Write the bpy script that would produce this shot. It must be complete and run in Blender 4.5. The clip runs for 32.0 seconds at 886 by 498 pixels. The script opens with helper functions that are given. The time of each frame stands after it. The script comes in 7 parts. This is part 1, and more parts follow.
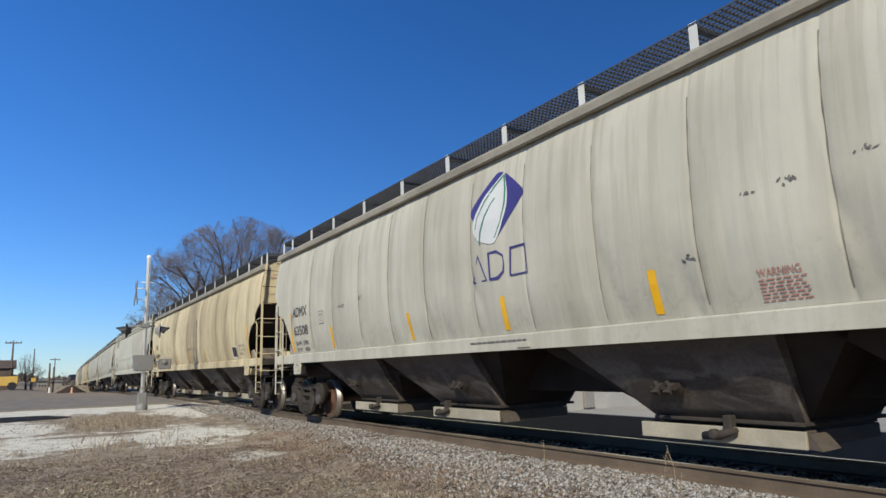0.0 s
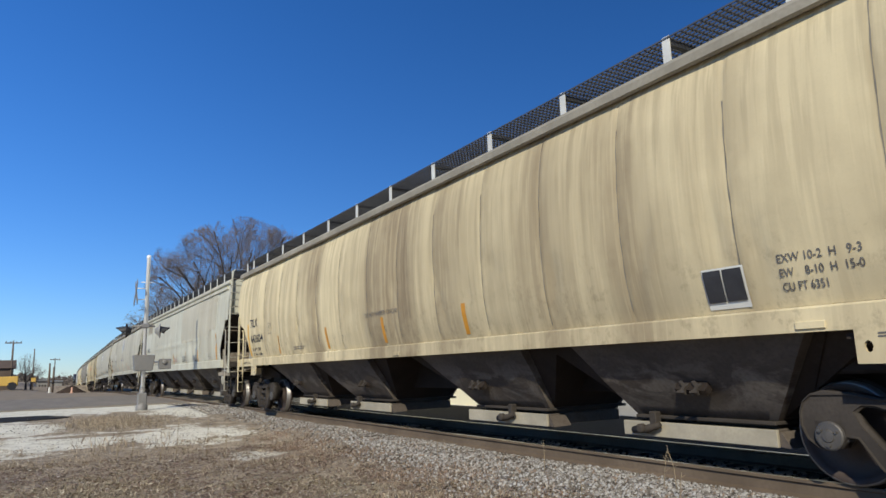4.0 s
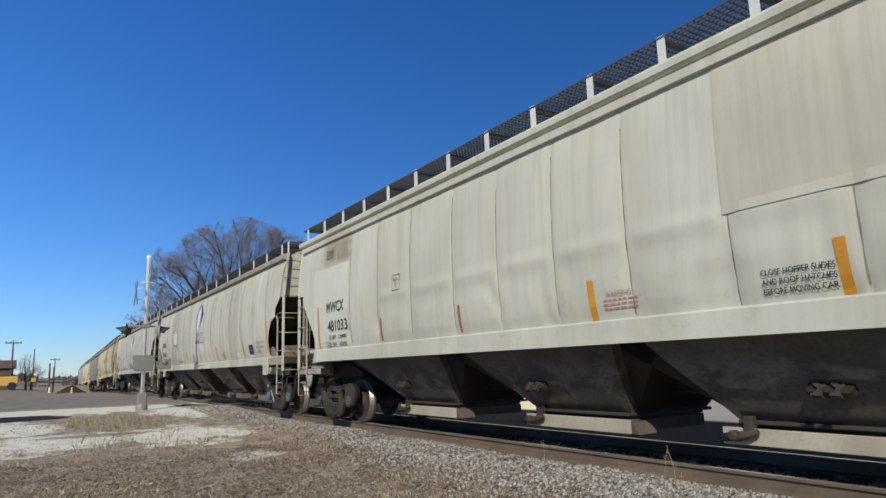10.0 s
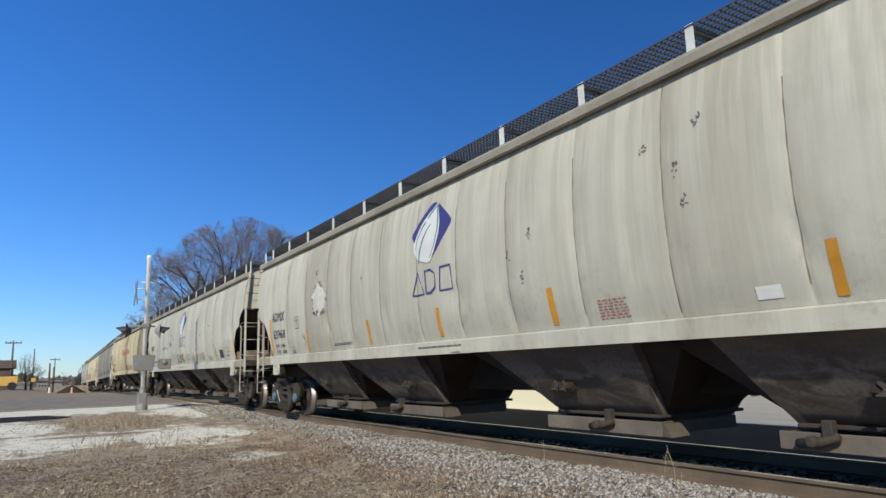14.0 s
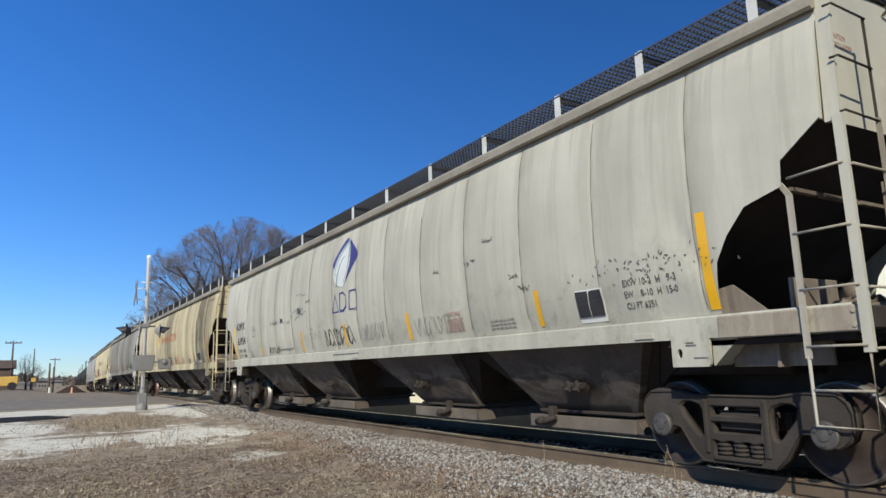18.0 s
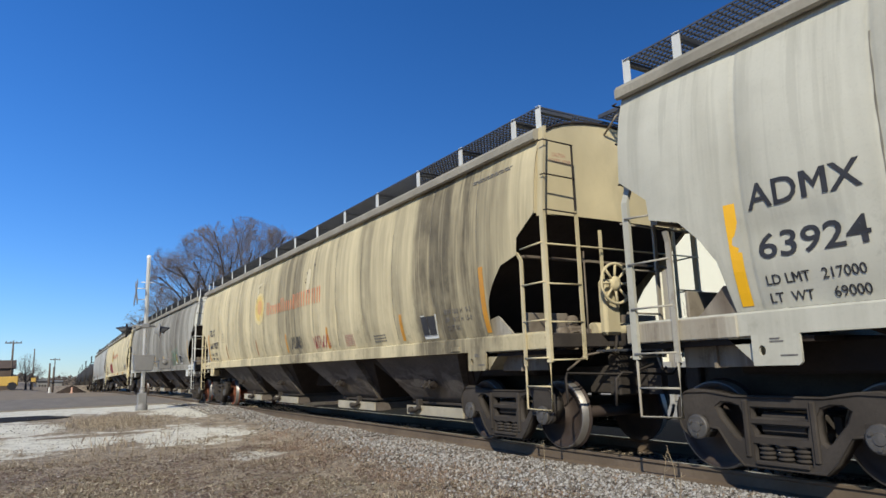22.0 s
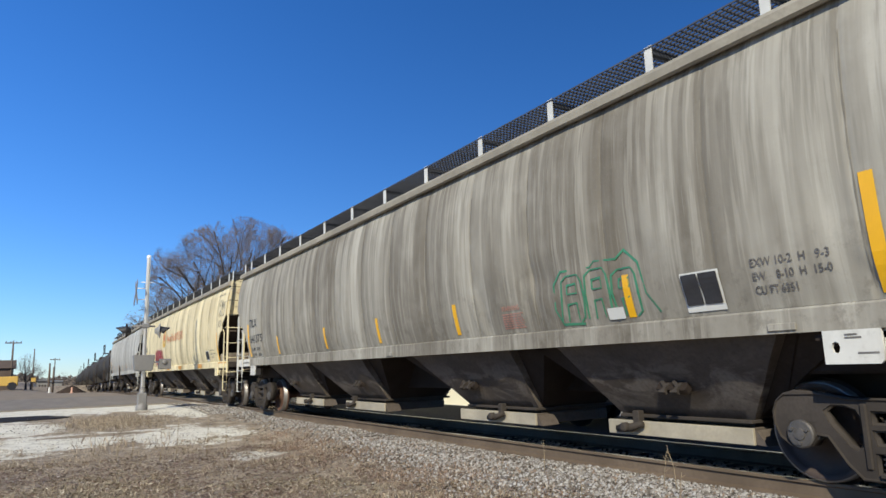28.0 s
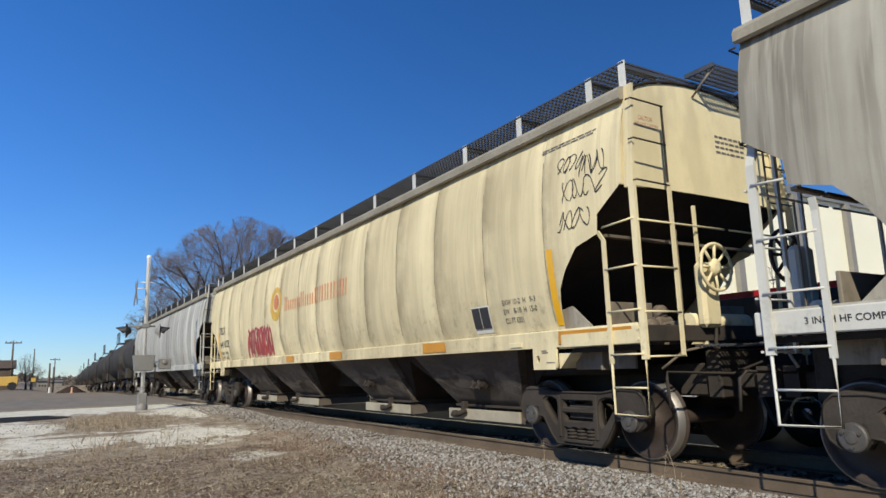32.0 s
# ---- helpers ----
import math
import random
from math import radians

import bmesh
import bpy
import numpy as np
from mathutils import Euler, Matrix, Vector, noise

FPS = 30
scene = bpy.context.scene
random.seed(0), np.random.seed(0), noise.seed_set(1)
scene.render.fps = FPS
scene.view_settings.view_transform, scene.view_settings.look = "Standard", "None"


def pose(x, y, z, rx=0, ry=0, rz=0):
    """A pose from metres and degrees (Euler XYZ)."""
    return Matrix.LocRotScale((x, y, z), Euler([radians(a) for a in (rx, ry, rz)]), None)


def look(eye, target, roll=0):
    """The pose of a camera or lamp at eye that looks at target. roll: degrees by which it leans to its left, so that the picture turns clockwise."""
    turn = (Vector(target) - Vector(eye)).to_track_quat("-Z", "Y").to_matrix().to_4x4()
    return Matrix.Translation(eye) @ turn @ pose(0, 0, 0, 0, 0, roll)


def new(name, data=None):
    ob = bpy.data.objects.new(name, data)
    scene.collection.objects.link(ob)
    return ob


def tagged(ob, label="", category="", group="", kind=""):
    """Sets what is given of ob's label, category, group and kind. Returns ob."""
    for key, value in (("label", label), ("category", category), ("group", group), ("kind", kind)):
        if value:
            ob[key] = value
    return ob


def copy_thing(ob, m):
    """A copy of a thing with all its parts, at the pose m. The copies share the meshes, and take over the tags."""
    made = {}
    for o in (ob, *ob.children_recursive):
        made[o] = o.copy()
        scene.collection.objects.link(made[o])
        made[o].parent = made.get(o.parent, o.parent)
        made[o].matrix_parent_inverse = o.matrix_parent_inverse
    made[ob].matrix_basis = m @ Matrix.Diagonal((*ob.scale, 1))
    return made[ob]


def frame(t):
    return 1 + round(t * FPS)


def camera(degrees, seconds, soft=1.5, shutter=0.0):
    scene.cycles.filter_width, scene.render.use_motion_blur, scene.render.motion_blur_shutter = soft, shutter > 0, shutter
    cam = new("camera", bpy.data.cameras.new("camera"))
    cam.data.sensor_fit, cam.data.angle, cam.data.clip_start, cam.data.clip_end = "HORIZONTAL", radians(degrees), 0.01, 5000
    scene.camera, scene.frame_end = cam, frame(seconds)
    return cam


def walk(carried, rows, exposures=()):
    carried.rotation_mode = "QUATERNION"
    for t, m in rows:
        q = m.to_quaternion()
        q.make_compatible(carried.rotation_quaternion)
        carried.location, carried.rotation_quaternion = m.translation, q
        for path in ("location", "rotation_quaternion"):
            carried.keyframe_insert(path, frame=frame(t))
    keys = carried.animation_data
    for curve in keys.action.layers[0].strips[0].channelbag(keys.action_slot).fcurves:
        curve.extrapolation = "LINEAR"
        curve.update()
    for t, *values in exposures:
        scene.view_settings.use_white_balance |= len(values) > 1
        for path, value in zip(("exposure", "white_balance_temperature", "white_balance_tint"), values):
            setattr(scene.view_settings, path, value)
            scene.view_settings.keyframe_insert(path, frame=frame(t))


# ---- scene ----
import functools

cam = camera(67.66, 32.0, soft=1.55)
EYE = (0.0, 0.0, 1.139)
YAW, PITCH = radians(58.383), radians(10.134)
AIM = (EYE[0] - math.sin(YAW) * math.cos(PITCH), EYE[1] + math.cos(YAW) * math.cos(PITCH), EYE[2] + math.sin(PITCH))
walk(cam, [(0.0, look(EYE, AIM, -1.66)), (32.0, look(EYE, AIM, -1.66))], exposures=[(0.0, 0.02, 6200, 10), (5.5, -0.02, 6190, 10), (11.5, -0.05, 6180, 10), (13.5, 0.07, 6130, 10), (18.0, 0.10, 6120, 10), (21.5, 0.05, 6140, 10), (24.5, 0.12, 6170, 10), (27.0, 0.20, 6240, 10), (30.5, 0.25, 6250, 10), (32.0, 0.03, 6330, 10)])

# ---- light: low winter sun from behind the camera and to its right ----
SUN_WAY = Vector((-1.0, 1.0, -1.0)).normalized()
world = bpy.data.worlds.new("sky")
scene.world = world
world.use_nodes = True
wt = world.node_tree
sky = wt.nodes.new("ShaderNodeTexSky")
sky.sky_type, sky.sun_disc = "NISHITA", False
sky.sun_elevation = math.asin(-SUN_WAY.z)
sky.sun_rotation = -math.atan2(-SUN_WAY.x, -SUN_WAY.y)
sky.air_density, sky.dust_density, sky.ozone_density = 1.0, 0.0, 1.2
deep = wt.nodes.new("ShaderNodeHueSaturation")
deep.inputs["Saturation"].default_value = 1.12
clear = wt.nodes.new("ShaderNodeMix")
clear.data_type, clear.blend_type = "RGBA", "MULTIPLY"
clear.inputs[0].default_value, clear.inputs[7].default_value = 1.0, (0.585, 0.795, 1.19, 1)
wt.links.new(sky.outputs[0], clear.inputs[6])
wt.links.new(clear.outputs[2], deep.inputs["Color"])
# a little more glow towards the horizon
way = wt.nodes.new("ShaderNodeTexCoord")
split = wt.nodes.new("ShaderNodeSeparateXYZ")
wt.links.new(way.outputs["Generated"], split.inputs[0])
low = wt.nodes.new("ShaderNodeMapRange")
low.inputs["From Min"].default_value, low.inputs["From Max"].default_value = 0.10, 0.50
low.inputs["To Min"].default_value, low.inputs["To Max"].default_value = 1.16, 1.0
wt.links.new(split.outputs[2], low.inputs["Value"])
haze = wt.nodes.new("ShaderNodeVectorMath")
haze.operation = "SCALE"
wt.links.new(deep.outputs[0], haze.inputs[0])
wt.links.new(low.outputs[0], haze.inputs["Scale"])
wt.links.new(haze.outputs[0], wt.nodes["Background"].inputs[0])
wt.nodes["Background"].inputs[1].default_value = 0.085
sun = new("sun", bpy.data.lights.new("sun", "SUN"))
sun.data.energy, sun.data.angle, sun.data.color = 4.4, radians(0.53), (1.0, 0.91, 0.71)
sun.matrix_world = look((0, 0, 50), Vector((0, 0, 50)) + SUN_WAY)

# ---- materials ----
TRACK_Y = 7.067


def node(nt, kind, **vals):
    n = nt.nodes.new(kind)
    for k, v in vals.items():
        n.inputs[k].default_value = v
    return n


def base_mat(name, rough=0.6, metal=0.0):
    m = bpy.data.materials.new(name)
    m.use_nodes = True
    b = m.node_tree.nodes["Principled BSDF"]
    b.inputs["Roughness"].default_value = rough
    b.inputs["Metallic"].default_value = metal
    if rough > 0.7:
        b.inputs["Specular IOR Level"].default_value = 0.12
    return m, m.node_tree, b


def noise_tex(nt, scale, stretch=(1, 1, 1), shift=(0, 0, 0), detail=5.0, rough=0.6, coords="Object", warp=0.0):
    tc = nt.nodes.new("ShaderNodeTexCoord")
    mp = nt.nodes.new("ShaderNodeMapping")
    mp.inputs["Scale"].default_value = stretch
    mp.inputs["Location"].default_value = shift
    nt.links.new(tc.outputs[coords], mp.inputs["Vector"])
    n = node(nt, "ShaderNodeTexNoise", Scale=scale, Detail=detail, Roughness=rough, Distortion=warp)
    nt.links.new(mp.outputs[0], n.inputs["Vector"])
    return n.outputs["Fac"]


def ramp(nt, fac, stops):
    r = nt.nodes.new("ShaderNodeValToRGB")
    el = r.color_ramp.elements
    el[0].position, el[1].position = stops[0][0], stops[-1][0]
    for p, _ in stops[1:-1]:
        el.new(p)
    for e, (p, c) in zip(el, stops):
        e.color = (c, c, c, 1) if isinstance(c, (int, float)) else (*c, 1)
    nt.links.new(fac, r.inputs[0])
    return r.outputs[0]


def mix(nt, fac, a, b, mode="MIX"):
    m = nt.nodes.new("ShaderNodeMix")
    m.data_type, m.blend_type = "RGBA", mode
    for sock, v in ((m.inputs[0], fac), (m.inputs[6], a), (m.inputs[7], b)):
        if isinstance(v, (int, float)):
            sock.default_value = v
        elif isinstance(v, tuple):
            sock.default_value = (*v, 1)
        else:
            nt.links.new(v, sock)
    return m.outputs[2]


def bump(nt, b, height, strength=0.3, dist=0.01):
    bn = node(nt, "ShaderNodeBump", Strength=strength, Distance=dist)
    nt.links.new(height, bn.inputs["Height"])
    nt.links.new(bn.outputs[0], b.inputs["Normal"])


def simple(name, col, rough=0.6, metal=0.0, vary=0.25, scale=6.0, dist=0.003, coords="Object"):
    """One paint or stuff with blotches at two scales and fine relief."""
    m, nt, b = base_mat(name, rough, metal)
    big = noise_tex(nt, scale * 0.2, coords=coords)
    fine = noise_tex(nt, scale * 4, detail=8, coords=coords)
    dark = tuple(c * (1 - vary) for c in col)
    light = tuple(min(1, c * (1 + vary * 0.7)) for c in col)
    c1 = mix(nt, ramp(nt, big, [(0.3, 0.0), (0.7, 1.0)]), dark, light)
    c2 = mix(nt, ramp(nt, fine, [(0.35, 0.0), (0.75, 0.55)]), c1, dark)
    nt.links.new(c2, b.inputs["Base Color"])
    bump(nt, b, fine, 0.35, dist)
    return m


SEAMS = {
    "curved": (-8.81, -7.50, -6.10, -4.70, -3.36, -2.0, -0.55, 0.72, 2.04, 3.43, 4.80, 6.18, 7.58, 8.95),
    "slab": (-8.30, -7.00, -5.70, -4.37, -2.97, -1.78, -0.55, 0.67, 1.95, 3.11, 4.35, 5.78, 7.30, 8.75),
}


def along(nt, stops, waver=0.0, shift=(0, 0, 0)):
    """A mask along the car: (x, amount) stops over its length, its edges wandering a little."""
    tc = nt.nodes.new("ShaderNodeTexCoord")
    sep = nt.nodes.new("ShaderNodeSeparateXYZ")
    nt.links.new(tc.outputs["Object"], sep.inputs[0])
    pos = sep.outputs[0]
    if waver:
        w = noise_tex(nt, 1.0, (1.5, 0.3, 0.45), shift, 4.0, 0.6)
        k = nt.nodes.new("ShaderNodeMath")
        k.operation = "MULTIPLY_ADD"
        nt.links.new(w, k.inputs[0])
        k.inputs[1].default_value = waver
        nt.links.new(pos, k.inputs[2])
        c = nt.nodes.new("ShaderNodeMath")
        c.operation = "SUBTRACT"
        nt.links.new(k.outputs[0], c.inputs[0])
        c.inputs[1].default_value = waver / 2
        pos = c.outputs[0]
    rng = node(nt, "ShaderNodeMapRange", **{"From Min": -10.5, "From Max": 10.5})
    nt.links.new(pos, rng.inputs["Value"])
    return ramp(nt, rng.outputs[0], [((x + 10.5) / 21.0, a) for x, a in stops])


def heights(nt, stops):
    """A mask up the side of the car: (z, amount) stops from 1.3 to 4.4 m."""
    tc = nt.nodes.new("ShaderNodeTexCoord")
    sep = nt.nodes.new("ShaderNodeSeparateXYZ")
    nt.links.new(tc.outputs["Object"], sep.inputs[0])
    rng = node(nt, "ShaderNodeMapRange", **{"From Min": 1.3, "From Max": 4.4})
    nt.links.new(sep.outputs[2], rng.inputs["Value"])
    return ramp(nt, rng.outputs[0], [((z - 1.3) / 3.1, a) for z, a in stops])


def car_paint(name, col, streak_col, streak, grime, seed, bands=(), style="curved", seam=0.5, spot=None):
    """Faded freight paint: rain-washed soot in bands and runs, dirty panel seams with painted crease shading, road
    splash low down.
    """
    m, nt, b = base_mat(name, 0.75)
    sh = (seed * 7.3, seed * 3.1, seed * 1.7)
    sh2 = (sh[1], sh[0], sh[2])
    spots = noise_tex(nt, 1.0, (0.5, 0.5, 0.6), sh, 4.0, 0.55)
    broad = noise_tex(nt, 1.0, (1.1, 0.2, 0.16), sh, 4.0, 0.55, warp=0.7)
    mid = noise_tex(nt, 1.0, (3.4, 0.4, 0.20), sh2, 4.0, 0.60, warp=0.15)
    runs = noise_tex(nt, 1.0, (6.5, 0.8, 0.36), sh, 4.0, 0.6)
    pale = noise_tex(nt, 1.0, (13.0, 1.0, 0.55), sh2, 3.0, 0.6)
    cloud = noise_tex(nt, 1.0, (1.3, 1.3, 1.0), sh2, 5.0, 0.62)
    grit = noise_tex(nt, 38.0, detail=6)
    fleck = noise_tex(nt, 7.0, (1.0, 1.0, 0.8), sh, 7.0, 0.72)
    light = tuple(min(1, c * 1.06) for c in col)
    dull = tuple(c * 0.91 for c in col)
    deep = tuple(k * 0.72 for k in streak_col)

    def times(a, c):
        return mix(nt, 1.0, a, c, "MULTIPLY")

    c = mix(nt, ramp(nt, spots, [(0.35, 0.0), (0.65, 1.0)]), dull, light)
    c = mix(nt, ramp(nt, broad, [(0.46, 0.0), (0.58, streak * 0.8)]), c, streak_col)
    c = mix(nt, ramp(nt, mid, [(0.49, 0.0), (0.60, streak * 0.55)]), c, streak_col)
    if bands:
        soot = times(along(nt, bands, 0.7, sh), ramp(nt, mid, [(0.38, 0.62), (0.52, 1.0)]))
        c = mix(nt, times(soot, ramp(nt, cloud, [(0.36, 0.82), (0.50, 1.0)])), c, streak_col)
    if spot:
        # one sooty cloud: its stretch along the car, its heights, and how dark it is
        x0, x1, z0, z1, dark = spot
        blot = times(along(nt, [(x0 - 0.3, 0.0), (x0 + 0.2, 1.0), (x1 - 0.1, 1.0), (x1 + 0.12, 0.0)], 0.3, sh), heights(nt, [(z0 - 0.12, 0.0), (z0 + 0.10, 1.0), (z1 - 0.05, 1.0), (z1 + 0.15, 0.2)]))
        c = mix(nt, times(blot, ramp(nt, cloud, [(0.34, 0.35), (0.56, 1.0)])), c, dark)
    # runs of dirt that start under the roof edge and thin out downwards
    wash = times(ramp(nt, runs, [(0.50, 0.0), (0.575, 1.0)]), heights(nt, [(1.5, streak * 0.25), (2.6, streak * 0.45), (4.2, streak * 0.9)]))
    c = mix(nt, wash, c, deep)
    c = mix(nt, ramp(nt, pale, [(0.54, 0.0), (0.63, 0.06 + streak * 0.5)]), c, light)
    # grime and painted crease shading along the panel seams, tailing off to one side
    stops = [(-10.5, 0.0)]
    for x in SEAMS[style]:
        stops += [(x - 0.18, 0.0), (x, 1.0)]
    sharp = nt.nodes.new("ShaderNodeMath")
    sharp.operation = "POWER"
    sharp.inputs[1].default_value = 4.0
    nt.links.new(along(nt, stops + [(9.8, 0.0)]), sharp.inputs[0])
    dirt = times(sharp.outputs[0], ramp(nt, cloud, [(0.38, 0.10), (0.58, seam)]))
    c = mix(nt, dirt, c, streak_col)
    # splash and rubbed marks on the lower side
    low = times(ramp(nt, fleck, [(0.52, 0.0), (0.62, 1.0)]), heights(nt, [(1.56, 0.5), (2.0, 0.35), (2.5, 0.10), (2.9, 0.0)]))
    c = mix(nt, times(low, ramp(nt, cloud, [(0.42, 0.05), (0.58, 0.6 + grime)])), c, deep)
    c = mix(nt, times(ramp(nt, cloud, [(0.52, 0.0), (0.66, 0.6)]), heights(nt, [(1.56, 1.0), (2.4, 0.6), (3.4, 0.25), (4.3, 0.6)])), c, tuple(0.55 * a + 0.45 * d for a, d in zip(col, streak_col)))
    c = mix(nt, ramp(nt, grit, [(0.55, 0.0), (0.85, 0.12 + grime * 0.6)]), c, tuple(k * 0.6 for k in col))
    nt.links.new(c, b.inputs["Base Color"])
    relief = nt.nodes.new("ShaderNodeMath")
    relief.operation = "MULTIPLY_ADD"
    relief.inputs[1].default_value = 0.05
    nt.links.new(grit, relief.inputs[0])
    nt.links.new(cloud, relief.inputs[2])
    bump(nt, b, relief.outputs[0], 0.35, 0.03)
    return m


M_A = car_paint("paint_warm_grey", (0.535, 0.515, 0.43), (0.32, 0.29, 0.225), 0.28, 0.1, 1, ((1.0, 0.0), (1.5, 0.35), (2.4, 0.0)))
M_B = car_paint("paint_cream_streaked", (0.71, 0.61, 0.39), (0.235, 0.180, 0.115), 0.28, 0.25, 2, ((-5.6, 0.0), (-5.2, 0.35), (-4.6, 0.1), (-3.7, 0.75), (-3.3, 0.75), (-3.0, 0.0), (-1.0, 0.05), (-0.4, 0.75), (1.1, 0.85), (1.7, 0.3), (2.5, 0.55), (3.4, 0.15), (4.6, 0.6), (5.6, 0.4), (6.4, 0.65), (7.0, 0.15), (8.6, 0.1)))
M_C = car_paint("paint_pale_grey", (0.575, 0.575, 0.485), (0.41, 0.375, 0.295), 0.22, 0.1, 3, ((-6.4, 0.0), (-5.4, 0.35), (-3.5, 0.3), (-1.8, 0.1), (2.4, 0.0), (3.0, 0.45), (3.8, 0.1), (5.2, 0.3), (6.2, 0.6), (6.9, 0.2), (7.6, 0.75), (8.1, 0.1)), "slab", 0.35, (-8.55, -7.0, 3.46, 3.95, (0.27, 0.22, 0.15)))
M_D = car_paint("paint_light_grey", (0.545, 0.53, 0.445), (0.29, 0.265, 0.205), 0.28, 0.1, 4, ((-6.4, 0.0), (-6.1, 0.55), (-4.8, 0.6), (-4.2, 0.1), (3.0, 0.0), (5.6, 0.3), (6.3, 0.0)))
M_E = car_paint("paint_grey_tagged", (0.525, 0.51, 0.43), (0.27, 0.255, 0.205), 0.25, 0.35, 5)
M_F = car_paint("paint_cream_dirty", (0.72, 0.62, 0.39), (0.135, 0.115, 0.08), 0.24, 0.3, 6, ((-6.0, 0.0), (-4.4, 0.35), (-3.4, 0.0), (-2.6, 0.1), (-0.9, 0.35), (0.0, 0.8), (1.0, 0.9), (1.6, 0.25), (2.6, 0.0), (3.0, 0.45), (3.8, 0.1), (4.5, 0.1), (4.8, 0.5), (5.2, 0.5), (5.6, 0.1), (6.3, 0.3), (6.85, 0.05), (7.1, 0.9), (7.7, 1.0), (8.6, 1.0), (9.2, 0.8), (9.8, 0.35), (10.3, 0.25)))
M_G = car_paint("paint_dull_grey", (0.50, 0.48, 0.415), (0.135, 0.118, 0.092), 0.48, 0.4, 7, ((-9.0, 0.25), (-7.6, 0.5), (-6.0, 0.75), (-5.0, 0.5), (-4.0, 0.8), (-2.2, 0.85), (-1.0, 0.3), (0.2, 0.2), (0.9, 0.7), (2.4, 0.8), (3.5, 0.35), (4.3, 0.75), (5.4, 0.8), (7.2, 0.7), (7.9, 0.35), (9.4, 0.2)))
M_H = car_paint("paint_cream_clean", (0.80, 0.705, 0.455), (0.29, 0.235, 0.145), 0.24, 0.45, 8, ((-4.2, 0.0), (-3.8, 0.35), (-3.2, 0.05), (1.4, 0.0), (2.3, 0.5), (3.2, 0.05), (5.2, 0.35), (5.8, 0.0), (7.2, 0.25), (8.0, 0.0)), "curved", 0.95)
M_I = car_paint("paint_chalk_white", (0.60, 0.60, 0.56), (0.20, 0.19, 0.17), 0.5, 0.3, 9, ((-6.0, 0.1), (-2.0, 0.5), (0.0, 0.1), (3.0, 0.4), (5.0, 0.1)))


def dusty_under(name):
    """Grimy hopper sheet with smeared paler dust; its base colour is also darkened for underside shade."""
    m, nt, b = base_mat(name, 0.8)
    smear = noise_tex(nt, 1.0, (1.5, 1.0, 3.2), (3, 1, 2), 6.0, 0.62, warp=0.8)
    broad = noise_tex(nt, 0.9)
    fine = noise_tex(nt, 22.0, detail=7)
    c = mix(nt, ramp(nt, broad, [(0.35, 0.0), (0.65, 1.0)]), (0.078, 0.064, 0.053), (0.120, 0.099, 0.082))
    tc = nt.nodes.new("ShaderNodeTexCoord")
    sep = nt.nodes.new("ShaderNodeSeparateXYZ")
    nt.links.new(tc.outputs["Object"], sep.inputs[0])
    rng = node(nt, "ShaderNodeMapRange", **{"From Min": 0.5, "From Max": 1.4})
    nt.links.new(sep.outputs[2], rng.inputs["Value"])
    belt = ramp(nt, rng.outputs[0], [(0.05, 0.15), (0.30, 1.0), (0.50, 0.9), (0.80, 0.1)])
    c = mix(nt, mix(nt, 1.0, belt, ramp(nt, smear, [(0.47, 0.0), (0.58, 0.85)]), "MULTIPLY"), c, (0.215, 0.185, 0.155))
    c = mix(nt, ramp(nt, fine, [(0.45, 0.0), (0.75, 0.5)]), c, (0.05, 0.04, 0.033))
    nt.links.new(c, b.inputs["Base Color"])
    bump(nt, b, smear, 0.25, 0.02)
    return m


M_END = car_paint("paint_end_white", (0.64, 0.64, 0.60), (0.45, 0.43, 0.38), 0.2, 0.1, 10)
M_WORN = car_paint("worn_end_steel", (0.29, 0.255, 0.205), (0.11, 0.08, 0.058), 0.8, 0.5, 14)
M_LADDER = car_paint("ladder_weathered", (0.42, 0.395, 0.335), (0.20, 0.165, 0.12), 0.6, 0.4, 17)
M_SILLDIRT = car_paint("sill_dirty", (0.46, 0.425, 0.345), (0.20, 0.16, 0.115), 0.65, 0.4, 18)
M_UNDER = dusty_under("hopper_grime_shade")
# near-black albedo: deep shade under and behind the cars is put into the colour
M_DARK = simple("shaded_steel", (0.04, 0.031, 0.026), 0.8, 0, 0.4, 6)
M_TRUCK = simple("cast_steel_dust", (0.064, 0.055, 0.048), 0.8, 0.1, 0.35, 9)
M_WHEEL = simple("wheel_face_rust", (0.062, 0.044, 0.036), 0.7, 0.2, 0.4, 10)
M_WHEEL_BROWN = simple("wheel_face_brown_rust", (0.135, 0.078, 0.055), 0.75, 0.15, 0.3, 10)
M_WHEEL_RED = simple("wheel_face_orange_rust", (0.20, 0.075, 0.045), 0.8, 0.1, 0.3, 10)
M_TREAD = simple("wheel_tread_steel", (0.27, 0.25, 0.23), 0.45, 0.7, 0.15, 12)
M_CHORD = simple("chord_grime", (0.32, 0.295, 0.24), 0.75, 0, 0.3, 5)
M_SEAM = simple("seam_grime", (0.26, 0.238, 0.195), 0.8, 0, 0.4, 9)
M_STEELWHITE = simple("post_white", (0.66, 0.66, 0.62), 0.5, 0, 0.2, 8)
M_GRATE = simple("galvanised_grating", (0.10, 0.105, 0.12), 0.6, 0.4, 0.25, 20)
M_GATE = simple("gate_pan_dusty", (0.42, 0.375, 0.285), 0.7, 0, 0.3, 7)
M_GATEGREY = simple("gate_plate_grey", (0.17, 0.145, 0.12), 0.75, 0, 0.35, 7)
M_CAP = simple("bearing_cap_steel", (0.105, 0.097, 0.09), 0.6, 0.3, 0.4, 20)
M_CAPBLUE = simple("bearing_cap_blue", (0.10, 0.18, 0.25), 0.65, 0.1, 0.6, 20)
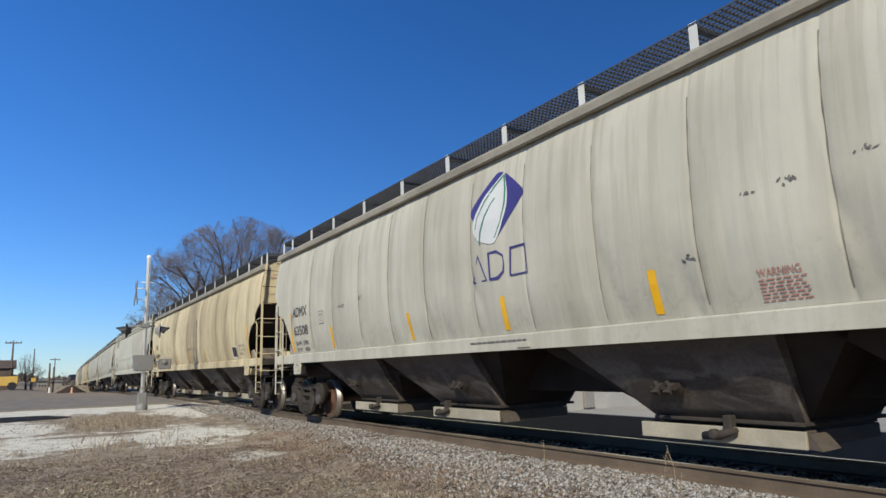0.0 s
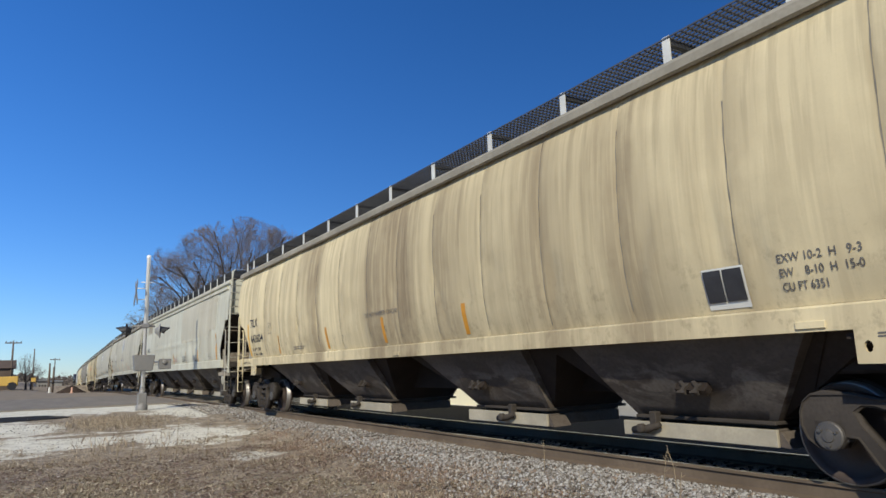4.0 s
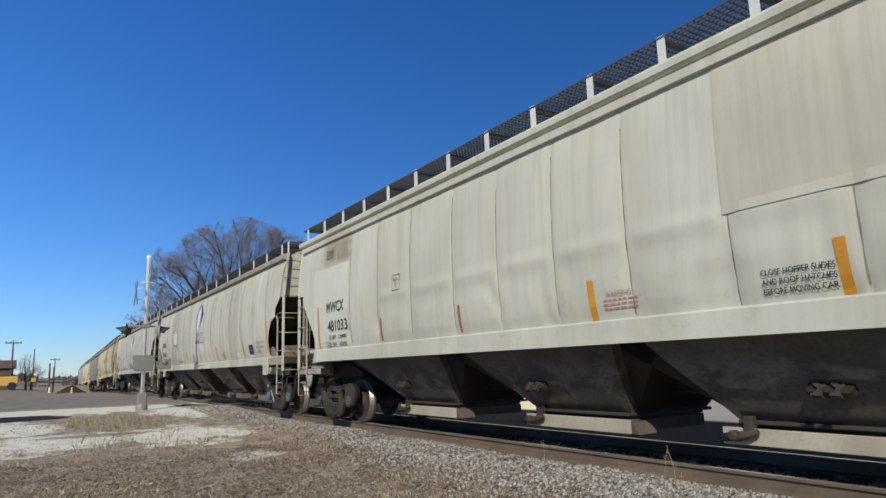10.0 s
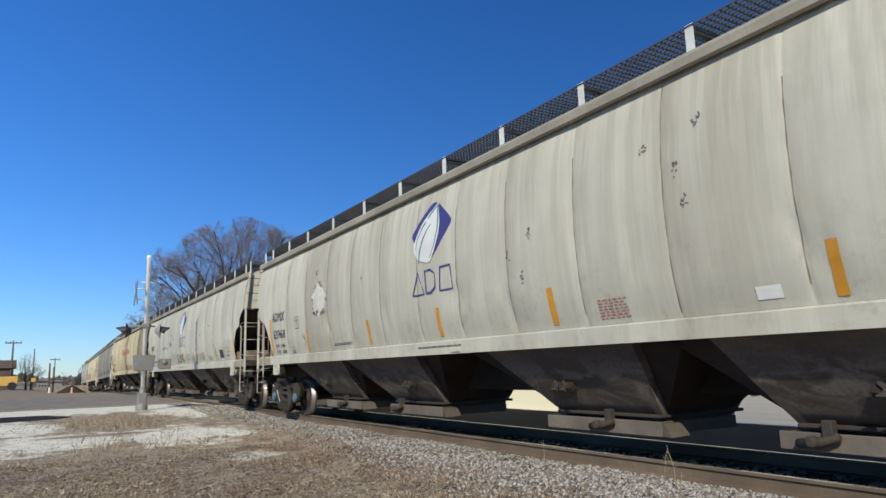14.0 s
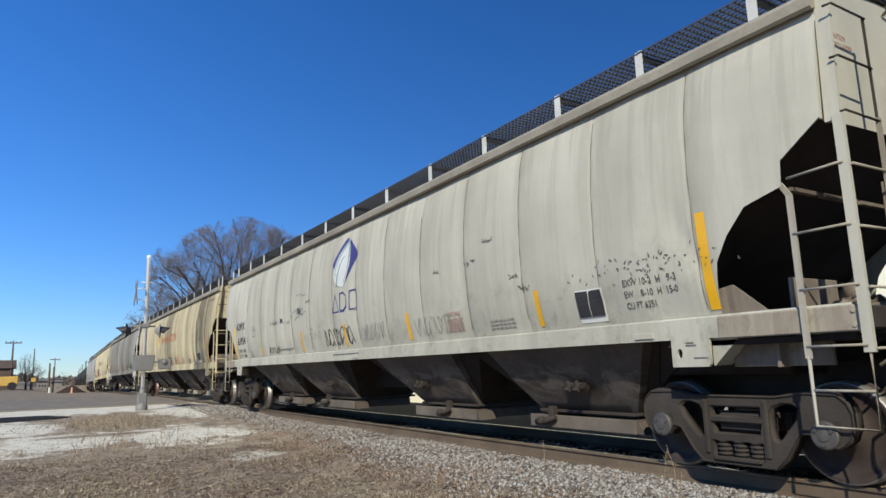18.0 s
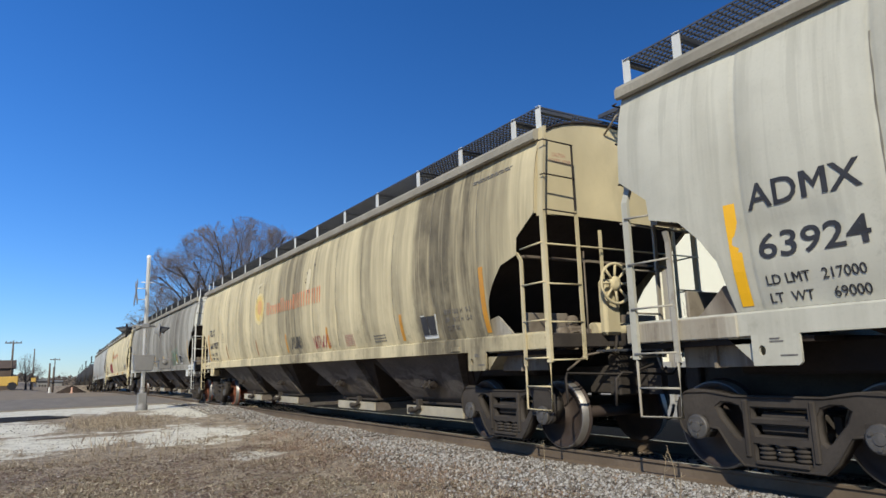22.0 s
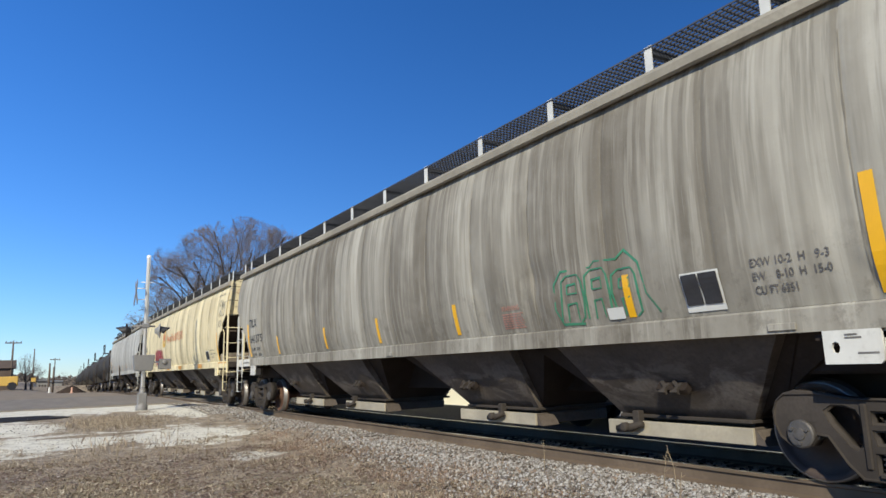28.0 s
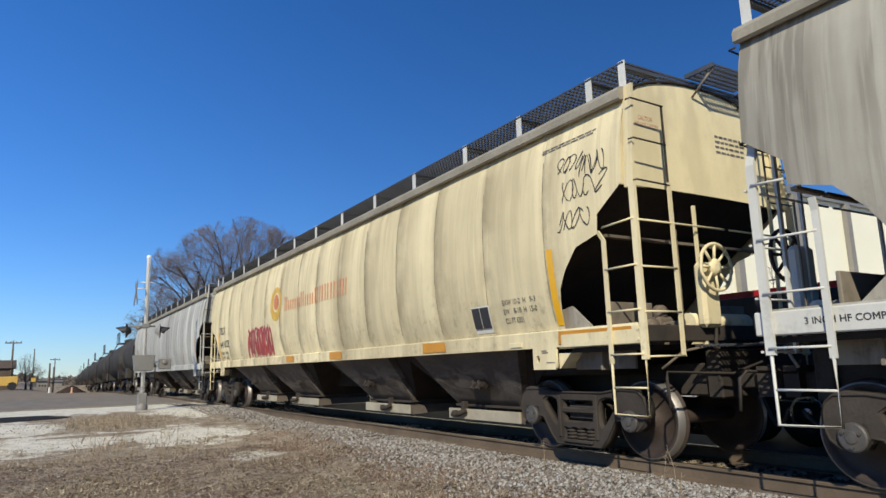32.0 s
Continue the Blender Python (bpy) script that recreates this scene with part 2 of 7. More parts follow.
M_BLACK = simple("lettering_black", (0.035, 0.034, 0.037), 0.6, 0, 0.3, 30)
M_FADEBLACK = simple("lettering_faded", (0.16, 0.15, 0.14), 0.7, 0, 0.5, 30)
M_FAINT = simple("lettering_faint", (0.30, 0.285, 0.25), 0.7, 0, 0.4, 30)
M_NAVY = simple("emblem_indigo", (0.055, 0.045, 0.20), 0.5, 0, 0.15, 12)
M_WHITE = simple("emblem_white", (0.70, 0.70, 0.66), 0.5, 0, 0.1, 12)
M_GREEN = simple("emblem_green", (0.05, 0.23, 0.13), 0.5, 0, 0.15, 12)
M_YELLOW = simple("reflector_yellow", (0.86, 0.46, 0.012), 0.35, 0, 0.08, 16)
M_AMBER = simple("reflector_amber_dirty", (0.62, 0.28, 0.02), 0.45, 0, 0.2, 16)
M_RUSTSTRIPE = simple("reflector_rusty", (0.36, 0.15, 0.05), 0.6, 0, 0.3, 16)
M_RED = simple("lettering_red", (0.50, 0.235, 0.18), 0.6, 0, 0.35, 25)
M_TAGRED = simple("tag_red", (0.40, 0.06, 0.065), 0.5, 0, 0.2, 25)
M_TAGGREEN = simple("tag_green", (0.06, 0.25, 0.14), 0.5, 0, 0.25, 25)
M_ORANGE = simple("letters_orange", (0.72, 0.24, 0.085), 0.55, 0, 0.25, 14)
M_SUNYEL = simple("disc_yellow", (0.74, 0.46, 0.06), 0.55, 0, 0.25, 14)
M_RAIL = simple("rail_web_rust", (0.165, 0.125, 0.09), 0.8, 0.1, 0.3, 6)
M_RAILTOP = simple("rail_head_polished", (0.42, 0.40, 0.38), 0.28, 1.0, 0.2, 10)
M_TIE = simple("tie_creosote", (0.10, 0.08, 0.065), 0.9, 0, 0.4, 6)
M_TANK = simple("tank_black", (0.068, 0.063, 0.058), 0.8, 0, 0.4, 3)
M_ALU = simple("mast_aluminium", (0.86, 0.87, 0.88), 0.4, 0.1, 0.15, 8)
M_BOXGREY = simple("signal_box_grey", (0.24, 0.235, 0.23), 0.6, 0.2, 0.25, 6)
M_SIGBLACK = simple("signal_black", (0.022, 0.022, 0.026), 0.5, 0, 0.3, 9)
M_LAMPBACK = simple("lamp_back_metal", (0.34, 0.34, 0.34), 0.5, 0.3, 0.25, 8)
M_LENS = simple("signal_lens_red", (0.20, 0.02, 0.02), 0.2, 0, 0.1, 9)

# ---- mesh helpers ----


def mesh_of(bm, name, materials, smooth=False):
    me = bpy.data.meshes.new(name)
    bm.normal_update()
    bm.to_mesh(me)
    bm.free()
    for m in materials if isinstance(materials, (list, tuple)) else [materials]:
        me.materials.append(m)
    if smooth:
        me.polygons.foreach_set("use_smooth", [True] * len(me.polygons))
    return me


def part(name, bm, material, parent=None, label="", smooth=False):
    """One mesh object under a thing or a part."""
    me = bm if isinstance(bm, bpy.types.Mesh) else mesh_of(bm, name, material, smooth)
    ob = new(name, me)
    ob.parent = parent
    if label:
        tagged(ob, label)
    return ob


def box(bm, x0, x1, y0, y1, z0, z1, mat=0, bevel=0.0):
    c = [bm.verts.new((x, y, z)) for z in (z0, z1) for x, y in ((x0, y0), (x1, y0), (x1, y1), (x0, y1))]
    fs = [bm.faces.new([c[i] for i in q]) for q in ((3, 2, 1, 0), (4, 5, 6, 7), (0, 1, 5, 4), (1, 2, 6, 5), (2, 3, 7, 6), (3, 0, 4, 7))]
    for f in fs:
        f.material_index = mat
    if bevel:
        es = list({e for f in fs for e in f.edges})
        bmesh.ops.bevel(bm, geom=es, offset=bevel, segments=1, affect="EDGES")
    return bm


def hull(bm, lower, upper, mat=0):
    """A solid between two rings of equal count."""
    a = [bm.verts.new(p) for p in lower]
    b = [bm.verts.new(p) for p in upper]
    n = len(a)
    fs = [bm.faces.new(a[::-1]), bm.faces.new(b)]
    fs += [bm.faces.new((a[i], a[(i + 1) % n], b[(i + 1) % n], b[i])) for i in range(n)]
    for f in fs:
        f.material_index = mat
    return bm


def tube(bm, pts, r, n=6, mat=0, close=True):
    """A round bar along a line of points."""
    pts = [Vector(p) for p in pts]
    rings = []
    for i, p in enumerate(pts):
        d = (pts[min(i + 1, len(pts) - 1)] - pts[max(i - 1, 0)]).normalized()
        side = d.cross(Vector((0, 0, 1)) if abs(d.z) < 0.9 else Vector((1, 0, 0))).normalized()
        up = side.cross(d)
        rr = r[i] if isinstance(r, (list, tuple)) else r
        rings.append([bm.verts.new(p + (side * math.cos(a) + up * math.sin(a)) * rr) for a in [2 * math.pi * k / n for k in range(n)]])
    for a, b in zip(rings, rings[1:]):
        for k in range(n):
            f = bm.faces.new((a[k], a[(k + 1) % n], b[(k + 1) % n], b[k]))
            f.material_index, f.smooth = mat, True
    if close:
        for ring in (rings[0][::-1], rings[-1]):
            bm.faces.new(ring).material_index = mat
    return bm


def lathe(bm, profile, axis="y", n=24, centre=(0, 0, 0), mats=None):
    """A turned solid: profile of (radius, height) along the axis."""
    rings = []
    for r, h in profile:
        ring = []
        for k in range(n):
            a = 2 * math.pi * k / n
            u, v = r * math.cos(a), r * math.sin(a)
            p = {"x": (h, u, v), "y": (u, h, v), "z": (u, v, h)}[axis]
            ring.append(bm.verts.new((p[0] + centre[0], p[1] + centre[1], p[2] + centre[2])))
        rings.append(ring)
    for i, (a, b) in enumerate(zip(rings, rings[1:])):
        for k in range(n):
            f = bm.faces.new((a[k], a[(k + 1) % n], b[(k + 1) % n], b[k]))
            f.smooth = True
            if mats:
                f.material_index = mats[i]
    bm.faces.new(rings[0][::-1])
    bm.faces.new(rings[-1])
    bmesh.ops.recalc_face_normals(bm, faces=bm.faces[:])
    return bm


def plate(outline, holes, thick, name="plate"):
    """A flat plate with holes, standing in x and z, centred on y = 0: returns a bmesh."""
    cu = bpy.data.curves.new(name, "CURVE")
    cu.dimensions, cu.fill_mode, cu.extrude = "2D", "BOTH", thick / 2
    for pts in (outline, *holes):
        sp = cu.splines.new("POLY")
        sp.points.add(len(pts) - 1)
        for q, (u, v) in zip(sp.points, pts):
            q.co = (u, v, 0, 1)
        sp.use_cyclic_u = True
    ob = bpy.data.objects.new(name, cu)
    me = bpy.data.meshes.new_from_object(ob)
    bm = bmesh.new()
    bm.from_mesh(me)
    bpy.data.objects.remove(ob)
    bpy.data.curves.remove(cu)
    bpy.data.meshes.remove(me)
    for v in bm.verts:
        v.co = (v.co.x, -v.co.z, v.co.y)
    return bm


def glyphs(body, width, height, bold=0.012):
    """Flat lettering in the built-in font, fitted into width x height, as a bmesh in x and y."""
    cu = bpy.data.curves.new("letters", "FONT")
    cu.body, cu.offset, cu.resolution_u = body, bold, 3
    ob = bpy.data.objects.new("letters", cu)
    me = bpy.data.meshes.new_from_object(ob)
    bm = bmesh.new()
    bm.from_mesh(me)
    bpy.data.objects.remove(ob)
    bpy.data.curves.remove(cu)
    bpy.data.meshes.remove(me)
    chars = [c for c in body if c != " "]
    if bold and "M" in chars:
        # the font's own M folds over when it is made bold: draw it as two stems and two diagonals
        left, isles = set(bm.verts), []
        while left:
            todo, isle = [left.pop()], set()
            while todo:
                v = todo.pop()
                isle.add(v)
                for e in v.link_edges:
                    w = e.other_vert(v)
                    if w in left:
                        left.remove(w)
                        todo.append(w)
            isles.append(isle)
        isles.sort(key=lambda q: min(v.co.x for v in q))
        for c, isle in zip(chars, isles):
            if c == "M" and len(isles) == len(chars):
                a, b = min(v.co.x for v in isle), max(v.co.x for v in isle)
                h, st, mid = max(v.co.y for v in isle), 0.12 + 2 * bold, (a + b) / 2
                bmesh.ops.delete(bm, geom=list(isle), context="VERTS")
                for quad in ([(a, 0), (a + st, 0), (a + st, h), (a, h)], [(b - st, 0), (b, 0), (b, h), (b - st, h)],
                             [(a + st, h * 0.70), (mid, h * 0.26), (mid, h * 0.56), (a + st, h)], [(mid, h * 0.26), (b - st, h * 0.70), (b - st, h), (mid, h * 0.56)]):
                    bm.faces.new([bm.verts.new((u, v, 0)) for u, v in quad])
    xs, ys = [v.co.x for v in bm.verts], [v.co.y for v in bm.verts]
    x0, y0, sx, sy = min(xs), min(ys), width / (max(xs) - min(xs)), height / (max(ys) - min(ys))
    for v in bm.verts:
        v.co = ((v.co.x - x0) * sx, (v.co.y - y0) * sy, 0)
    return bm


def flat(shapes, cuts=0):
    """Filled polygons of (u, v) as one bmesh, cut finely enough to bend."""
    bm = bmesh.new()
    for pts in shapes:
        bm.faces.new([bm.verts.new((u, v, 0)) for u, v in pts])
    if cuts:
        bmesh.ops.triangulate(bm, faces=bm.faces[:])
        bmesh.ops.subdivide_edges(bm, edges=bm.edges[:], cuts=cuts, use_grid_fill=True)
    return bm


def ribbon(lines, width):
    """Painted strokes: lines of (u, v) as flat bands."""
    bm = bmesh.new()
    for pts in lines:
        pts = [Vector((p[0], p[1], 0)) for p in pts]
        prev = None
        for i, p in enumerate(pts):
            d = (pts[min(i + 1, len(pts) - 1)] - pts[max(i - 1, 0)]).normalized()
            s = Vector((-d.y, d.x, 0)) * width / 2 * (0.8 + 0.3 * math.sin(i * 1.3))
            cur = (bm.verts.new(p - s), bm.verts.new(p + s))
            if prev:
                bm.faces.new((prev[0], cur[0], cur[1], prev[1]))
            prev = cur
    return bm


def flecks(seed, w, h, n, size):
    """Chipped paint: small ragged slivers strewn over w x h."""
    rng = random.Random(seed)
    shapes = []
    for _ in range(n):
        u, v = rng.gauss(0.5, 0.22) * w, rng.gauss(0.5, 0.22) * h
        a, ln, th = rng.uniform(-1.2, 1.2), size * rng.uniform(0.5, 1.8), size * rng.uniform(0.2, 0.6)
        c, s = math.cos(a), math.sin(a)
        shapes.append([(u + ln * p * c - th * q * s, v + ln * p * s + th * q * c) for p, q in ((-1, 0), (-0.3, -1), (0.6, -0.7), (1, 0.2), (0.2, 0.9), (-0.6, 0.6))])
    return flat(shapes)


def bubble_tag(w, h):
    """Three fat outlined blocks side by side, leaning, with a loose outer line round them."""
    lines = []
    for k in range(3):
        x0, x1, lean = w * (0.10 + 0.27 * k), w * (0.34 + 0.27 * k), w * (-0.05 + 0.035 * k)
        top = h * (0.93 + 0.05 * math.sin(k * 2.1))
        lines.append([(x0 + lean, 0.06 * h), (x0, top * 0.55), (x0 + 0.02 * w, top * 0.9), (x0 + 0.08 * w, top), (x1 - 0.03 * w, top), (x1, top * 0.86), (x1 + 0.01 * w, top * 0.5), (x1 + lean * 0.5, 0.10 * h), (x1 - 0.05 * w + lean * 0.5, 0.02 * h)])
        lines.append([(x0 + 0.07 * w, top * 0.62), (x0 + 0.08 * w, top * 0.80), (x1 - 0.06 * w, top * 0.82), (x1 - 0.06 * w, top * 0.62), (x0 + 0.07 * w, top * 0.62)])
        lines.append([(x0 + 0.08 * w + lean, 0.05 * h), (x0 + 0.08 * w + lean * 0.4, top * 0.40), (x1 - 0.08 * w, top * 0.42), (x1 - 0.07 * w + lean * 0.4, 0.06 * h)])
    lines.append([(0.0, 0.30 * h), (0.02 * w, 0.80 * h), (0.12 * w, 1.04 * h), (0.45 * w, 1.02 * h), (0.50 * w, 1.12 * h), (0.72 * w, 1.08 * h), (0.80 * w, 1.22 * h), (0.92 * w, 0.95 * h), (0.96 * w, 0.40 * h), (1.05 * w, 0.05 * h)])
    lines.append([(0.0, 0.30 * h), (0.06 * w, 0.0), (0.30 * w, -0.02 * h)])
    return ribbon(lines, 0.032)


def scrawl(seed, u0, u1, v0, v1, loops, width):
    """A sprayed tag: a running line of loops that spells nothing."""
    rng = random.Random(seed)
    lines, n = [], loops
    w = (u1 - u0) / n
    for k in range(n):
        cx, ph = u0 + (k + 0.5) * w, rng.uniform(0, 6.3)
        a, b = rng.uniform(0.8, 1.9), rng.uniform(0.9, 2.4)
        lines.append([(cx + w * 0.55 * math.sin(a * s + ph), (v0 + v1) / 2 + (v1 - v0) * (0.30 + 0.2 * rng.random() * 0.3) * math.cos(b * s + ph * 0.7)) for s in [i * 0.33 for i in range(14)]])
    return ribbon(lines, width)

# ---- railcars ----
HALF, ENDX, TRUCKX = 10.32, 10.30, 8.9
PROFILE = {
    "curved": ((1.34, 1.56, 1.75, 1.95, 2.2, 2.5, 2.82, 3.2, 3.6, 3.9, 4.1, 4.26), (1.39, 1.40, 1.455, 1.50, 1.53, 1.55, 1.555, 1.545, 1.51, 1.46, 1.405, 1.345)),
    "slab": ((1.34, 1.62, 1.75, 1.95, 2.2, 2.5, 2.82, 3.2, 3.6, 3.9, 4.1, 4.26), (1.46, 1.46, 1.49, 1.51, 1.52, 1.53, 1.53, 1.52, 1.50, 1.47, 1.44, 1.41)),
}


def smooth(a, b, x):
    t = min(max((x - a) / (b - a), 0.0), 1.0)
    return t * t * (3 - 2 * t)


def prof(style, z):
    return float(np.interp(z, *PROFILE[style]))


def skirt(style, x):
    """The lower edge of the side sheet at x from the middle of the car."""
    d = HALF - abs(x)
    if style == "slab":
        return float(np.interp(d, (0.0, 0.36, 0.45, 1.06, 1.10), (2.95, 2.95, 2.72, 1.98, 1.60)))
    return float(np.interp(d, (0.0, 0.05, 0.38, 0.40, 0.775, 1.0, 1.15, 1.20, 1.23), (3.14, 3.10, 2.85, 2.62, 2.52, 2.29, 2.06, 1.80, 1.57)))


NOW = {"tail": 0.09, "offset": None}


def sheet_offset(style, seed, dents):
    """How far the side sheet stands out of its plain section at x, z: bellies, seams, dents, creases, stamped ribs."""
    rng = random.Random(seed)
    lines = SEAMS[style]
    spots = [(rng.uniform(-9, 9), rng.uniform(1.7, 2.7), rng.uniform(0.12, 0.40), rng.uniform(0.1, 0.35), rng.uniform(-0.020, 0.012) * dents) for _ in range(40)]
    creases = [(rng.choice(lines) + rng.uniform(-0.3, 0.3), rng.uniform(-0.22, 0.22), rng.uniform(1.7, 2.3), rng.uniform(0.25, 0.7)) for _ in range(14)]
    swell = [rng.uniform(0.5, 1.35) for _ in range(len(lines) + 1)]

    def offset(x, z, fine=True):
        near = min(lines, key=lambda s: abs(s - x))
        i = sum(1 for s in lines if s <= x)
        lo = lines[i - 1] if i else -10.32
        hi = lines[i] if i < len(lines) else 10.32
        belly = math.sin(math.pi * min(max((x - lo) / (hi - lo), 0), 1)) * swell[i]
        up = min(max((z - 1.55) / 2.65, 0.0), 1.0)
        o = (0.017 if style == "curved" else 0.008) * belly * math.sin(math.pi * up) ** 0.7
        o -= (0.007 if fine else 0.003) * math.exp(-(((x - near) / 0.022) ** 2))
        o += 0.010 * dents * noise.noise((x * 0.7 + seed * 9, z * 0.9, seed))
        o += 0.004 * dents * noise.noise((x * 2.1 + seed, z * 1.3, seed * 2.0))
        if style == "slab" and -5.7 < x < 5.78:
            edge = min(x - lo, hi - x)
            o += 0.020 * smooth(0.05, 0.13, edge) * smooth(2.36, 2.44, z) * (1 - smooth(2.53, 2.60, z))
            o += 0.010 * smooth(0.05, 0.13, edge) * (1 - smooth(2.10, 2.20, z)) * smooth(1.66, 1.80, z)
        for cx, cz, rx, rz, dep in spots:
            if abs(x - cx) < rx * 2.2:
                o += dep * math.exp(-(((x - cx) / rx) ** 2) - ((z - cz) / rz) ** 2)
        for cx, lean, cz, ln in creases:
            t = (z - cz) / ln
            if abs(t) < 1 and abs(x - cx - lean * t) < 0.25:
                o -= 0.018 * dents * (1 - t * t) * math.exp(-(((x - cx - lean * t) / 0.075) ** 2))
        return o

    return offset


def side_sheet(style, side, offset):
    near = side < 0
    step = 0.085 if near else 0.25
    cols = {round(-HALF + k * step, 3) for k in range(int(2 * HALF / step) + 1)}
    for s in SEAMS[style]:
        cols |= {round(s + o, 3) for o in (-0.05, -0.022, 0.0, 0.022, 0.05)}
    for d in (0.0, 0.05, 0.36, 0.38, 0.40, 0.45, 0.775, 1.0, 1.06, 1.10, 1.15, 1.20, 1.23):
        cols |= {round(HALF - d, 3), round(d - HALF, 3)}
    cols = sorted(c for c in cols if abs(c) <= HALF)
    bm = bmesh.new()
    rows = 34 if near else 12
    prev = None
    for x in cols:
        lo = skirt(style, x)
        ring = []
        for r in range(rows + 1):
            z = lo + (4.24 - lo) * r / rows
            o = offset(x, z)
            ring.append(bm.verts.new((x + NOW["tail"] * smooth(7.5, 9.5, -x), side * (prof(style, z) + o), z)))
        if prev:
            for a, b, c, d in zip(prev, ring, ring[1:], prev[1:]):
                bm.faces.new((a, b, c, d) if side < 0 else (d, c, b, a)).smooth = True
        prev = ring
    return bm


def roof_arc(style, n=9):
    w = prof(style, 4.26)
    return [(w * math.sin(a), 4.24 + 0.36 * (math.cos(a) - math.cos(radians(74))) / (1 - math.cos(radians(74))) * 0.93) for a in [radians(-74 + 148 * k / n) for k in range(n + 1)]]


def build_roof(style):
    bm = bmesh.new()
    pts = roof_arc(style)
    k = prof(style, 4.26) / max(p[0] for p in pts)
    rows = [[bm.verts.new((x, y * k, z)) for y, z in pts] for x in (NOW["tail"] - HALF, -5, 0, 5, HALF)]
    for a, b in zip(rows, rows[1:]):
        for i in range(len(a) - 1):
            bm.faces.new((a[i], b[i], b[i + 1], a[i + 1])).smooth = True
    return bm


def build_end_sheet(style, s):
    bm = bmesh.new()
    pts = roof_arc(style)
    k = prof(style, 4.26) / max(p[0] for p in pts)
    ring = [(y * k, z) for y, z in pts] + [(prof(style, z) - 0.006, z) for z in (4.0, 3.7, 3.4, 3.13)] + [(-prof(style, z) + 0.006, z) for z in (3.13, 3.4, 3.7, 4.0)]
    return hull(bm, [(s * (ENDX - 0.02), y, z) for y, z in ring], [(s * ENDX, y, z) for y, z in ring])


def build_slope(s):
    """The sloping end floor of the last hopper, with a shallow bulge."""
    bm = bmesh.new()
    rows = []
    for x, z, w in ((ENDX - 0.01, 3.14, 1.50), (9.15, 2.32, 1.49), (8.3, 1.55, 1.40), (7.52 if s > 0 else 6.55, 0.5, 0.60)):
        rows.append([bm.verts.new((s * (x + 0.05 * math.cos(u * 1.5)), u * w, z)) for u in (-1, -0.6, -0.2, 0.2, 0.6, 1)])
    for a, b in zip(rows, rows[1:]):
        for i in range(5):
            bm.faces.new((a[i], a[i + 1], b[i + 1], b[i]))
    return bm


def build_hopper(x, tl, th):
    """One hopper bay: four sloping sheets from the side sill (tl to th about x) down to the gate."""
    bm = bmesh.new()
    n = 18
    def ring(t):
        lo, hi, hy, z = -0.88 + (tl + 0.88) * t, 0.92 + (th - 0.92) * t, 0.70 + 0.67 * t, 0.50 + 0.87 * t
        pts = []
        for (ax, ay), (bx, by) in (((lo, -1), (hi, -1)), ((hi, -1), (hi, 1)), ((hi, 1), (lo, 1)), ((lo, 1), (lo, -1))):
            for k in range(n):
                u = k / n
                px, py = ax + (bx - ax) * u, (ay + (by - ay) * u) * hy
                o = 1 + 0.05 * math.sin(math.pi * t) * noise.noise((px * 1.3 + x * 3, py * 1.2, z * 2.2))
                pts.append((x + px, py * o, z))
        return [bm.verts.new(p) for p in pts]
    rows = [ring(k / 7) for k in range(8)]
    for a, b in zip(rows, rows[1:]):
        for k in range(4 * n):
            bm.faces.new((a[k], a[(k + 1) % (4 * n)], b[(k + 1) % (4 * n)], b[k])).smooth = k % n not in (0, n - 1)
    bm.faces.new(rows[0][::-1])
    return bm


def build_saddle(x, tl, th):
    """Sloping cross sheets of one bay, set in from the side."""
    bm = bmesh.new()
    return hull(bm, [(x - 0.88, -0.62, 0.52), (x + 0.92, -0.62, 0.52), (x + 0.92, 0.62, 0.52), (x - 0.88, 0.62, 0.52)],
                [(x + tl - 0.6, -1.22, 1.36), (x + th + 0.6, -1.22, 1.36), (x + th + 0.6, 1.22, 1.36), (x + tl - 0.6, 1.22, 1.36)])


def build_gate(x):
    """Front plate of the discharge gate."""
    bm = bmesh.new()
    box(bm, x - 1.02, x + 0.98, -0.83, -0.79, 0.27, 0.44, bevel=0.006)
    return bm


def build_gate_body(x):
    bm = bmesh.new()
    box(bm, x - 1.00, x + 0.92, -0.785, 0.66, 0.285, 0.435, bevel=0.01)
    return bm


def build_gate_end(x):
    """Sloped stop at the end of the gate pan."""
    bm = bmesh.new()
    hull(bm, [(x + 0.985, -0.80, 0.28), (x + 1.12, -0.82, 0.27), (x + 1.12, -0.5, 0.28), (x + 0.985, -0.5, 0.28)],
         [(x + 0.985, -0.80, 0.42), (x + 1.0, -0.80, 0.42), (x + 1.0, -0.5, 0.42), (x + 0.985, -0.5, 0.42)])
    return bm


def build_gate_flange(x):
    bm = bmesh.new()
    box(bm, x - 0.85, x + 0.95, -0.79, 0.79, 0.475, 0.515, bevel=0.008)
    box(bm, x - 0.80, x + 0.90, -0.66, 0.66, 0.44, 0.476)
    return bm


def build_capstan(x):
    bm = bmesh.new()
    lathe(bm, [(0.03, -1.00), (0.055, -0.99), (0.055, -0.92), (0.035, -0.91), (0.035, -0.78)], "y", 10, (x - 0.45, 0, 0.37))
    tube(bm, [(x - 0.62, -0.89, 0.34), (x - 0.42, -0.91, 0.36), (x - 0.22, -0.89, 0.42)], [0.045, 0.05, 0.03], 7)
    box(bm, x - 0.40, x - 0.30, -0.87, -0.77, 0.36, 0.56, bevel=0.01)
    return bm


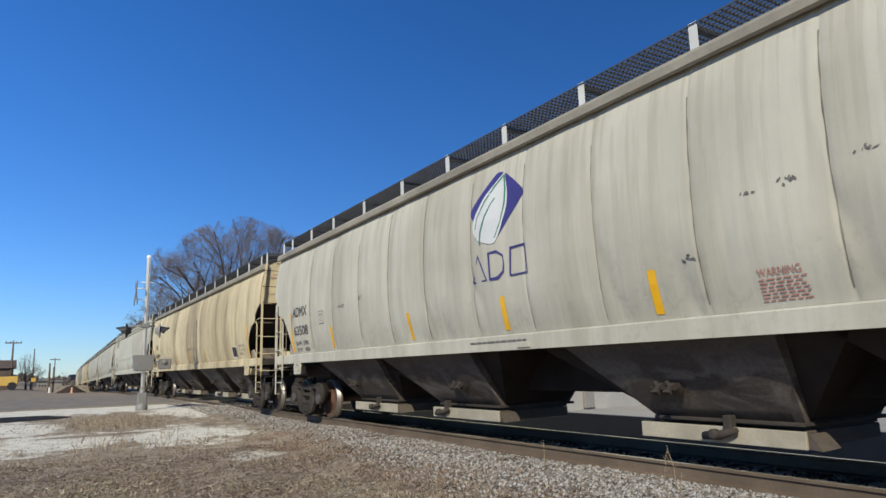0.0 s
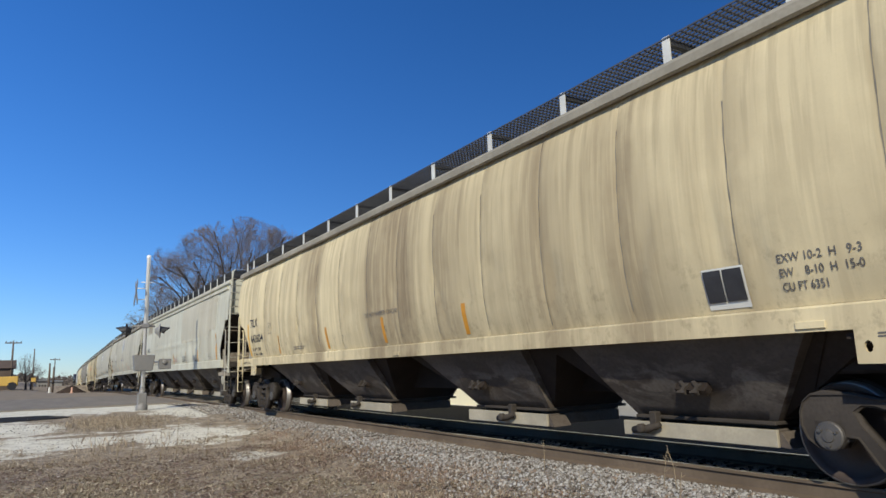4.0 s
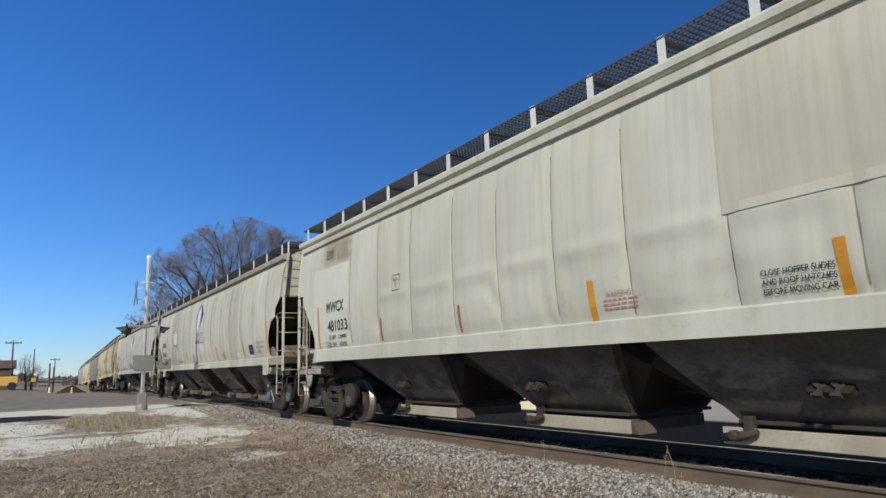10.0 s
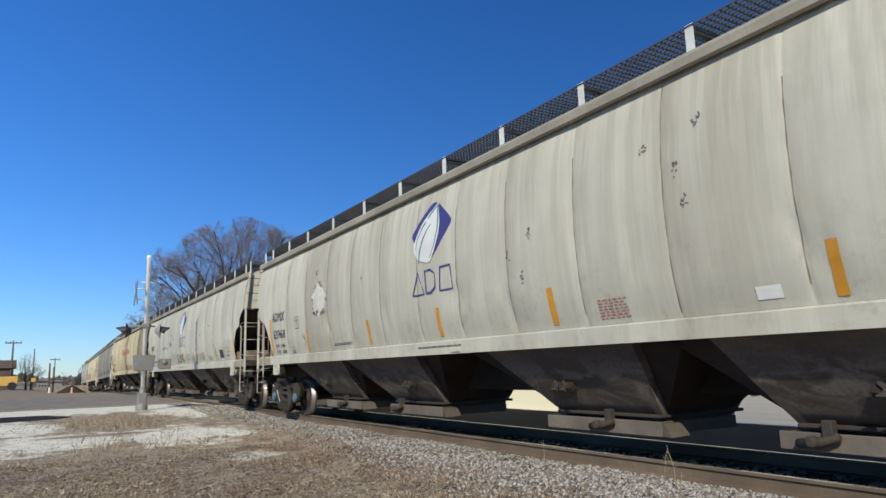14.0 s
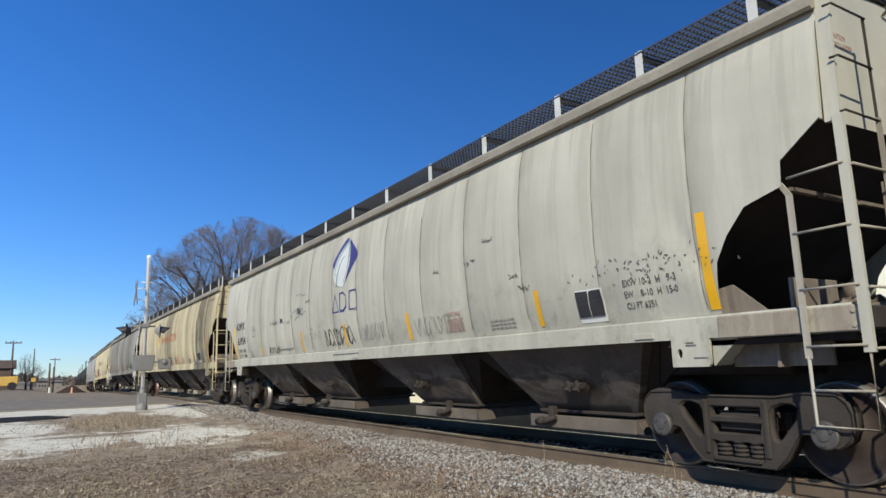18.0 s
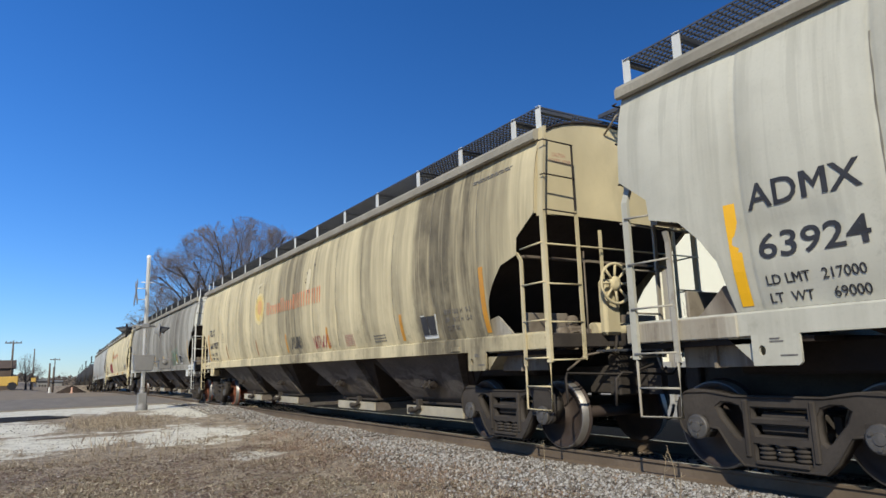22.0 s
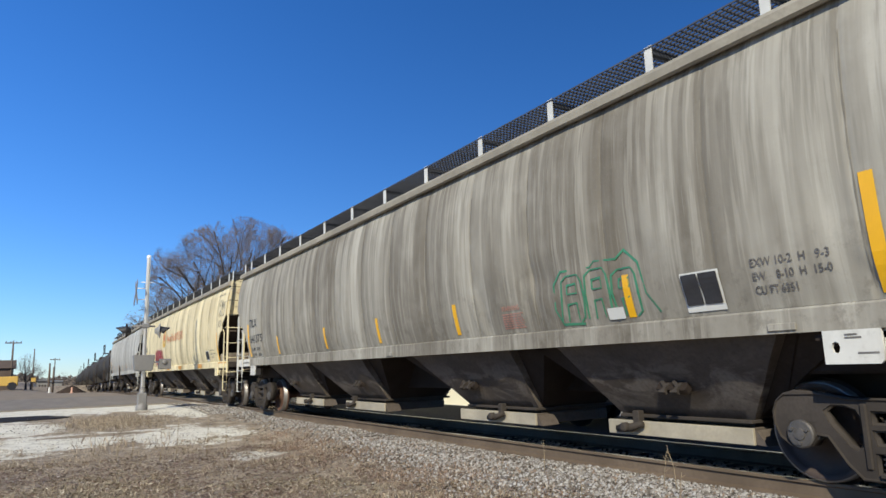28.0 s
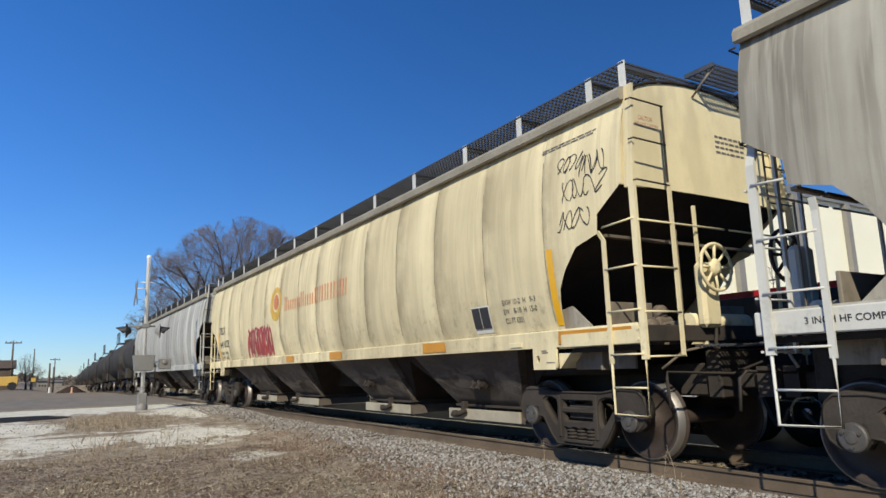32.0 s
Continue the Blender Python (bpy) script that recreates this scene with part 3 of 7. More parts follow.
def on_slope(bm, x, lift):
    """Tilt an upright plate onto the sloping hopper side."""
    bmesh.ops.rotate(bm, verts=bm.verts[:], cent=(0, 0, 0.87), matrix=Matrix.Rotation(radians(-38), 3, "X"))
    bmesh.ops.translate(bm, verts=bm.verts[:], vec=(x, -1.0 - lift, -0.02))
    return bm


def build_vibrator(x):
    """Base plate of the vibrator bracket, bolted to the hopper side."""
    return on_slope(plate([(-0.20, 0.81), (0.19, 0.80), (0.21, 0.86), (0.16, 0.95), (-0.13, 0.96), (-0.20, 0.91)], [], 0.08), x, 0.0)


def build_bracket_arm(x):
    """One bent casting of the bracket: a hooked head, a slanting web and a flat foot."""
    return on_slope(plate([(-0.075, 0.93), (-0.045, 0.955), (-0.01, 0.925), (0.03, 0.90), (0.055, 0.915), (0.07, 0.895), (0.04, 0.86), (0.03, 0.825), (0.055, 0.80), (0.045, 0.785), (-0.045, 0.785), (-0.05, 0.805), (-0.005, 0.83), (-0.005, 0.865), (-0.05, 0.90)], [], 0.05), x, 0.055)


def build_sill(style, side):
    bm = bmesh.new()
    w = 1.455 if style == "curved" else 1.49
    top = 1.565 if style == "curved" else 1.62
    x = HALF - (0.0 if style == "curved" else 1.08)
    sec = [(w - 0.10, 1.345), (w, 1.345), (w + 0.004, top - 0.02), (w - 0.02, top), (w - 0.10, top)]
    hull(bm, [(NOW["tail"] - x, side * a, b) for a, b in sec], [(x, side * a, b) for a, b in sec])
    return bm


def build_chord(style, side):
    bm = bmesh.new()
    w = prof(style, 4.26)
    sec = [(w + 0.11, 4.145), (w + 0.145, 4.165), (w + 0.145, 4.26), (w + 0.11, 4.31), (w - 0.05, 4.335), (w - 0.05, 4.19), (w + 0.07, 4.165)]
    if style == "slab":
        sec = [(w + 0.075, 4.19), (w + 0.10, 4.215), (w + 0.10, 4.29), (w + 0.07, 4.33), (w - 0.05, 4.335), (w - 0.05, 4.19)]
    hull(bm, [(NOW["tail"] - HALF - 0.01, side * a, b) for a, b in sec], [(HALF + 0.01, side * a, b) for a, b in sec])
    if style == "slab":
        sec = [(w + 0.0, 4.02), (w + 0.10, 4.03), (w + 0.10, 4.13), (w + 0.0, 4.15)]
        hull(bm, [(-HALF + 0.3, side * a, b) for a, b in sec], [(HALF - 0.3, side * a, b) for a, b in sec])
    return bm


POSTX = {
    "curved": (10.27, 9.71, 8.28, 6.86, 5.15, 3.48, 1.77, 0.12, -1.49, -3.13, -4.85, -6.55, -8.0, -9.45, -10.17),
    "slab": tuple(10.21 - 1.117 * k for k in range(19)),
}


def build_board(y0, y1, x0, x1, z=4.66):
    """Open running-board grating: bearing bars, cross bars and a rim."""
    bm = bmesh.new()
    n = round((x1 - x0) / 0.085)
    for k in range(n + 1):
        x = x0 + (x1 - x0) * k / n
        box(bm, x - 0.008, x + 0.008, y0, y1, z - 0.022, z)
    m = max(2, round((y1 - y0) / 0.06))
    for k in range(m + 1):
        y = y0 + (y1 - y0) * k / m
        box(bm, x0, x1, y - 0.007, y + 0.007, z - 0.014, z + 0.004)
    return bm


def inset(pts, d):
    """A closed outline drawn in by d."""
    out = []
    for k, (x, z) in enumerate(pts):
        a, b = Vector(pts[k - 1]), Vector(pts[(k + 1) % len(pts)])
        e1, e2 = (Vector((x, z)) - a).normalized(), (b - Vector((x, z))).normalized()
        n = Vector((e1.y + e2.y, -e1.x - e2.x)).normalized()
        out.append((x + n.x * d, z + n.y * d))
    return out


def build_truck_frame():
    outer = [(-1.00, 0.36), (-1.10, 0.42), (-1.15, 0.52), (-1.15, 0.62), (-1.11, 0.70), (-1.03, 0.755), (-0.92, 0.78), (-0.68, 0.765), (-0.45, 0.73), (0.45, 0.73), (0.68, 0.765), (0.92, 0.78), (1.03, 0.755),
             (1.11, 0.70), (1.15, 0.62), (1.15, 0.52), (1.10, 0.42), (1.00, 0.36), (0.80, 0.37), (0.74, 0.45), (0.66, 0.44), (0.52, 0.26), (0.40, 0.165), (-0.40, 0.165), (-0.52, 0.26), (-0.66, 0.44), (-0.74, 0.45), (-0.80, 0.37)]
    tri = [(-0.66, 0.63), (-0.60, 0.665), (-0.50, 0.665), (-0.41, 0.64), (-0.375, 0.58), (-0.37, 0.48), (-0.385, 0.40), (-0.42, 0.375), (-0.47, 0.40), (-0.62, 0.55)]
    holes = [tri, [(-u, v) for u, v in tri][::-1], [(-0.27, 0.63), (0.27, 0.63), (0.27, 0.56), (-0.27, 0.56)],
             [(-0.27, 0.50), (0.27, 0.50), (0.25, 0.42), (-0.25, 0.42)], [(-0.27, 0.37), (0.27, 0.37), (0.27, 0.225), (-0.27, 0.225)]]
    deep = lambda ring: [(u, 0.457 + (v - 0.457) * 1.2) for u, v in ring]
    bm = plate(deep(outer), [deep(r) for r in holes], 0.13, "side_frame")
    # raised flange round the casting and bosses on the column
    tmp = mesh_of(plate(deep(outer), [inset(deep(outer), 0.028)[::-1]], 0.165, "flange"), "flange", M_TRUCK)
    bm.from_mesh(tmp)
    bpy.data.meshes.remove(tmp)
    for sx in (-0.335, 0.335):
        box(bm, sx - 0.028, sx + 0.028, -0.085, 0.085, 0.20, 0.74, bevel=0.012)
    box(bm, -0.26, 0.26, -0.095, 0.095, 0.145, 0.185, bevel=0.008)
    bmesh.ops.remove_doubles(bm, verts=bm.verts[:], dist=0.0005)
    rim = [e for e in bm.edges if len(e.link_faces) == 2 and e.calc_face_angle(0) > 1.0 and abs(e.verts[0].co.y - e.verts[1].co.y) < 0.001]
    bmesh.ops.bevel(bm, geom=rim, offset=0.016, segments=2, affect="EDGES")
    return bm


def wheelset_mesh(face):
    bm = bmesh.new()
    for s in (-1, 1):
        prof_w = [(0.09, s * 0.86), (0.13, s * 0.855), (0.15, s * 0.80), (0.33, s * 0.77), (0.385, s * 0.80), (0.40, s * 0.825), (0.438, s * 0.825), (0.455, s * 0.82), (0.460, s * 0.72),
                  (0.485, s * 0.70), (0.487, s * 0.685), (0.46, s * 0.68), (0.39, s * 0.685), (0.33, s * 0.735), (0.14, s * 0.75), (0.09, s * 0.70)]
        lathe(bm, prof_w, "y", 36, (0, 0, 0), [0, 0, 0, 0, 0, 0, 1, 1, 0, 0, 0, 0, 0, 0, 0])
    lathe(bm, [(0.085, -1.0), (0.085, 1.0)], "y", 14)
    return mesh_of(bm, "wheelset", [face, M_TREAD])


def frame_mesh(y):
    bm = build_truck_frame()
    bmesh.ops.translate(bm, verts=bm.verts[:], vec=(0, y, 0))
    return mesh_of(bm, "side_frame", M_TRUCK)


def spring_mesh():
    bm = bmesh.new()
    pr = []
    for j in range(4):
        pr += [(0.055, 0.19 + j * 0.042), (0.082, 0.20 + j * 0.042), (0.082, 0.215 + j * 0.042), (0.055, 0.225 + j * 0.042)]
    lathe(bm, pr, "z", 12)
    return mesh_of(bm, "spring", M_TRUCK)


def cap_mesh(m):
    bm = bmesh.new()
    lathe(bm, [(0.125, -0.05), (0.125, -0.085), (0.112, -0.095), (0.055, -0.098), (0.05, -0.108), (0.02, -0.11)], "y", 20)
    for k in range(3):
        a = 2.1 * k + 0.5
        lathe(bm, [(0.017, -0.09), (0.017, -0.115)], "y", 6, (0.08 * math.cos(a), 0, 0.08 * math.sin(a)))
    box(bm, -0.15, 0.15, -0.055, 0.06, -0.05, 0.14, bevel=0.02)
    for f in bm.faces:
        f.smooth = False
    return mesh_of(bm, "bearing_cap", m)


def bolster_mesh():
    bm = bmesh.new()
    box(bm, -0.24, 0.24, -1.05, 1.05, 0.42, 0.62, bevel=0.03)
    box(bm, -0.32, 0.32, -0.28, 0.28, 0.60, 0.78, bevel=0.03)
    for s in (-1, 1):
        box(bm, s * 0.50 - 0.05, s * 0.50 + 0.05, -0.85, 0.85, 0.36, 0.46, bevel=0.02)
        for q in (-1, 1):
            box(bm, s * 0.40 - 0.035, s * 0.40 + 0.035, q * 0.80 - 0.06, q * 0.80 + 0.06, 0.30, 0.60, bevel=0.01)
    return mesh_of(bm, "truck", M_TRUCK)


WHEELSETS = []
ME_FRAME = {-1: frame_mesh(-1.05), 1: frame_mesh(1.05)}
ME_SPRING, ME_BOLSTER = spring_mesh(), bolster_mesh()
ME_WHEELS = {"": wheelset_mesh(M_WHEEL), "red": wheelset_mesh(M_WHEEL_RED), "brown": wheelset_mesh(M_WHEEL_BROWN)}
ME_CAP, ME_CAPBLUE = cap_mesh(M_CAP), cap_mesh(M_CAPBLUE)


def add_truck(car, x, blue=False, rust=""):
    truck = part("truck", ME_BOLSTER, None, car, "cast steel freight truck dusted brown")
    truck.location = (x, 0, 0)
    for s in (-1, 1):
        part("side_frame", ME_FRAME[s], None, truck)
        for k in (-0.18, 0.0, 0.18):
            part("spring", ME_SPRING, None, truck).location = (k, s * 1.04, 0.0)
    if blue:
        tag = bmesh.new()
        box(tag, -1.02, -0.96, -1.122, -1.117, 0.72, 0.79)
        part("tag_plate", tag, M_WHITE, truck, "small white tag")
        marks = flat([[(u * 0.05, 0), (u * 0.05 + 0.035, 0), (u * 0.05 + 0.035, 0.06), (u * 0.05, 0.06)] for u in range(9)])
        for v in marks.verts:
            p, q = v.co.x, v.co.y
            v.co = (-0.70 + p * 0.70 + q * 0.7, -1.121, 0.60 - p * 0.72 + q * 0.7)
        tagged(part("small_print", marks, M_WHITE, truck), kind="stuff")
    for d in (-0.889, 0.889):
        ws = part("wheelset", ME_WHEELS[rust if d > 0 else ""], None, truck, "rusty wheel faces with bright treads")
        WHEELSETS.append((ws, d))
        for s in (-1, 1):
            cap = part("bearing_cap", ME_CAPBLUE if blue else ME_CAP, None, truck, "pale blue bearing cap" if blue else "")
            cap.matrix_basis = pose(d, s * 1.06, 0.457, 0, 0, 0 if s < 0 else 180)
    return truck


def strap(bm, pts, hx, hy):
    """A flat bar along points, one connected piece."""
    rings = [[bm.verts.new((x + a * hx, y + b * hy, z)) for a, b in ((-1, -1), (1, -1), (1, 1), (-1, 1))] for x, y, z in pts]
    for p, q in zip(rings, rings[1:]):
        for k in range(4):
            bm.faces.new((p[k], p[(k + 1) % 4], q[(k + 1) % 4], q[k]))
    bm.faces.new(rings[0][::-1])
    bm.faces.new(rings[-1])
    bmesh.ops.recalc_face_normals(bm, faces=bm.faces[:])
    return bm


def add_ladders(car, style, s, t, paint):
    """Corner ladder at one end (s) and one side (t): outer stile, side stile, end stile, rungs, sill step."""
    y = t * 1.50
    lead = s > 0
    xo, xi = (HALF + 0.12, HALF - 0.375) if lead else (HALF - 0.03, HALF - 0.57)
    xo, xi = s * xo, s * xi
    post = bmesh.new()
    yt = t * (prof(style, 4.26) + 0.02)
    if lead:
        strap(post, [(xo, y, 1.16), (xo, y, 3.12)], 0.04, 0.022)
    else:
        strap(post, [(xo, y, 1.16), (xo, y, 2.9), (xo, y - t * 0.06, 3.05), (xo, y - t * 0.08, 3.3)], 0.042, 0.02)
    ladder = part("ladder", post, paint, car, "steel corner ladder in the car's paint")
    if lead:
        ang = bmesh.new()
        strap(ang, [(s * (HALF + 0.075), y - t * 0.01, 3.08), (s * (HALF + 0.055), yt, 4.33)], 0.062, 0.02)
        if style == "slab":
            strap(ang, [(s * (HALF + 0.05), yt, 4.33), (s * (HALF + 0.04), yt - t * 0.03, 4.60), (s * (HALF + 0.04), yt - t * 0.10, 4.69), (s * (HALF + 0.03), t * 0.72, 4.70)], 0.035, 0.02)
        part("corner_post", ang, paint, ladder)
    st = bmesh.new()
    if lead:
        strap(st, [(xi, y, 1.12), (xi, y, 2.54), (xi - s * 0.06, y + t * 0.03, 2.66)], 0.026, 0.013)
    else:
        strap(st, [(xi, y, 1.12), (xi, y, 2.36), (xi, y + t * 0.03, 2.47)], 0.03, 0.013)
    part("stile", st, NOW["rung"], ladder)
    xe, ys = s * (HALF + (0.18 if lead else 0.06)), t * 0.96
    st2 = bmesh.new()
    strap(st2, [(xe, ys, 1.18), (xe, ys, 3.16)], 0.014, 0.024)
    part("stile", st2, NOW["rung"], ladder)
    st3 = bmesh.new()
    strap(st3, [(xe - s * 0.005, ys + t * 0.005, 3.10), (xe - s * 0.005, ys + t * 0.005, 4.09 if style == "curved" else 4.42)], 0.007, 0.014 if style == "curved" else 0.024)
    part("stile", st3, M_TRUCK if style == "curved" else paint, ladder)
    for k, z in enumerate((1.22, 1.70, 2.19, 2.71)):
        r = bmesh.new()
        tube(r, [(xi if z < 2.5 or lead else xi - t * 0 + s * 0.16, y + t * 0.01, z - 0.02 if z > 2.5 else z), (xo, y + t * 0.03, z)], 0.012, 6)
        part("rung", r, NOW["rung"], ladder)
        r = bmesh.new()
        tube(r, [(xe, y, z - 0.03), (xe + s * 0.015, t * 0.05 if k == 3 else ys, z - 0.03)], 0.012, 6)
        part("rung", r, NOW["rung"], ladder)
    for z in (3.14, 3.625, 4.10) if style == "curved" else (3.14, 3.38, 3.62, 3.86, 4.10, 4.34):
        r = bmesh.new()
        tube(r, [(xe - s * 0.07, y - t * 0.01, z), (xe, y - t * 0.015, z), (xe + s * 0.01, ys, z - 0.015)], 0.0105, 6)
        part("rung", r, M_TRUCK if style == "curved" else NOW["rung"], ladder)
    step = bmesh.new()
    tube(step, [(xi, y, 1.14), (xi, y, 0.57), (xo, y, 0.56), (xo, y, 1.25)], 0.016, 6)
    tube(step, [(xi, y, 0.86), (xo, y, 0.86)], 0.012, 6)
    part("sill_step", step, NOW["rung"], ladder)
    return ladder


def add_end(car, style, s, paint, brake):
    """Everything outside the slope sheet at one end of a car."""
    part("end_sheet", build_end_sheet(style, s), paint, car)
    part("slope_sheet", build_slope(s), M_DARK, car, "slope sheet coloured near-black for its shade")
    bar = bmesh.new()
    for y0, y1 in ((-1.46, -1.02), (-0.96, -0.36), (-0.30, 0.42), (0.48, 1.46)):
        box(bar, s * 9.93 - 0.03, s * 9.93 + 0.03, y0, y1, 2.585, 2.62)
    part("slope_brace", bar, M_WORN, car)
    ends = bmesh.new()
    box(ends, *sorted((s * 10.24, s * 10.46)), -1.46, 1.46, 1.345, 1.53, bevel=0.012)
    part("end_sill", ends, M_TRUCK, car)
    for t in (-1, 1):
        # end panel of the side sill, outboard of the bolster
        p = bmesh.new()
        lo, hi = (1.33, 1.545) if style == "curved" else (1.06, 1.19)
        box(p, *sorted((s * (9.07 if style == "curved" else 8.95), s * 10.44)), *sorted((t * 1.43, t * 1.475)), lo, hi, bevel=0.012)
        for zz in (lo + 0.05, hi - 0.05):
            lathe(p, [(0.018, -0.012), (0.018, 0.012)], "y", 8, (s * 10.34, t * 1.475, zz))
        part("sill_end", p, M_SILLDIRT if NOW["dirty"] else paint, car)
        jack = bmesh.new()
        if style == "curved":
            jack = plate([(-0.23, 1.07), (0.20, 1.07), (0.23, 1.10), (0.23, 1.36), (-0.23, 1.36), (-0.23, 1.10)], [[(-0.13 + 0.035 * math.cos(a), 1.205 + 0.05 * math.sin(a)) for a in [-k * 0.785 for k in range(8)]]], 0.03)
            bmesh.ops.translate(jack, verts=jack.verts[:], vec=(s * 8.72, t * 1.44, 0))
            hull(jack, [(s * 8.94, t * 1.40, 1.08), (s * 8.96, t * 1.40, 1.08), (s * 8.96, t * 1.15, 1.08), (s * 8.94, t * 1.15, 1.08)],
                 [(s * 8.94, t * 1.40, 1.36), (s * 9.26, t * 1.40, 1.36), (s * 9.26, t * 1.15, 1.36), (s * 8.94, t * 1.15, 1.36)])
        else:
            # closing panel between the side sheet and the deck
            hull(jack, [(s * 8.98, t * 1.38, 1.2), (s * 9.75, t * 1.38, 1.2), (s * 9.75, t * 1.34, 1.2), (s * 8.98, t * 1.34, 1.2)],
                 [(s * 9.0, t * 1.40, 1.98), (s * 9.30, t * 1.40, 1.98), (s * 9.30, t * 1.36, 1.98), (s * 9.0, t * 1.36, 1.98)])
            lug = plate([(-0.14, 0.98), (-0.10, 0.82), (0.0, 0.76), (0.10, 0.82), (0.14, 0.98), (0.14, 1.05), (-0.14, 1.05)], [[(0.05 * math.cos(a), 0.87 + 0.06 * math.sin(a)) for a in [-k * 0.785 for k in range(8)]]], 0.03)
            bmesh.ops.translate(lug, verts=lug.verts[:], vec=(s * 9.6, t * 1.475, 0))
            tmp = mesh_of(lug, "lug", paint)
            jack.from_mesh(tmp)
            bpy.data.meshes.remove(tmp)
        part("jacking_pad", jack, paint if style == "curved" else M_LADDER, car)
        web = bmesh.new()
        box(web, *sorted((s * 9.02, s * 9.50)), *sorted((t * 1.16, t * 1.20)), 1.06, 1.33, bevel=0.006)
        box(web, *sorted((s * 9.52, s * 9.96)), *sorted((t * 1.10, t * 1.14)), 1.06, 1.33, bevel=0.006)
        box(web, *sorted((s * 9.49, s * 9.53)), *sorted((t * 1.08, t * 1.24)), 1.05, 1.33, bevel=0.006)
        part("bolster_web", web, M_WORN, car)
        if style == "curved" and t < 0:
            for zz, ww in ((1.30, 0.10), (1.275, 0.13), (1.15, 0.16)):
                tiny = rect(ww, 0.014)
                for v in tiny.verts:
                    v.co = (s * 8.72 + (-0.05 if zz > 1.2 else 0.04) + v.co.x, t * 1.459, zz + v.co.y)
                tagged(part("small_print", tiny, M_FADEBLACK, car), kind="stuff")
        gus = bmesh.new()
        hull(gus, [(s * 8.95, t * 1.38, 1.56), (s * 9.55, t * 1.38, 1.56), (s * 9.55, t * 1.34, 1.56), (s * 8.95, t * 1.34, 1.56)],
             [(s * 9.0, t * 1.40, 1.80), (s * 9.22, t * 1.40, 1.84), (s * 9.22, t * 1.36, 1.84), (s * 9.0, t * 1.36, 1.80)])
        part("gusset", gus, M_WORN if NOW["dirty"] else M_LADDER, car)
        vp = bmesh.new()
        box(vp, *sorted((s * 9.72, s * 9.76)), *sorted((t * 0.55, t * 1.30)), 1.40, 1.85, bevel=0.008)
        box(vp, *sorted((s * 9.60, s * 10.3)), *sorted((t * 0.62, t * 0.66)), 1.30, 1.60, bevel=0.008)
        part("shear_panel", vp, M_WORN, car)
        add_ladders(car, style, s, t, paint)
    # solid dark block that stands in for the deep shade above the truck
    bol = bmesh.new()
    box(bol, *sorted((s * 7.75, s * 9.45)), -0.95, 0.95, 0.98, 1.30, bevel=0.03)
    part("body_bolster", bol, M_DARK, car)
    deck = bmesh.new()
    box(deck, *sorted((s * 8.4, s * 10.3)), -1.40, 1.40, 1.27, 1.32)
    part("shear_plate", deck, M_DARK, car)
    # draft sill, coupler and hoses
    draft = bmesh.new()
    box(draft, *sorted((s * 7.4, s * 10.45)), -0.33, 0.33, 0.72, 1.10, bevel=0.02)
    box(draft, *sorted((s * 10.35, s * 10.55)), -0.42, 0.42, 0.70, 1.25, bevel=0.02)
    part("draft_sill", draft, M_TRUCK, car)
    coup = bmesh.new()
    box(coup, *sorted((s * 10.5, s * 10.88)), -0.08, 0.08, 0.80, 0.98, bevel=0.02)
    hull(coup, [(s * 10.84, -0.20, 0.72), (s * 11.03, -0.17, 0.72), (s * 11.03, 0.14, 0.72), (s * 10.84, 0.22, 0.72)],
         [(s * 10.84, -0.20, 1.05), (s * 11.03, -0.17, 1.05), (s * 11.03, 0.14, 1.05), (s * 10.84, 0.22, 1.05)])
    bmesh.ops.recalc_face_normals(coup, faces=coup.faces[:])
    part("coupler", coup, M_TRUCK, car, "rusty knuckle coupler")
    lever = bmesh.new()
    tube(lever, [(s * 10.86, -0.1, 1.10), (s * 10.72, -0.45, 0.98), (s * 10.62, -1.40, 1.02), (s * 10.66, -1.46, 0.96), (s * 10.68, -1.46, 0.66)], 0.016, 6)
    part("uncoupling_lever", lever, M_TRUCK, car)
    hose = bmesh.new()
    tube(hose, [(s * (10.5 + 0.5 * k / 9), 0.33 - 0.03 * k, 0.80 - 0.42 * math.sin(math.pi * k / 11)) for k in range(10)], 0.022, 6)
    part("air_hose", hose, M_SIGBLACK, car)
    for pts, rr in (([(9.7, 0.25, 1.42), (10.0, -0.45, 1.58), (10.18, -0.85, 1.56), (10.22, -1.22, 1.40)], 0.017),
                    ([(10.36, -0.74, 1.28), (10.36, -0.74, 2.65)], 0.012),
                    ([(10.42, -0.42, 1.52), (10.1, -0.28, 1.38), (9.75, -0.2, 1.18)], 0.02),
                    ([(10.5, 0.55, 1.05), (10.46, 0.75, 0.86), (10.2, 0.80, 0.80), (9.6, 0.80, 0.84)], 0.02),
                    ([(10.5, -0.30, 1.20), (10.56, -0.55, 1.30), (10.50, -0.95, 1.24), (10.3, -1.1, 1.05)], 0.016)):
        pipe = bmesh.new()
        tube(pipe, [(s * a, b, c) for a, b, c in pts], rr, 6)
        part("brake_pipe", pipe, M_WORN, car)
    cock = bmesh.new()
    lathe(cock, [(0.035, -0.05), (0.055, -0.03), (0.055, 0.05), (0.03, 0.08)], "x", 10, (s * 10.52, 0.36, 0.82))
    box(cock, s * 10.52 - 0.015, s * 10.52 + 0.015, 0.34, 0.38, 0.84, 0.98, bevel=0.006)
    part("angle_cock", cock, M_TRUCK, car)
    walkb = build_board(-0.75, 0.75, *sorted((s * 10.5, s * 10.88)), 1.30)
    tagged(part("crossover_platform", walkb, M_GRATE, car), kind="stuff")
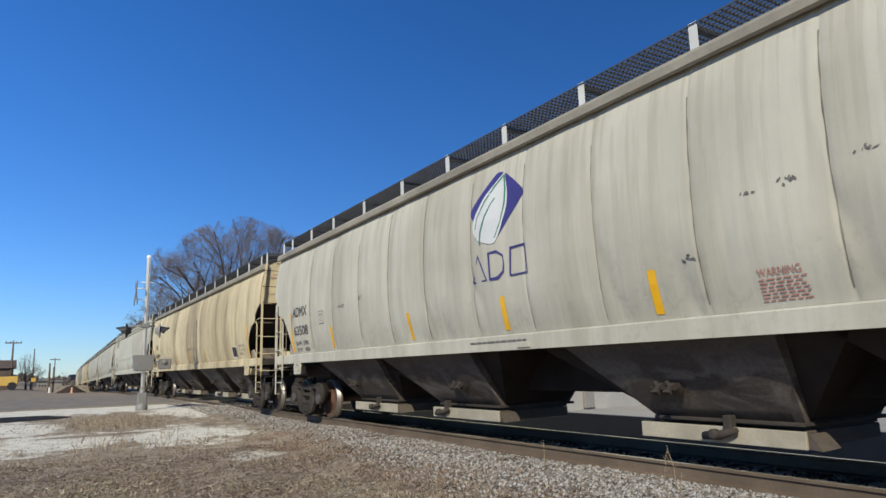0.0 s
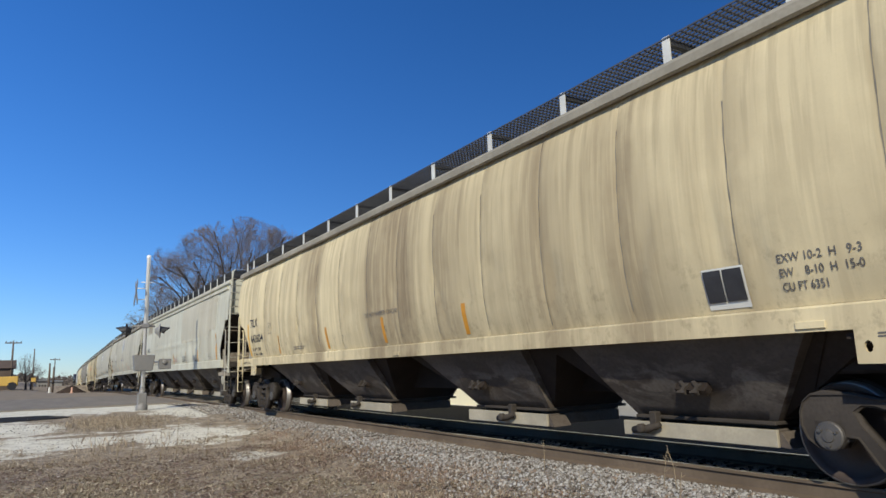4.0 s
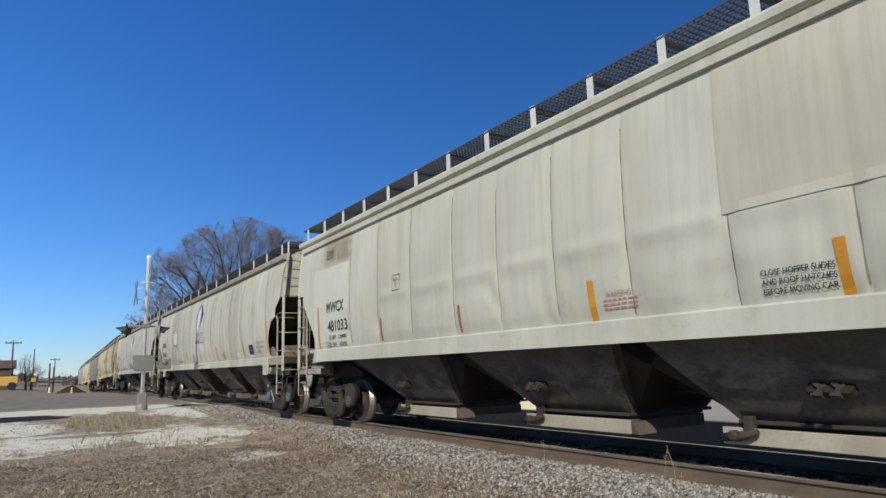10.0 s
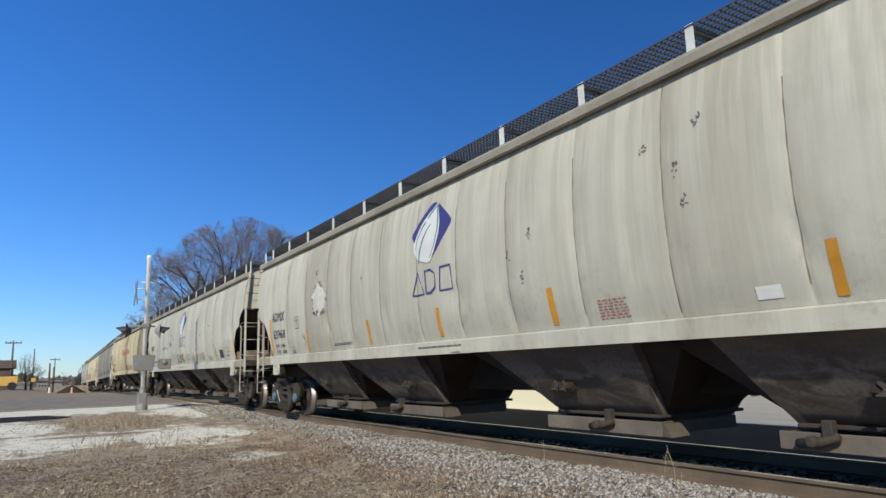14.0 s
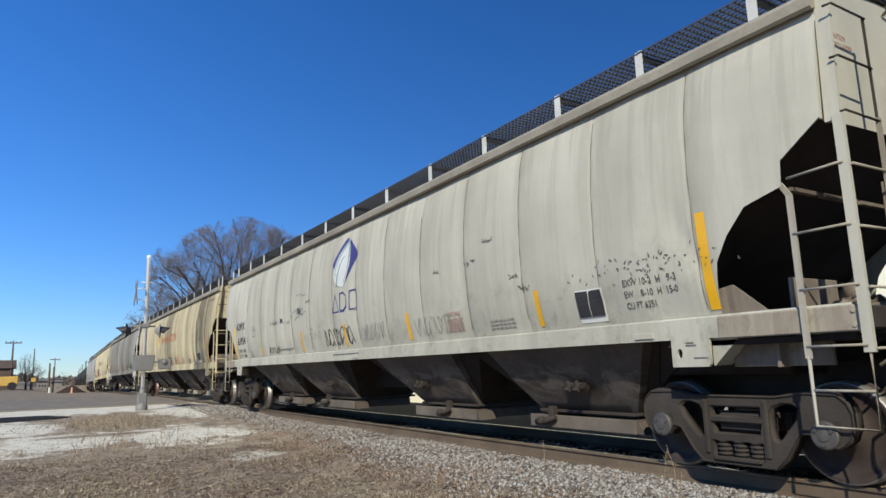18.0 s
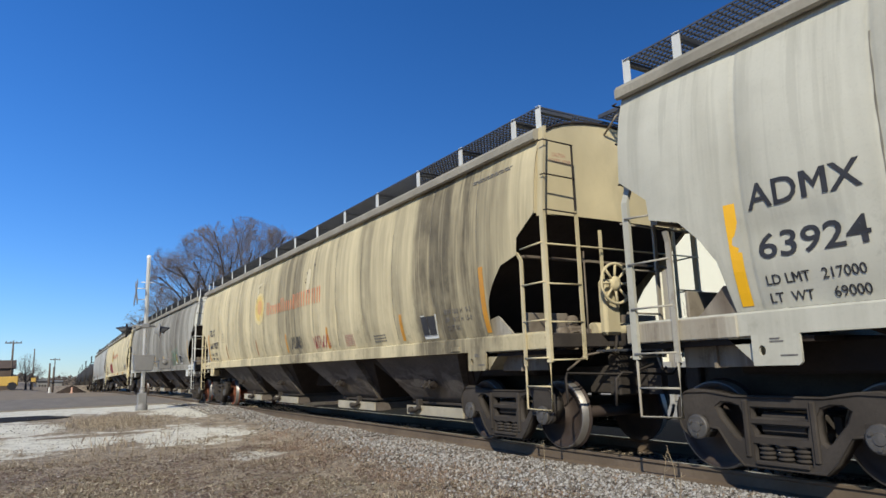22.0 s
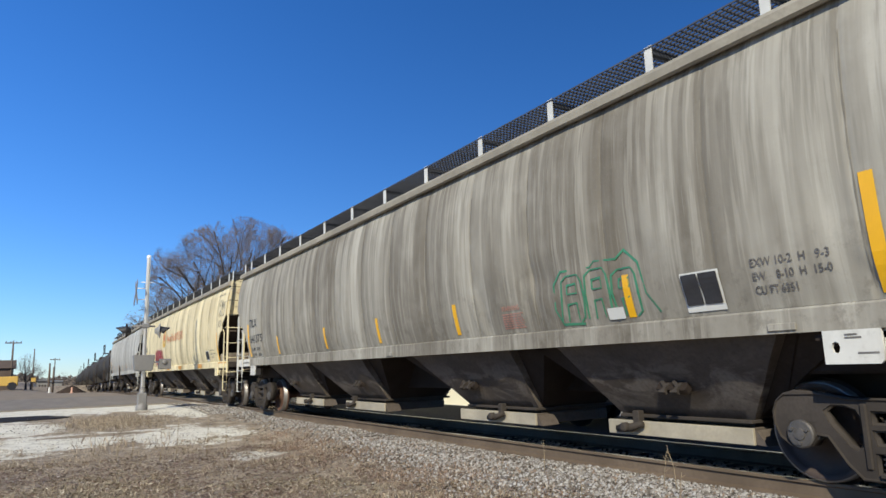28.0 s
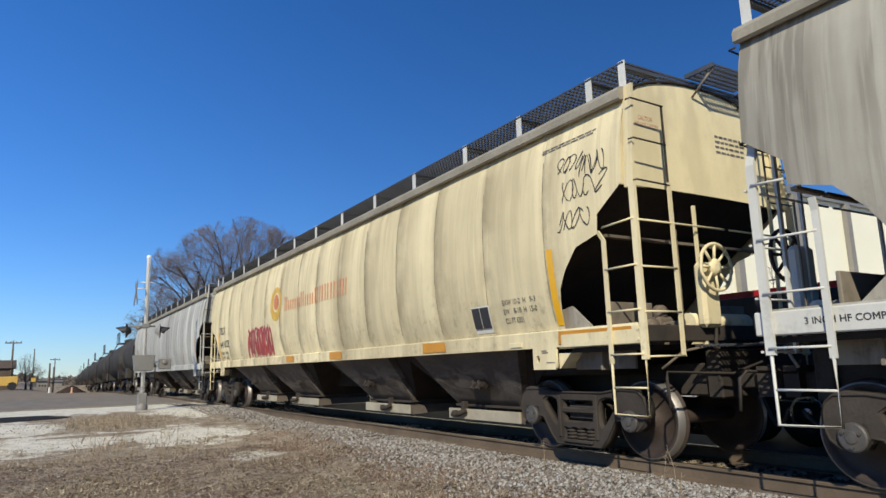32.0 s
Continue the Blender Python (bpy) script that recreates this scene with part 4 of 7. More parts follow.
    plat = build_board(-0.15, 0.85, *sorted((s * 10.26, s * 10.68)), 4.74)
    platform = tagged(part("roof_platform", plat, M_GRATE, car, "grated roof end platform"), kind="stuff")
    br = bmesh.new()
    box(br, *sorted((s * 10.26, s * 10.69)), -0.172, -0.152, 4.70, 4.755)
    part("platform_edge", br, M_GRATE, platform)
    for yy in (-0.12, 0.80):
        br = bmesh.new()
        tube(br, [(s * 10.31, yy, 4.44), (s * 10.66, yy, 4.72)], 0.015, 6)
        part("platform_brace", br, M_WORN, platform)
    tb = build_board(-0.72, 0.72, *sorted((s * (ENDX - 0.62), s * ENDX)), 4.66)
    tagged(part("transverse_board", tb, M_GRATE, car), kind="stuff")
    rim = bmesh.new()
    arc = roof_arc(style, 14)
    kk = prof(style, 4.26) / max(q[0] for q in arc)
    tube(rim, [(s * (ENDX + 0.01), q[0] * kk, q[1] + 0.012) for q in arc], 0.018, 6)
    part("roof_rim", rim, M_DARK, car)
    bin_ = bmesh.new()
    tube(bin_, [(s * 10.57, -0.62, 1.62), (s * 10.57, 0.45, 1.62)], 0.11, 14)
    if brake:
        stand = bmesh.new()
        box(stand, *sorted((s * 10.44, s * 10.58)), -0.62, -0.32, 1.5, 2.25, bevel=0.04)
        box(stand, *sorted((s * 10.42, s * 10.45)), -0.50, -0.46, 1.3, 2.95)
        hb = part("hand_brake", stand, M_WORN if NOW["dirty"] else paint, car, "hand brake housing on its stand")
        wheel = bmesh.new()
        cx, cz = s * 10.66, 2.18
        ring = [(cx, -0.47 + 0.27 * math.cos(a), cz + 0.27 * math.sin(a)) for a in [2 * math.pi * k / 24 for k in range(25)]]
        tube(wheel, ring, 0.022, 6, close=False)
        for k in range(8):
            a = 2 * math.pi * k / 8
            tube(wheel, [(cx - s * 0.02, -0.47 + 0.06 * math.cos(a), cz + 0.06 * math.sin(a)), (cx, -0.47 + 0.26 * math.cos(a), cz + 0.26 * math.sin(a))], 0.018, 5)
        lathe(wheel, [(0.10, s * 0.0), (0.10, s * 0.04), (0.04, s * 0.06)], "x", 16, (cx - s * 0.04, -0.47, cz))
        part("brake_wheel", wheel, M_TRUCK if s < 0 else paint, hb, "round spoked brake wheel")
        valve = bmesh.new()
        box(valve, *sorted((s * 9.86, s * 10.06)), -0.80, -0.52, 1.40, 1.66, bevel=0.035)
        lathe(valve, [(0.06, -0.96), (0.10, -0.93), (0.11, -0.80), (0.07, -0.78)], "y", 14, (s * 9.96, 0, 1.54))
        lathe(valve, [(0.05, 1.64), (0.09, 1.66), (0.09, 1.76), (0.05, 1.80)], "z", 12, (s * 9.96, -0.66, 0))
        part("brake_valve", valve, M_WORN, car, "grimy brake valve casting")
        chain = bmesh.new()
        tube(chain, [(s * 10.52, -0.40 + 0.02 * math.sin(k * 2.2), 1.9 - k * 0.07) for k in range(16)], 0.024, 5)
        part("brake_chain", chain, M_TRUCK, hb)
        bmesh.ops.translate(bin_, verts=bin_.verts[:], vec=(-s * 0.25, 0, -0.05))
    else:
        bmesh.ops.translate(bin_, verts=bin_.verts[:], vec=(-s * 0.72, 0, 0.02))
    part("air_reservoir", bin_, NOW["rung"], car, "brake air reservoir cylinder")


# the four bays: middle of the gate, and the ends of the side sheet at the sill about it
BAYS = {
    "curved": ((-5.45, -1.92, 1.10), (-2.00, -2.12, 1.00), (2.90, -1.75, 1.12), (6.35, -1.33, 1.70)),
    "slab": ((-5.10, -2.10, 1.35), (-1.13, -1.90, 1.30), (2.17, -1.55, 1.45), (6.10, -1.70, 1.90)),
}

# how far each bay's vibrator bracket stands from the middle of its gate
VIBRATORS = {"curved": (-0.60, 0.15, -0.45, 0.19), "slab": (-0.53, -0.53, 0.27, 0.27)}


def add_hoppers(car, dusty, style):
    for k, (x, tl, th) in enumerate(BAYS[style]):
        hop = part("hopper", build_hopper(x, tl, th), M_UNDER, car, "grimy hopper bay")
        # cross sheets drawn near-black, their shade under the sill put into the colour
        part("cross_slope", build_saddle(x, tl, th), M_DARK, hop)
        part("discharge_gate", build_gate(x), dusty, hop, "dusty discharge gate plate")
        # gate body and end take the dark hopper colour to look shaded
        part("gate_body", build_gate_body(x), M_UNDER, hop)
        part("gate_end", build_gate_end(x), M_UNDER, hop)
        part("gate_flange", build_gate_flange(x), M_TRUCK, hop)
        part("gate_capstan", build_capstan(x + (-0.35 if style == "slab" else (0.52 if k % 2 == 0 else -0.18))), M_TRUCK, hop)
        part("vibrator_bracket", build_vibrator(x + VIBRATORS[style][k]), M_DARK, hop)
        for dx in (-0.085, 0.08):
            part("bracket_arm", build_bracket_arm(x + VIBRATORS[style][k] + dx), M_TRUCK, hop, "worn bent bracket arm")


def hug(bm, style, x0, z0, lift=0.006):
    """Lay flat artwork on the near side sheet."""
    back = NOW["tail"] + 0.08 if style == "curved" and x0 < -2.2 else -0.08
    for v in bm.verts:
        x, z = x0 + v.co.x + back, z0 + v.co.y
        v.co = (x, -(prof(style, z) + lift + (NOW["offset"](x, z, False) if z > 1.57 else 0.0)), z)
    return bm


def decal(car, bm, m, style, x0, z0, name="lettering", label="", lift=0.006):
    if name not in ("paint_patch", "seam"):
        lift += 0.012 if style == "slab" and name == "lettering" else 0.002
    ob = part(name, hug(bm, style, x0, z0, lift), m, car, label)
    return tagged(ob, kind="stuff") if name in ("small_print", "sprayed_tag", "scuff") else ob


def bars(rows, width, height, seed):
    """Small print that cannot be read: rows of short bars."""
    rng = random.Random(seed)
    shapes = []
    for r in range(rows):
        v1 = height * (1 - r / rows)
        v0 = v1 - height / rows * 0.45
        u = 0.0
        while u < width * (0.97 if r % 2 == 0 else 0.9):
            du = rng.uniform(0.05, 0.14) * width + 0.02
            shapes.append([(u, v0), (min(u + du, width), v0), (min(u + du, width), v1), (u, v1)])
            u += du + 0.02
    return flat(shapes)


def rect(w, h, n=9):
    return flat([[(0, h * k / n), (w, h * k / n), (w, h * (k + 1) / n), (0, h * (k + 1) / n)] for k in range(n)])


def emblem(car, style, x0, z0, w, h):
    """Leaf emblem: indigo lozenge, white leaf, green veins; three plain letter blocks below it."""
    def at(pts, rounds=0):
        for _ in range(rounds):
            pts = [(a[0] + (b[0] - a[0]) * q, a[1] + (b[1] - a[1]) * q) for a, b in zip(pts, pts[1:] + pts[:1]) for q in (0.2, 0.8)]
        return [(u * w, v * h) for u, v in pts]
    loz = at([(0.57, 1.03), (0.98, 0.64), (1.02, 0.54), (0.50, 0.0), (0.40, 0.0), (0.0, 0.46), (0.0, 0.56), (0.30, 0.84)], 2)
    art = decal(car, flat([loz], 4), M_NAVY, style, x0, z0, "emblem", "indigo lozenge emblem with a white leaf", 0.005)
    leaf = at([(0.66, 0.97), (0.65, 0.93), (0.73, 0.66), (0.72, 0.42), (0.60, 0.14), (0.50, -0.02), (0.36, 0.0), (0.16, 0.08), (0.05, 0.24), (0.08, 0.44), (0.26, 0.68), (0.48, 0.84), (0.62, 0.93)], 2)
    part("leaf", hug(flat([leaf], 4), style, x0, z0, 0.011), M_WHITE, art)
    veins = [at([(0.645, 0.91), (0.48, 0.79), (0.29, 0.62), (0.15, 0.43), (0.11, 0.26)]), at([(0.645, 0.91), (0.685, 0.70), (0.68, 0.50), (0.61, 0.26), (0.50, 0.06)]), at([(0.20, 0.02), (0.22, 0.20), (0.30, 0.40), (0.42, 0.56), (0.50, 0.62)])]
    part("vein", hug(ribbon(veins, 0.035), style, x0, z0, 0.014), M_GREEN, art)


def letter_blocks(car, style, x0, z0, w, h):
    """The wordmark as three plain upright blocks."""
    a = w * 0.29
    shapes = ([[(0, 0), (a / 2, h), (a, 0), (0, 0)]],
              [[(0, 0), (a * 0.5, 0), (a * 0.85, h * 0.2), (a * 0.9, h * 0.5), (a * 0.85, h * 0.8), (a * 0.5, h), (0, h), (0, 0)]],
              [[(0, 0), (a * 0.1, h), (a * 0.9, h), (a, 0), (0, 0)]])
    for k, lines in enumerate(shapes):
        decal(car, ribbon(lines, 0.045), M_NAVY, style, x0 + w * 0.355 * k, z0, "wordmark_block", "", 0.008)


def covered_hopper(label, style, paint, seed, dents, mark, number, limits, stripes, stripe_mat, tall_mat, blue=False, rust=("", ""), brake=(False, False), black=None, gate=None, end_paint=None, tail=0.09, dirty=False):
    NOW["tail"], NOW["dirty"] = tail, dirty
    NOW["rung"] = M_LADDER if dirty else (end_paint or paint)
    car = tagged(new("covered_hopper_car"), label, "railcar", "cars of the freight train")
    car.empty_display_size = 1.0
    for side in (-1, 1):
        offset = sheet_offset(style, seed + side, dents if side < 0 else 0.3)
        if side < 0:
            NOW["offset"] = offset
        part("side_sheet", side_sheet(style, side, offset), paint, car)
        part("side_sill", build_sill(style, side), paint, car)
        part("top_chord", build_chord(style, side), M_CHORD if style == "curved" else paint, car)
        y = side * (prof(style, 4.26) - 0.01)
        boards = tagged(part("running_board", build_board(*sorted((y, side * 0.72)), -10.2, 10.3), M_GRATE, car, "open steel running-board grating"), kind="stuff")
        for x in POSTX[style]:
            b = bmesh.new()
            box(b, x - 0.052, x + 0.052, *sorted((y, y - side * 0.012)), 4.31, 4.675)
            part("board_post", b, M_STEELWHITE, boards)
            b = bmesh.new()
            box(b, x - 0.03, x + 0.03, *sorted((y - side * 0.02, side * 0.72)), 4.585, 4.637)
            part("board_bracket", b, M_GRATE, boards)
    rng = random.Random(seed)
    for x in SEAMS[style]:
        z0, z1 = rng.uniform(1.60, 1.75), rng.uniform(3.6, 4.12)
        line = [(0.002 * math.sin(k * 0.9 + x), z0 + (z1 - z0) * k / 30) for k in range(31)]
        if skirt(style, x) < 1.62:
            decal(car, ribbon([line], rng.uniform(0.012, 0.019)), M_SEAM, style, x + (0.08 if style == "slab" or x >= -2.2 else -NOW["tail"] - 0.08), 0.0, "seam", "", 0.002)
    part("roof", build_roof(style), paint, car)
    for s in (-1, 1):
        before = set(car.children)
        add_end(car, style, s, end_paint or paint, brake[0] if s > 0 else brake[1])
        if s < 0:
            for ob in car.children:
                if ob not in before:
                    ob.location.x += NOW["tail"]
        add_truck(car, s * TRUCKX, blue, rust[0] if s > 0 else rust[1])
    add_hoppers(car, gate or M_GATE, style)
    cs = bmesh.new()
    box(cs, -7.5, 7.5, -0.34, 0.34, 0.74, 1.34, bevel=0.02)
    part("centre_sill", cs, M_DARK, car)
    for x in (8.15, 0.5, -7.6) if style == "slab" else (8.15, 0.5):
        b = bmesh.new()
        box(b, x - 0.13, x + 0.13, -1.475, -1.455, 1.37, 1.435, bevel=0.004)
        part("roping_bracket", b, M_BOXGREY if style == "slab" else paint, car)
    # lettering on the near side
    black = black or M_BLACK
    for x in stripes:
        decal(car, rect(0.105, 0.47), stripe_mat, style, x - 0.05, 1.625, "reflector_stripe", "", 0.006)
    for x in ((9.13, -9.04) if style == "curved" else (8.72, -8.72)):
        decal(car, rect(0.115, 0.96), tall_mat, style, x - 0.06, 1.615, "reflector_stripe", "tall reflective stripe", 0.007)
    dx, tall = (-8.85, 2.472) if style == "curved" else (-8.17, 2.40)
    decal(car, glyphs(mark, (0.79 if "I" in mark else 1.01) if style == "curved" else 0.98, 0.235, 0.013), black, style, dx, tall)
    decal(car, glyphs(number, (0.195 if style == "curved" else 0.18) * len(number), 0.235, 0.013), black, style, dx + 0.03, tall - 0.46 if style == "curved" else tall - 0.42)
    decal(car, glyphs("LD LMT   " + limits[0], 0.86 if style == "curved" else 0.95, 0.09, 0.009), black, style, dx + 0.05, 1.78 if style == "curved" else 1.81)
    decal(car, glyphs("LT  WT     " + limits[1], 0.86 if style == "curved" else 0.93, 0.09, 0.009), black, style, dx + 0.05, 1.62 if style == "curved" else 1.65)
    return car


def data_panel(car, style, faded=False):
    ink = M_FADEBLACK if faded else M_BLACK
    decal(car, rect(0.45, 0.39), M_WHITE, style, 7.24, 1.61, "data_panel", "", 0.006)
    decal(car, flat([[(u0, 0.305 * k / 6), (u1, 0.305 * k / 6), (u1, 0.305 * (k + 1) / 6), (u0, 0.305 * (k + 1) / 6)] for u0, u1 in ((0.0, 0.195), (0.21, 0.415)) for k in range(6)]), ink, style, 7.258, 1.675, "data_panel", "", 0.020)
    for k, line in enumerate(("EXW 10-2  H   9-3", "EW    8-10  H  15-0", "CU FT 6351")):
        decal(car, glyphs(line, 0.72 if k < 2 else 0.40, 0.075), M_FADEBLACK, style, 8.03, 1.96 - k * 0.125)


def plate_notice(car, style, x, z):
    """Small framed clearance notice."""
    decal(car, ribbon([[(0, 0), (0.28, 0), (0.28, 0.28), (0, 0.28), (0, 0)]], 0.018), M_FADEBLACK, style, x, z, "notice_frame")
    decal(car, glyphs("PLATE", 0.17, 0.05, 0.004), M_FADEBLACK, style, x + 0.055, z + 0.17)
    decal(car, glyphs("C", 0.06, 0.09, 0.008), M_FADEBLACK, style, x + 0.11, z + 0.05)


def end_notices(car, mark, number):
    """Stencils on the leading end sheet."""
    x = ENDX + 0.004
    def put(bm, m, y0, z0):
        for v in bm.verts:
            v.co = (x, y0 + v.co.x, z0 + v.co.y)
        part("end_lettering", bm, m, car)
    put(glyphs("CAUTION", 0.24, 0.055, 0.002), M_RED, -1.15, 3.97)
    put(glyphs("NO SIDE LADDER", 0.40, 0.05, 0.002), M_RED, -1.21, 3.89)
    put(bars(4, 0.62, 0.28, 3), M_FADEBLACK, 0.26, 3.72)
    put(glyphs(mark, 0.40, 0.13, 0.002), M_BLACK, 0.90, 4.19)
    put(glyphs(number, 0.40, 0.13, 0.002), M_BLACK, 0.90, 4.01)

# ---- the train's way: straight past the camera, then a slow bend and a falling grade far off ----
def travel(t):
    """Metres that the train has run at t seconds, against its place at 13 s."""
    u = (t - 13.0) / 10.0
    return 4.58004 * (t - 13.0) - 0.00333 * (t - 13.0) ** 2 + 0.1384 * u ** 3 + 0.1351 * u ** 4 - 0.0685 * u ** 5


def eased(d, run):
    """Distance d past a bend that takes run metres to come in."""
    return 0.0 if d <= 0 else (d * d / (2 * run) if d < run else d - run / 2)


def fall(x):
    """How far the land and the track lie below the crossing at x."""
    return 0.016 * (eased(-48.0 - x, 16.0) - eased(-200.0 - x, 40.0))


def land(x, y):
    """The fall of the ground: full beside the track, none out in the yard."""
    return fall(x) * smooth(-2.0, 3.5, y)


def on_track(s):
    """A place on the track: x, y, z and heading in degrees at s metres from x = 0."""
    def side(q):
        return TRACK_Y + 0.0195 * eased(-46.0 - q, 18.0) + max(0.0, -126.0 - q) ** 2 / 5000.0
    return s, side(s), -fall(s), math.degrees(math.atan(side(s + 0.5) - side(s - 0.5)))


def car_pose(s, gap=9.0):
    fx, fy, fz, _ = on_track(s + gap)
    rx, ry, rz, _ = on_track(s - gap)
    run = math.hypot(fx - rx, fy - ry)
    return pose((fx + rx) / 2, (fy + ry) / 2, (fz + rz) / 2, 0, -math.degrees(math.atan2(fz - rz, run)), math.degrees(math.atan2(fy - ry, fx - rx)))


TRAIN = []
STRIPES = (6.5, 2.95, 0.1, -2.9, -6.38)
LATER_STRIPES = (6.5, 2.95, 0.16, -2.79, -6.27)

# car 1: indigo leaf emblem, warm grey
car = covered_hopper("warm grey covered hopper car with a leaf emblem on rails", "curved", M_A, 11, 1.0, "ADMX", "63508", ("217000", "69000"), (6.5, 2.89, 0.22, -2.8, -6.4), M_YELLOW, M_YELLOW, rust=("brown", "brown"), gate=M_GATE)
TRAIN.append((car, 62.48 - HALF))
emblem(car, "curved", -0.47, 2.88, 1.28, 1.05)
letter_blocks(car, "curved", -0.47, 2.36, 1.32, 0.38)
decal(car, glyphs("WARNING", 0.42, 0.075, 0.003), M_RED, "curved", 4.08, 1.86)
decal(car, bars(7, 0.46, 0.22, 8), M_RED, "curved", 4.08, 1.62, "small_print")
decal(car, bars(1, 1.35, 0.05, 9), M_FADEBLACK, "curved", -0.7, 1.435, "small_print", "", 0.07)
plate_notice(car, "curved", -7.04, 2.2)
for k, (x, z) in enumerate(((-5.9, 2.45), (-5.75, 2.44), (-4.9, 2.52), (-4.86, 2.55), (4.0, 2.6), (4.4, 2.63), (5.1, 2.72), (3.3, 2.1))):
    decal(car, flecks(40 + k, 0.22, 0.07, 7, 0.022), M_FADEBLACK, "curved", x, z, "scuff")

# car 2: cream, streaked
car = covered_hopper("streaked cream covered hopper car, rolling on the track", "curved", M_B, 21, 1.2, "TILX", "642604", ("216500", "69500"), LATER_STRIPES[1:], M_AMBER, M_YELLOW, brake=(False, True), tail=-0.10)
TRAIN.append((car, 40.44 - HALF))
data_panel(car, "curved")
end_notices(car, "TILX", "642604")
plate_notice(car, "curved", -7.04, 2.2)
decal(car, glyphs("DO NOT HAMMER ON CAR", 1.36, 0.085, 0.004), M_FADEBLACK, "curved", -0.58, 2.14)
decal(car, bars(2, 0.75, 0.1, 7), M_FADEBLACK, "curved", -5.1, 1.66, "small_print")
decal(car, glyphs("2 INCH TREAD COND. SHOES", 0.98, 0.06), M_BLACK, "curved", -10.05, 1.405, "lettering", "", 0.082)
for k, (x, z) in enumerate(((-3.3, 1.75), (-2.4, 1.7), (-1.9, 1.75), (0.2, 1.8), (-4.6, 1.72))):
    decal(car, flecks(60 + k, 0.10, 0.18, 5, 0.018), M_FADEBLACK, "curved", x, z, "scuff")

# car 3: slab-sided, pale grey with repainted patches
car = covered_hopper("pale grey slab-sided hopper car with repainted patches", "slab", M_C, 31, 1.2, "MWCX", "481033", ("218400", "67600"), (5.62, 3.02, 0.14), M_AMBER, M_AMBER, brake=(True, False), dirty=True)
TRAIN.append((car, 8.0))
for x in (-2.77, -5.5):
    decal(car, rect(0.07, 0.42), M_RUSTSTRIPE, "slab", x, 1.66, "reflector_stripe", "worn rusty stripe")
M_PEEL = simple("peeled_paint", (0.60, 0.585, 0.52), 0.75, 0, 0.25, 12)
M_PATCH = car_paint("repaint_beige", (0.515, 0.49, 0.40), (0.43, 0.395, 0.31), 0.25, 0.05, 12, ((5.2, 0.0), (6.2, 0.4), (6.9, 0.1), (7.5, 0.2), (7.8, 0.9), (8.1, 0.1)), "slab", 0.3)
M_PATCH2 = car_paint("repaint_white", (0.60, 0.60, 0.515), (0.5, 0.49, 0.41), 0.12, 0.05, 13, (), "slab", 0.2)


def patch(x0, x1, z0, z1, m, lift):
    n = max(2, int((x1 - x0) / 0.1))
    shapes = [[(x0 + (x1 - x0) * i / n, z0 + (z1 - z0) * j / 16), (x0 + (x1 - x0) * (i + 1) / n, z0 + (z1 - z0) * j / 16),
               (x0 + (x1 - x0) * (i + 1) / n, z0 + (z1 - z0) * (j + 1) / 16), (x0 + (x1 - x0) * i / n, z0 + (z1 - z0) * (j + 1) / 16)] for i in range(n) for j in range(16)]
    decal(car, flat(shapes), m, "slab", 0, 0, "paint_patch", "", lift)


patch(7.60, 8.6, 2.74, 4.04, M_PATCH, 0.009)
patch(4.72, 7.60, 2.58, 4.04, M_PATCH, 0.009)
patch(1.98, 4.72, 2.50, 4.04, M_PATCH, 0.009)
patch(-9.0, -6.98, 1.66, 3.43, M_PATCH2, 0.007)
decal(car, bars(4, 0.45, 0.22, 9), M_FADEBLACK, "slab", -8.3, 3.60, "small_print", "", 0.010)
decal(car, ribbon([[(0, 0), (0.26, 0), (0.26, 0.13), (0, 0.13), (0, 0)], [(0.03, 0.05), (0.23, 0.05)], [(0.03, 0.09), (0.23, 0.09)]], 0.012), M_FADEBLACK, "slab", -8.32, 1.63, "placard", "", 0.010)
for k, line in enumerate(("CLOSE HOPPER SLIDES", "AND ROOF HATCHES", "BEFORE MOVING CAR")):
    decal(car, glyphs(line, 0.66, 0.055), M_BLACK, "slab", 2.30, 1.86 - k * 0.085)
for k, line in enumerate(("CAUTION", "OPEN HATCH COVERS", "BEFORE UNLOADING")):
    decal(car, glyphs(line, 0.30 if k == 0 else 0.62, 0.05), M_BLACK, "slab", 5.12 if k == 0 else 4.95, 1.84 - k * 0.08)
decal(car, glyphs("WARNING", 0.36, 0.06, 0.003), M_RED, "slab", 0.38, 1.88)
decal(car, bars(3, 0.5, 0.15, 4), M_RED, "slab", 0.32, 1.70, "small_print")
for k, line in enumerate(("EXW 10-2  H 14-8", "EW   9-6  H 15-6", "CU FT 6300")):
    decal(car, bars(1, 0.32, 0.03, k), M_FADEBLACK, "slab", 7.45, 1.83 - k * 0.07, "small_print")
plate_notice(car, "slab", -4.95, 2.55)
decal(car, glyphs("PULL HERE", 0.36, 0.055), M_BLACK, "slab", 9.42, 1.05, "lettering", "", 0.0)
decal(car, glyphs("LIFT HERE", 0.36, 0.055), M_BLACK, "slab", -8.9, 1.06, "lettering", "", 0.0)

# car 4: light grey, leaf emblem, blue bearing caps
car = covered_hopper("light grey hopper car with a leaf emblem and blue bearing caps", "curved", M_D, 41, 0.9, "ADMX", "63968", ("216800", "69200"), LATER_STRIPES, M_AMBER, M_AMBER, blue=True, brake=(False, True), end_paint=M_D, gate=M_GATEGREY, dirty=True)
TRAIN.append((car, -3.58 - HALF))
emblem(car, "curved", -0.60, 2.88, 1.28, 1.02)
letter_blocks(car, "curved", -0.60, 2.36, 1.28, 0.38)
data_panel(car, "curved")
end_notices(car, "ADMX", "63968")
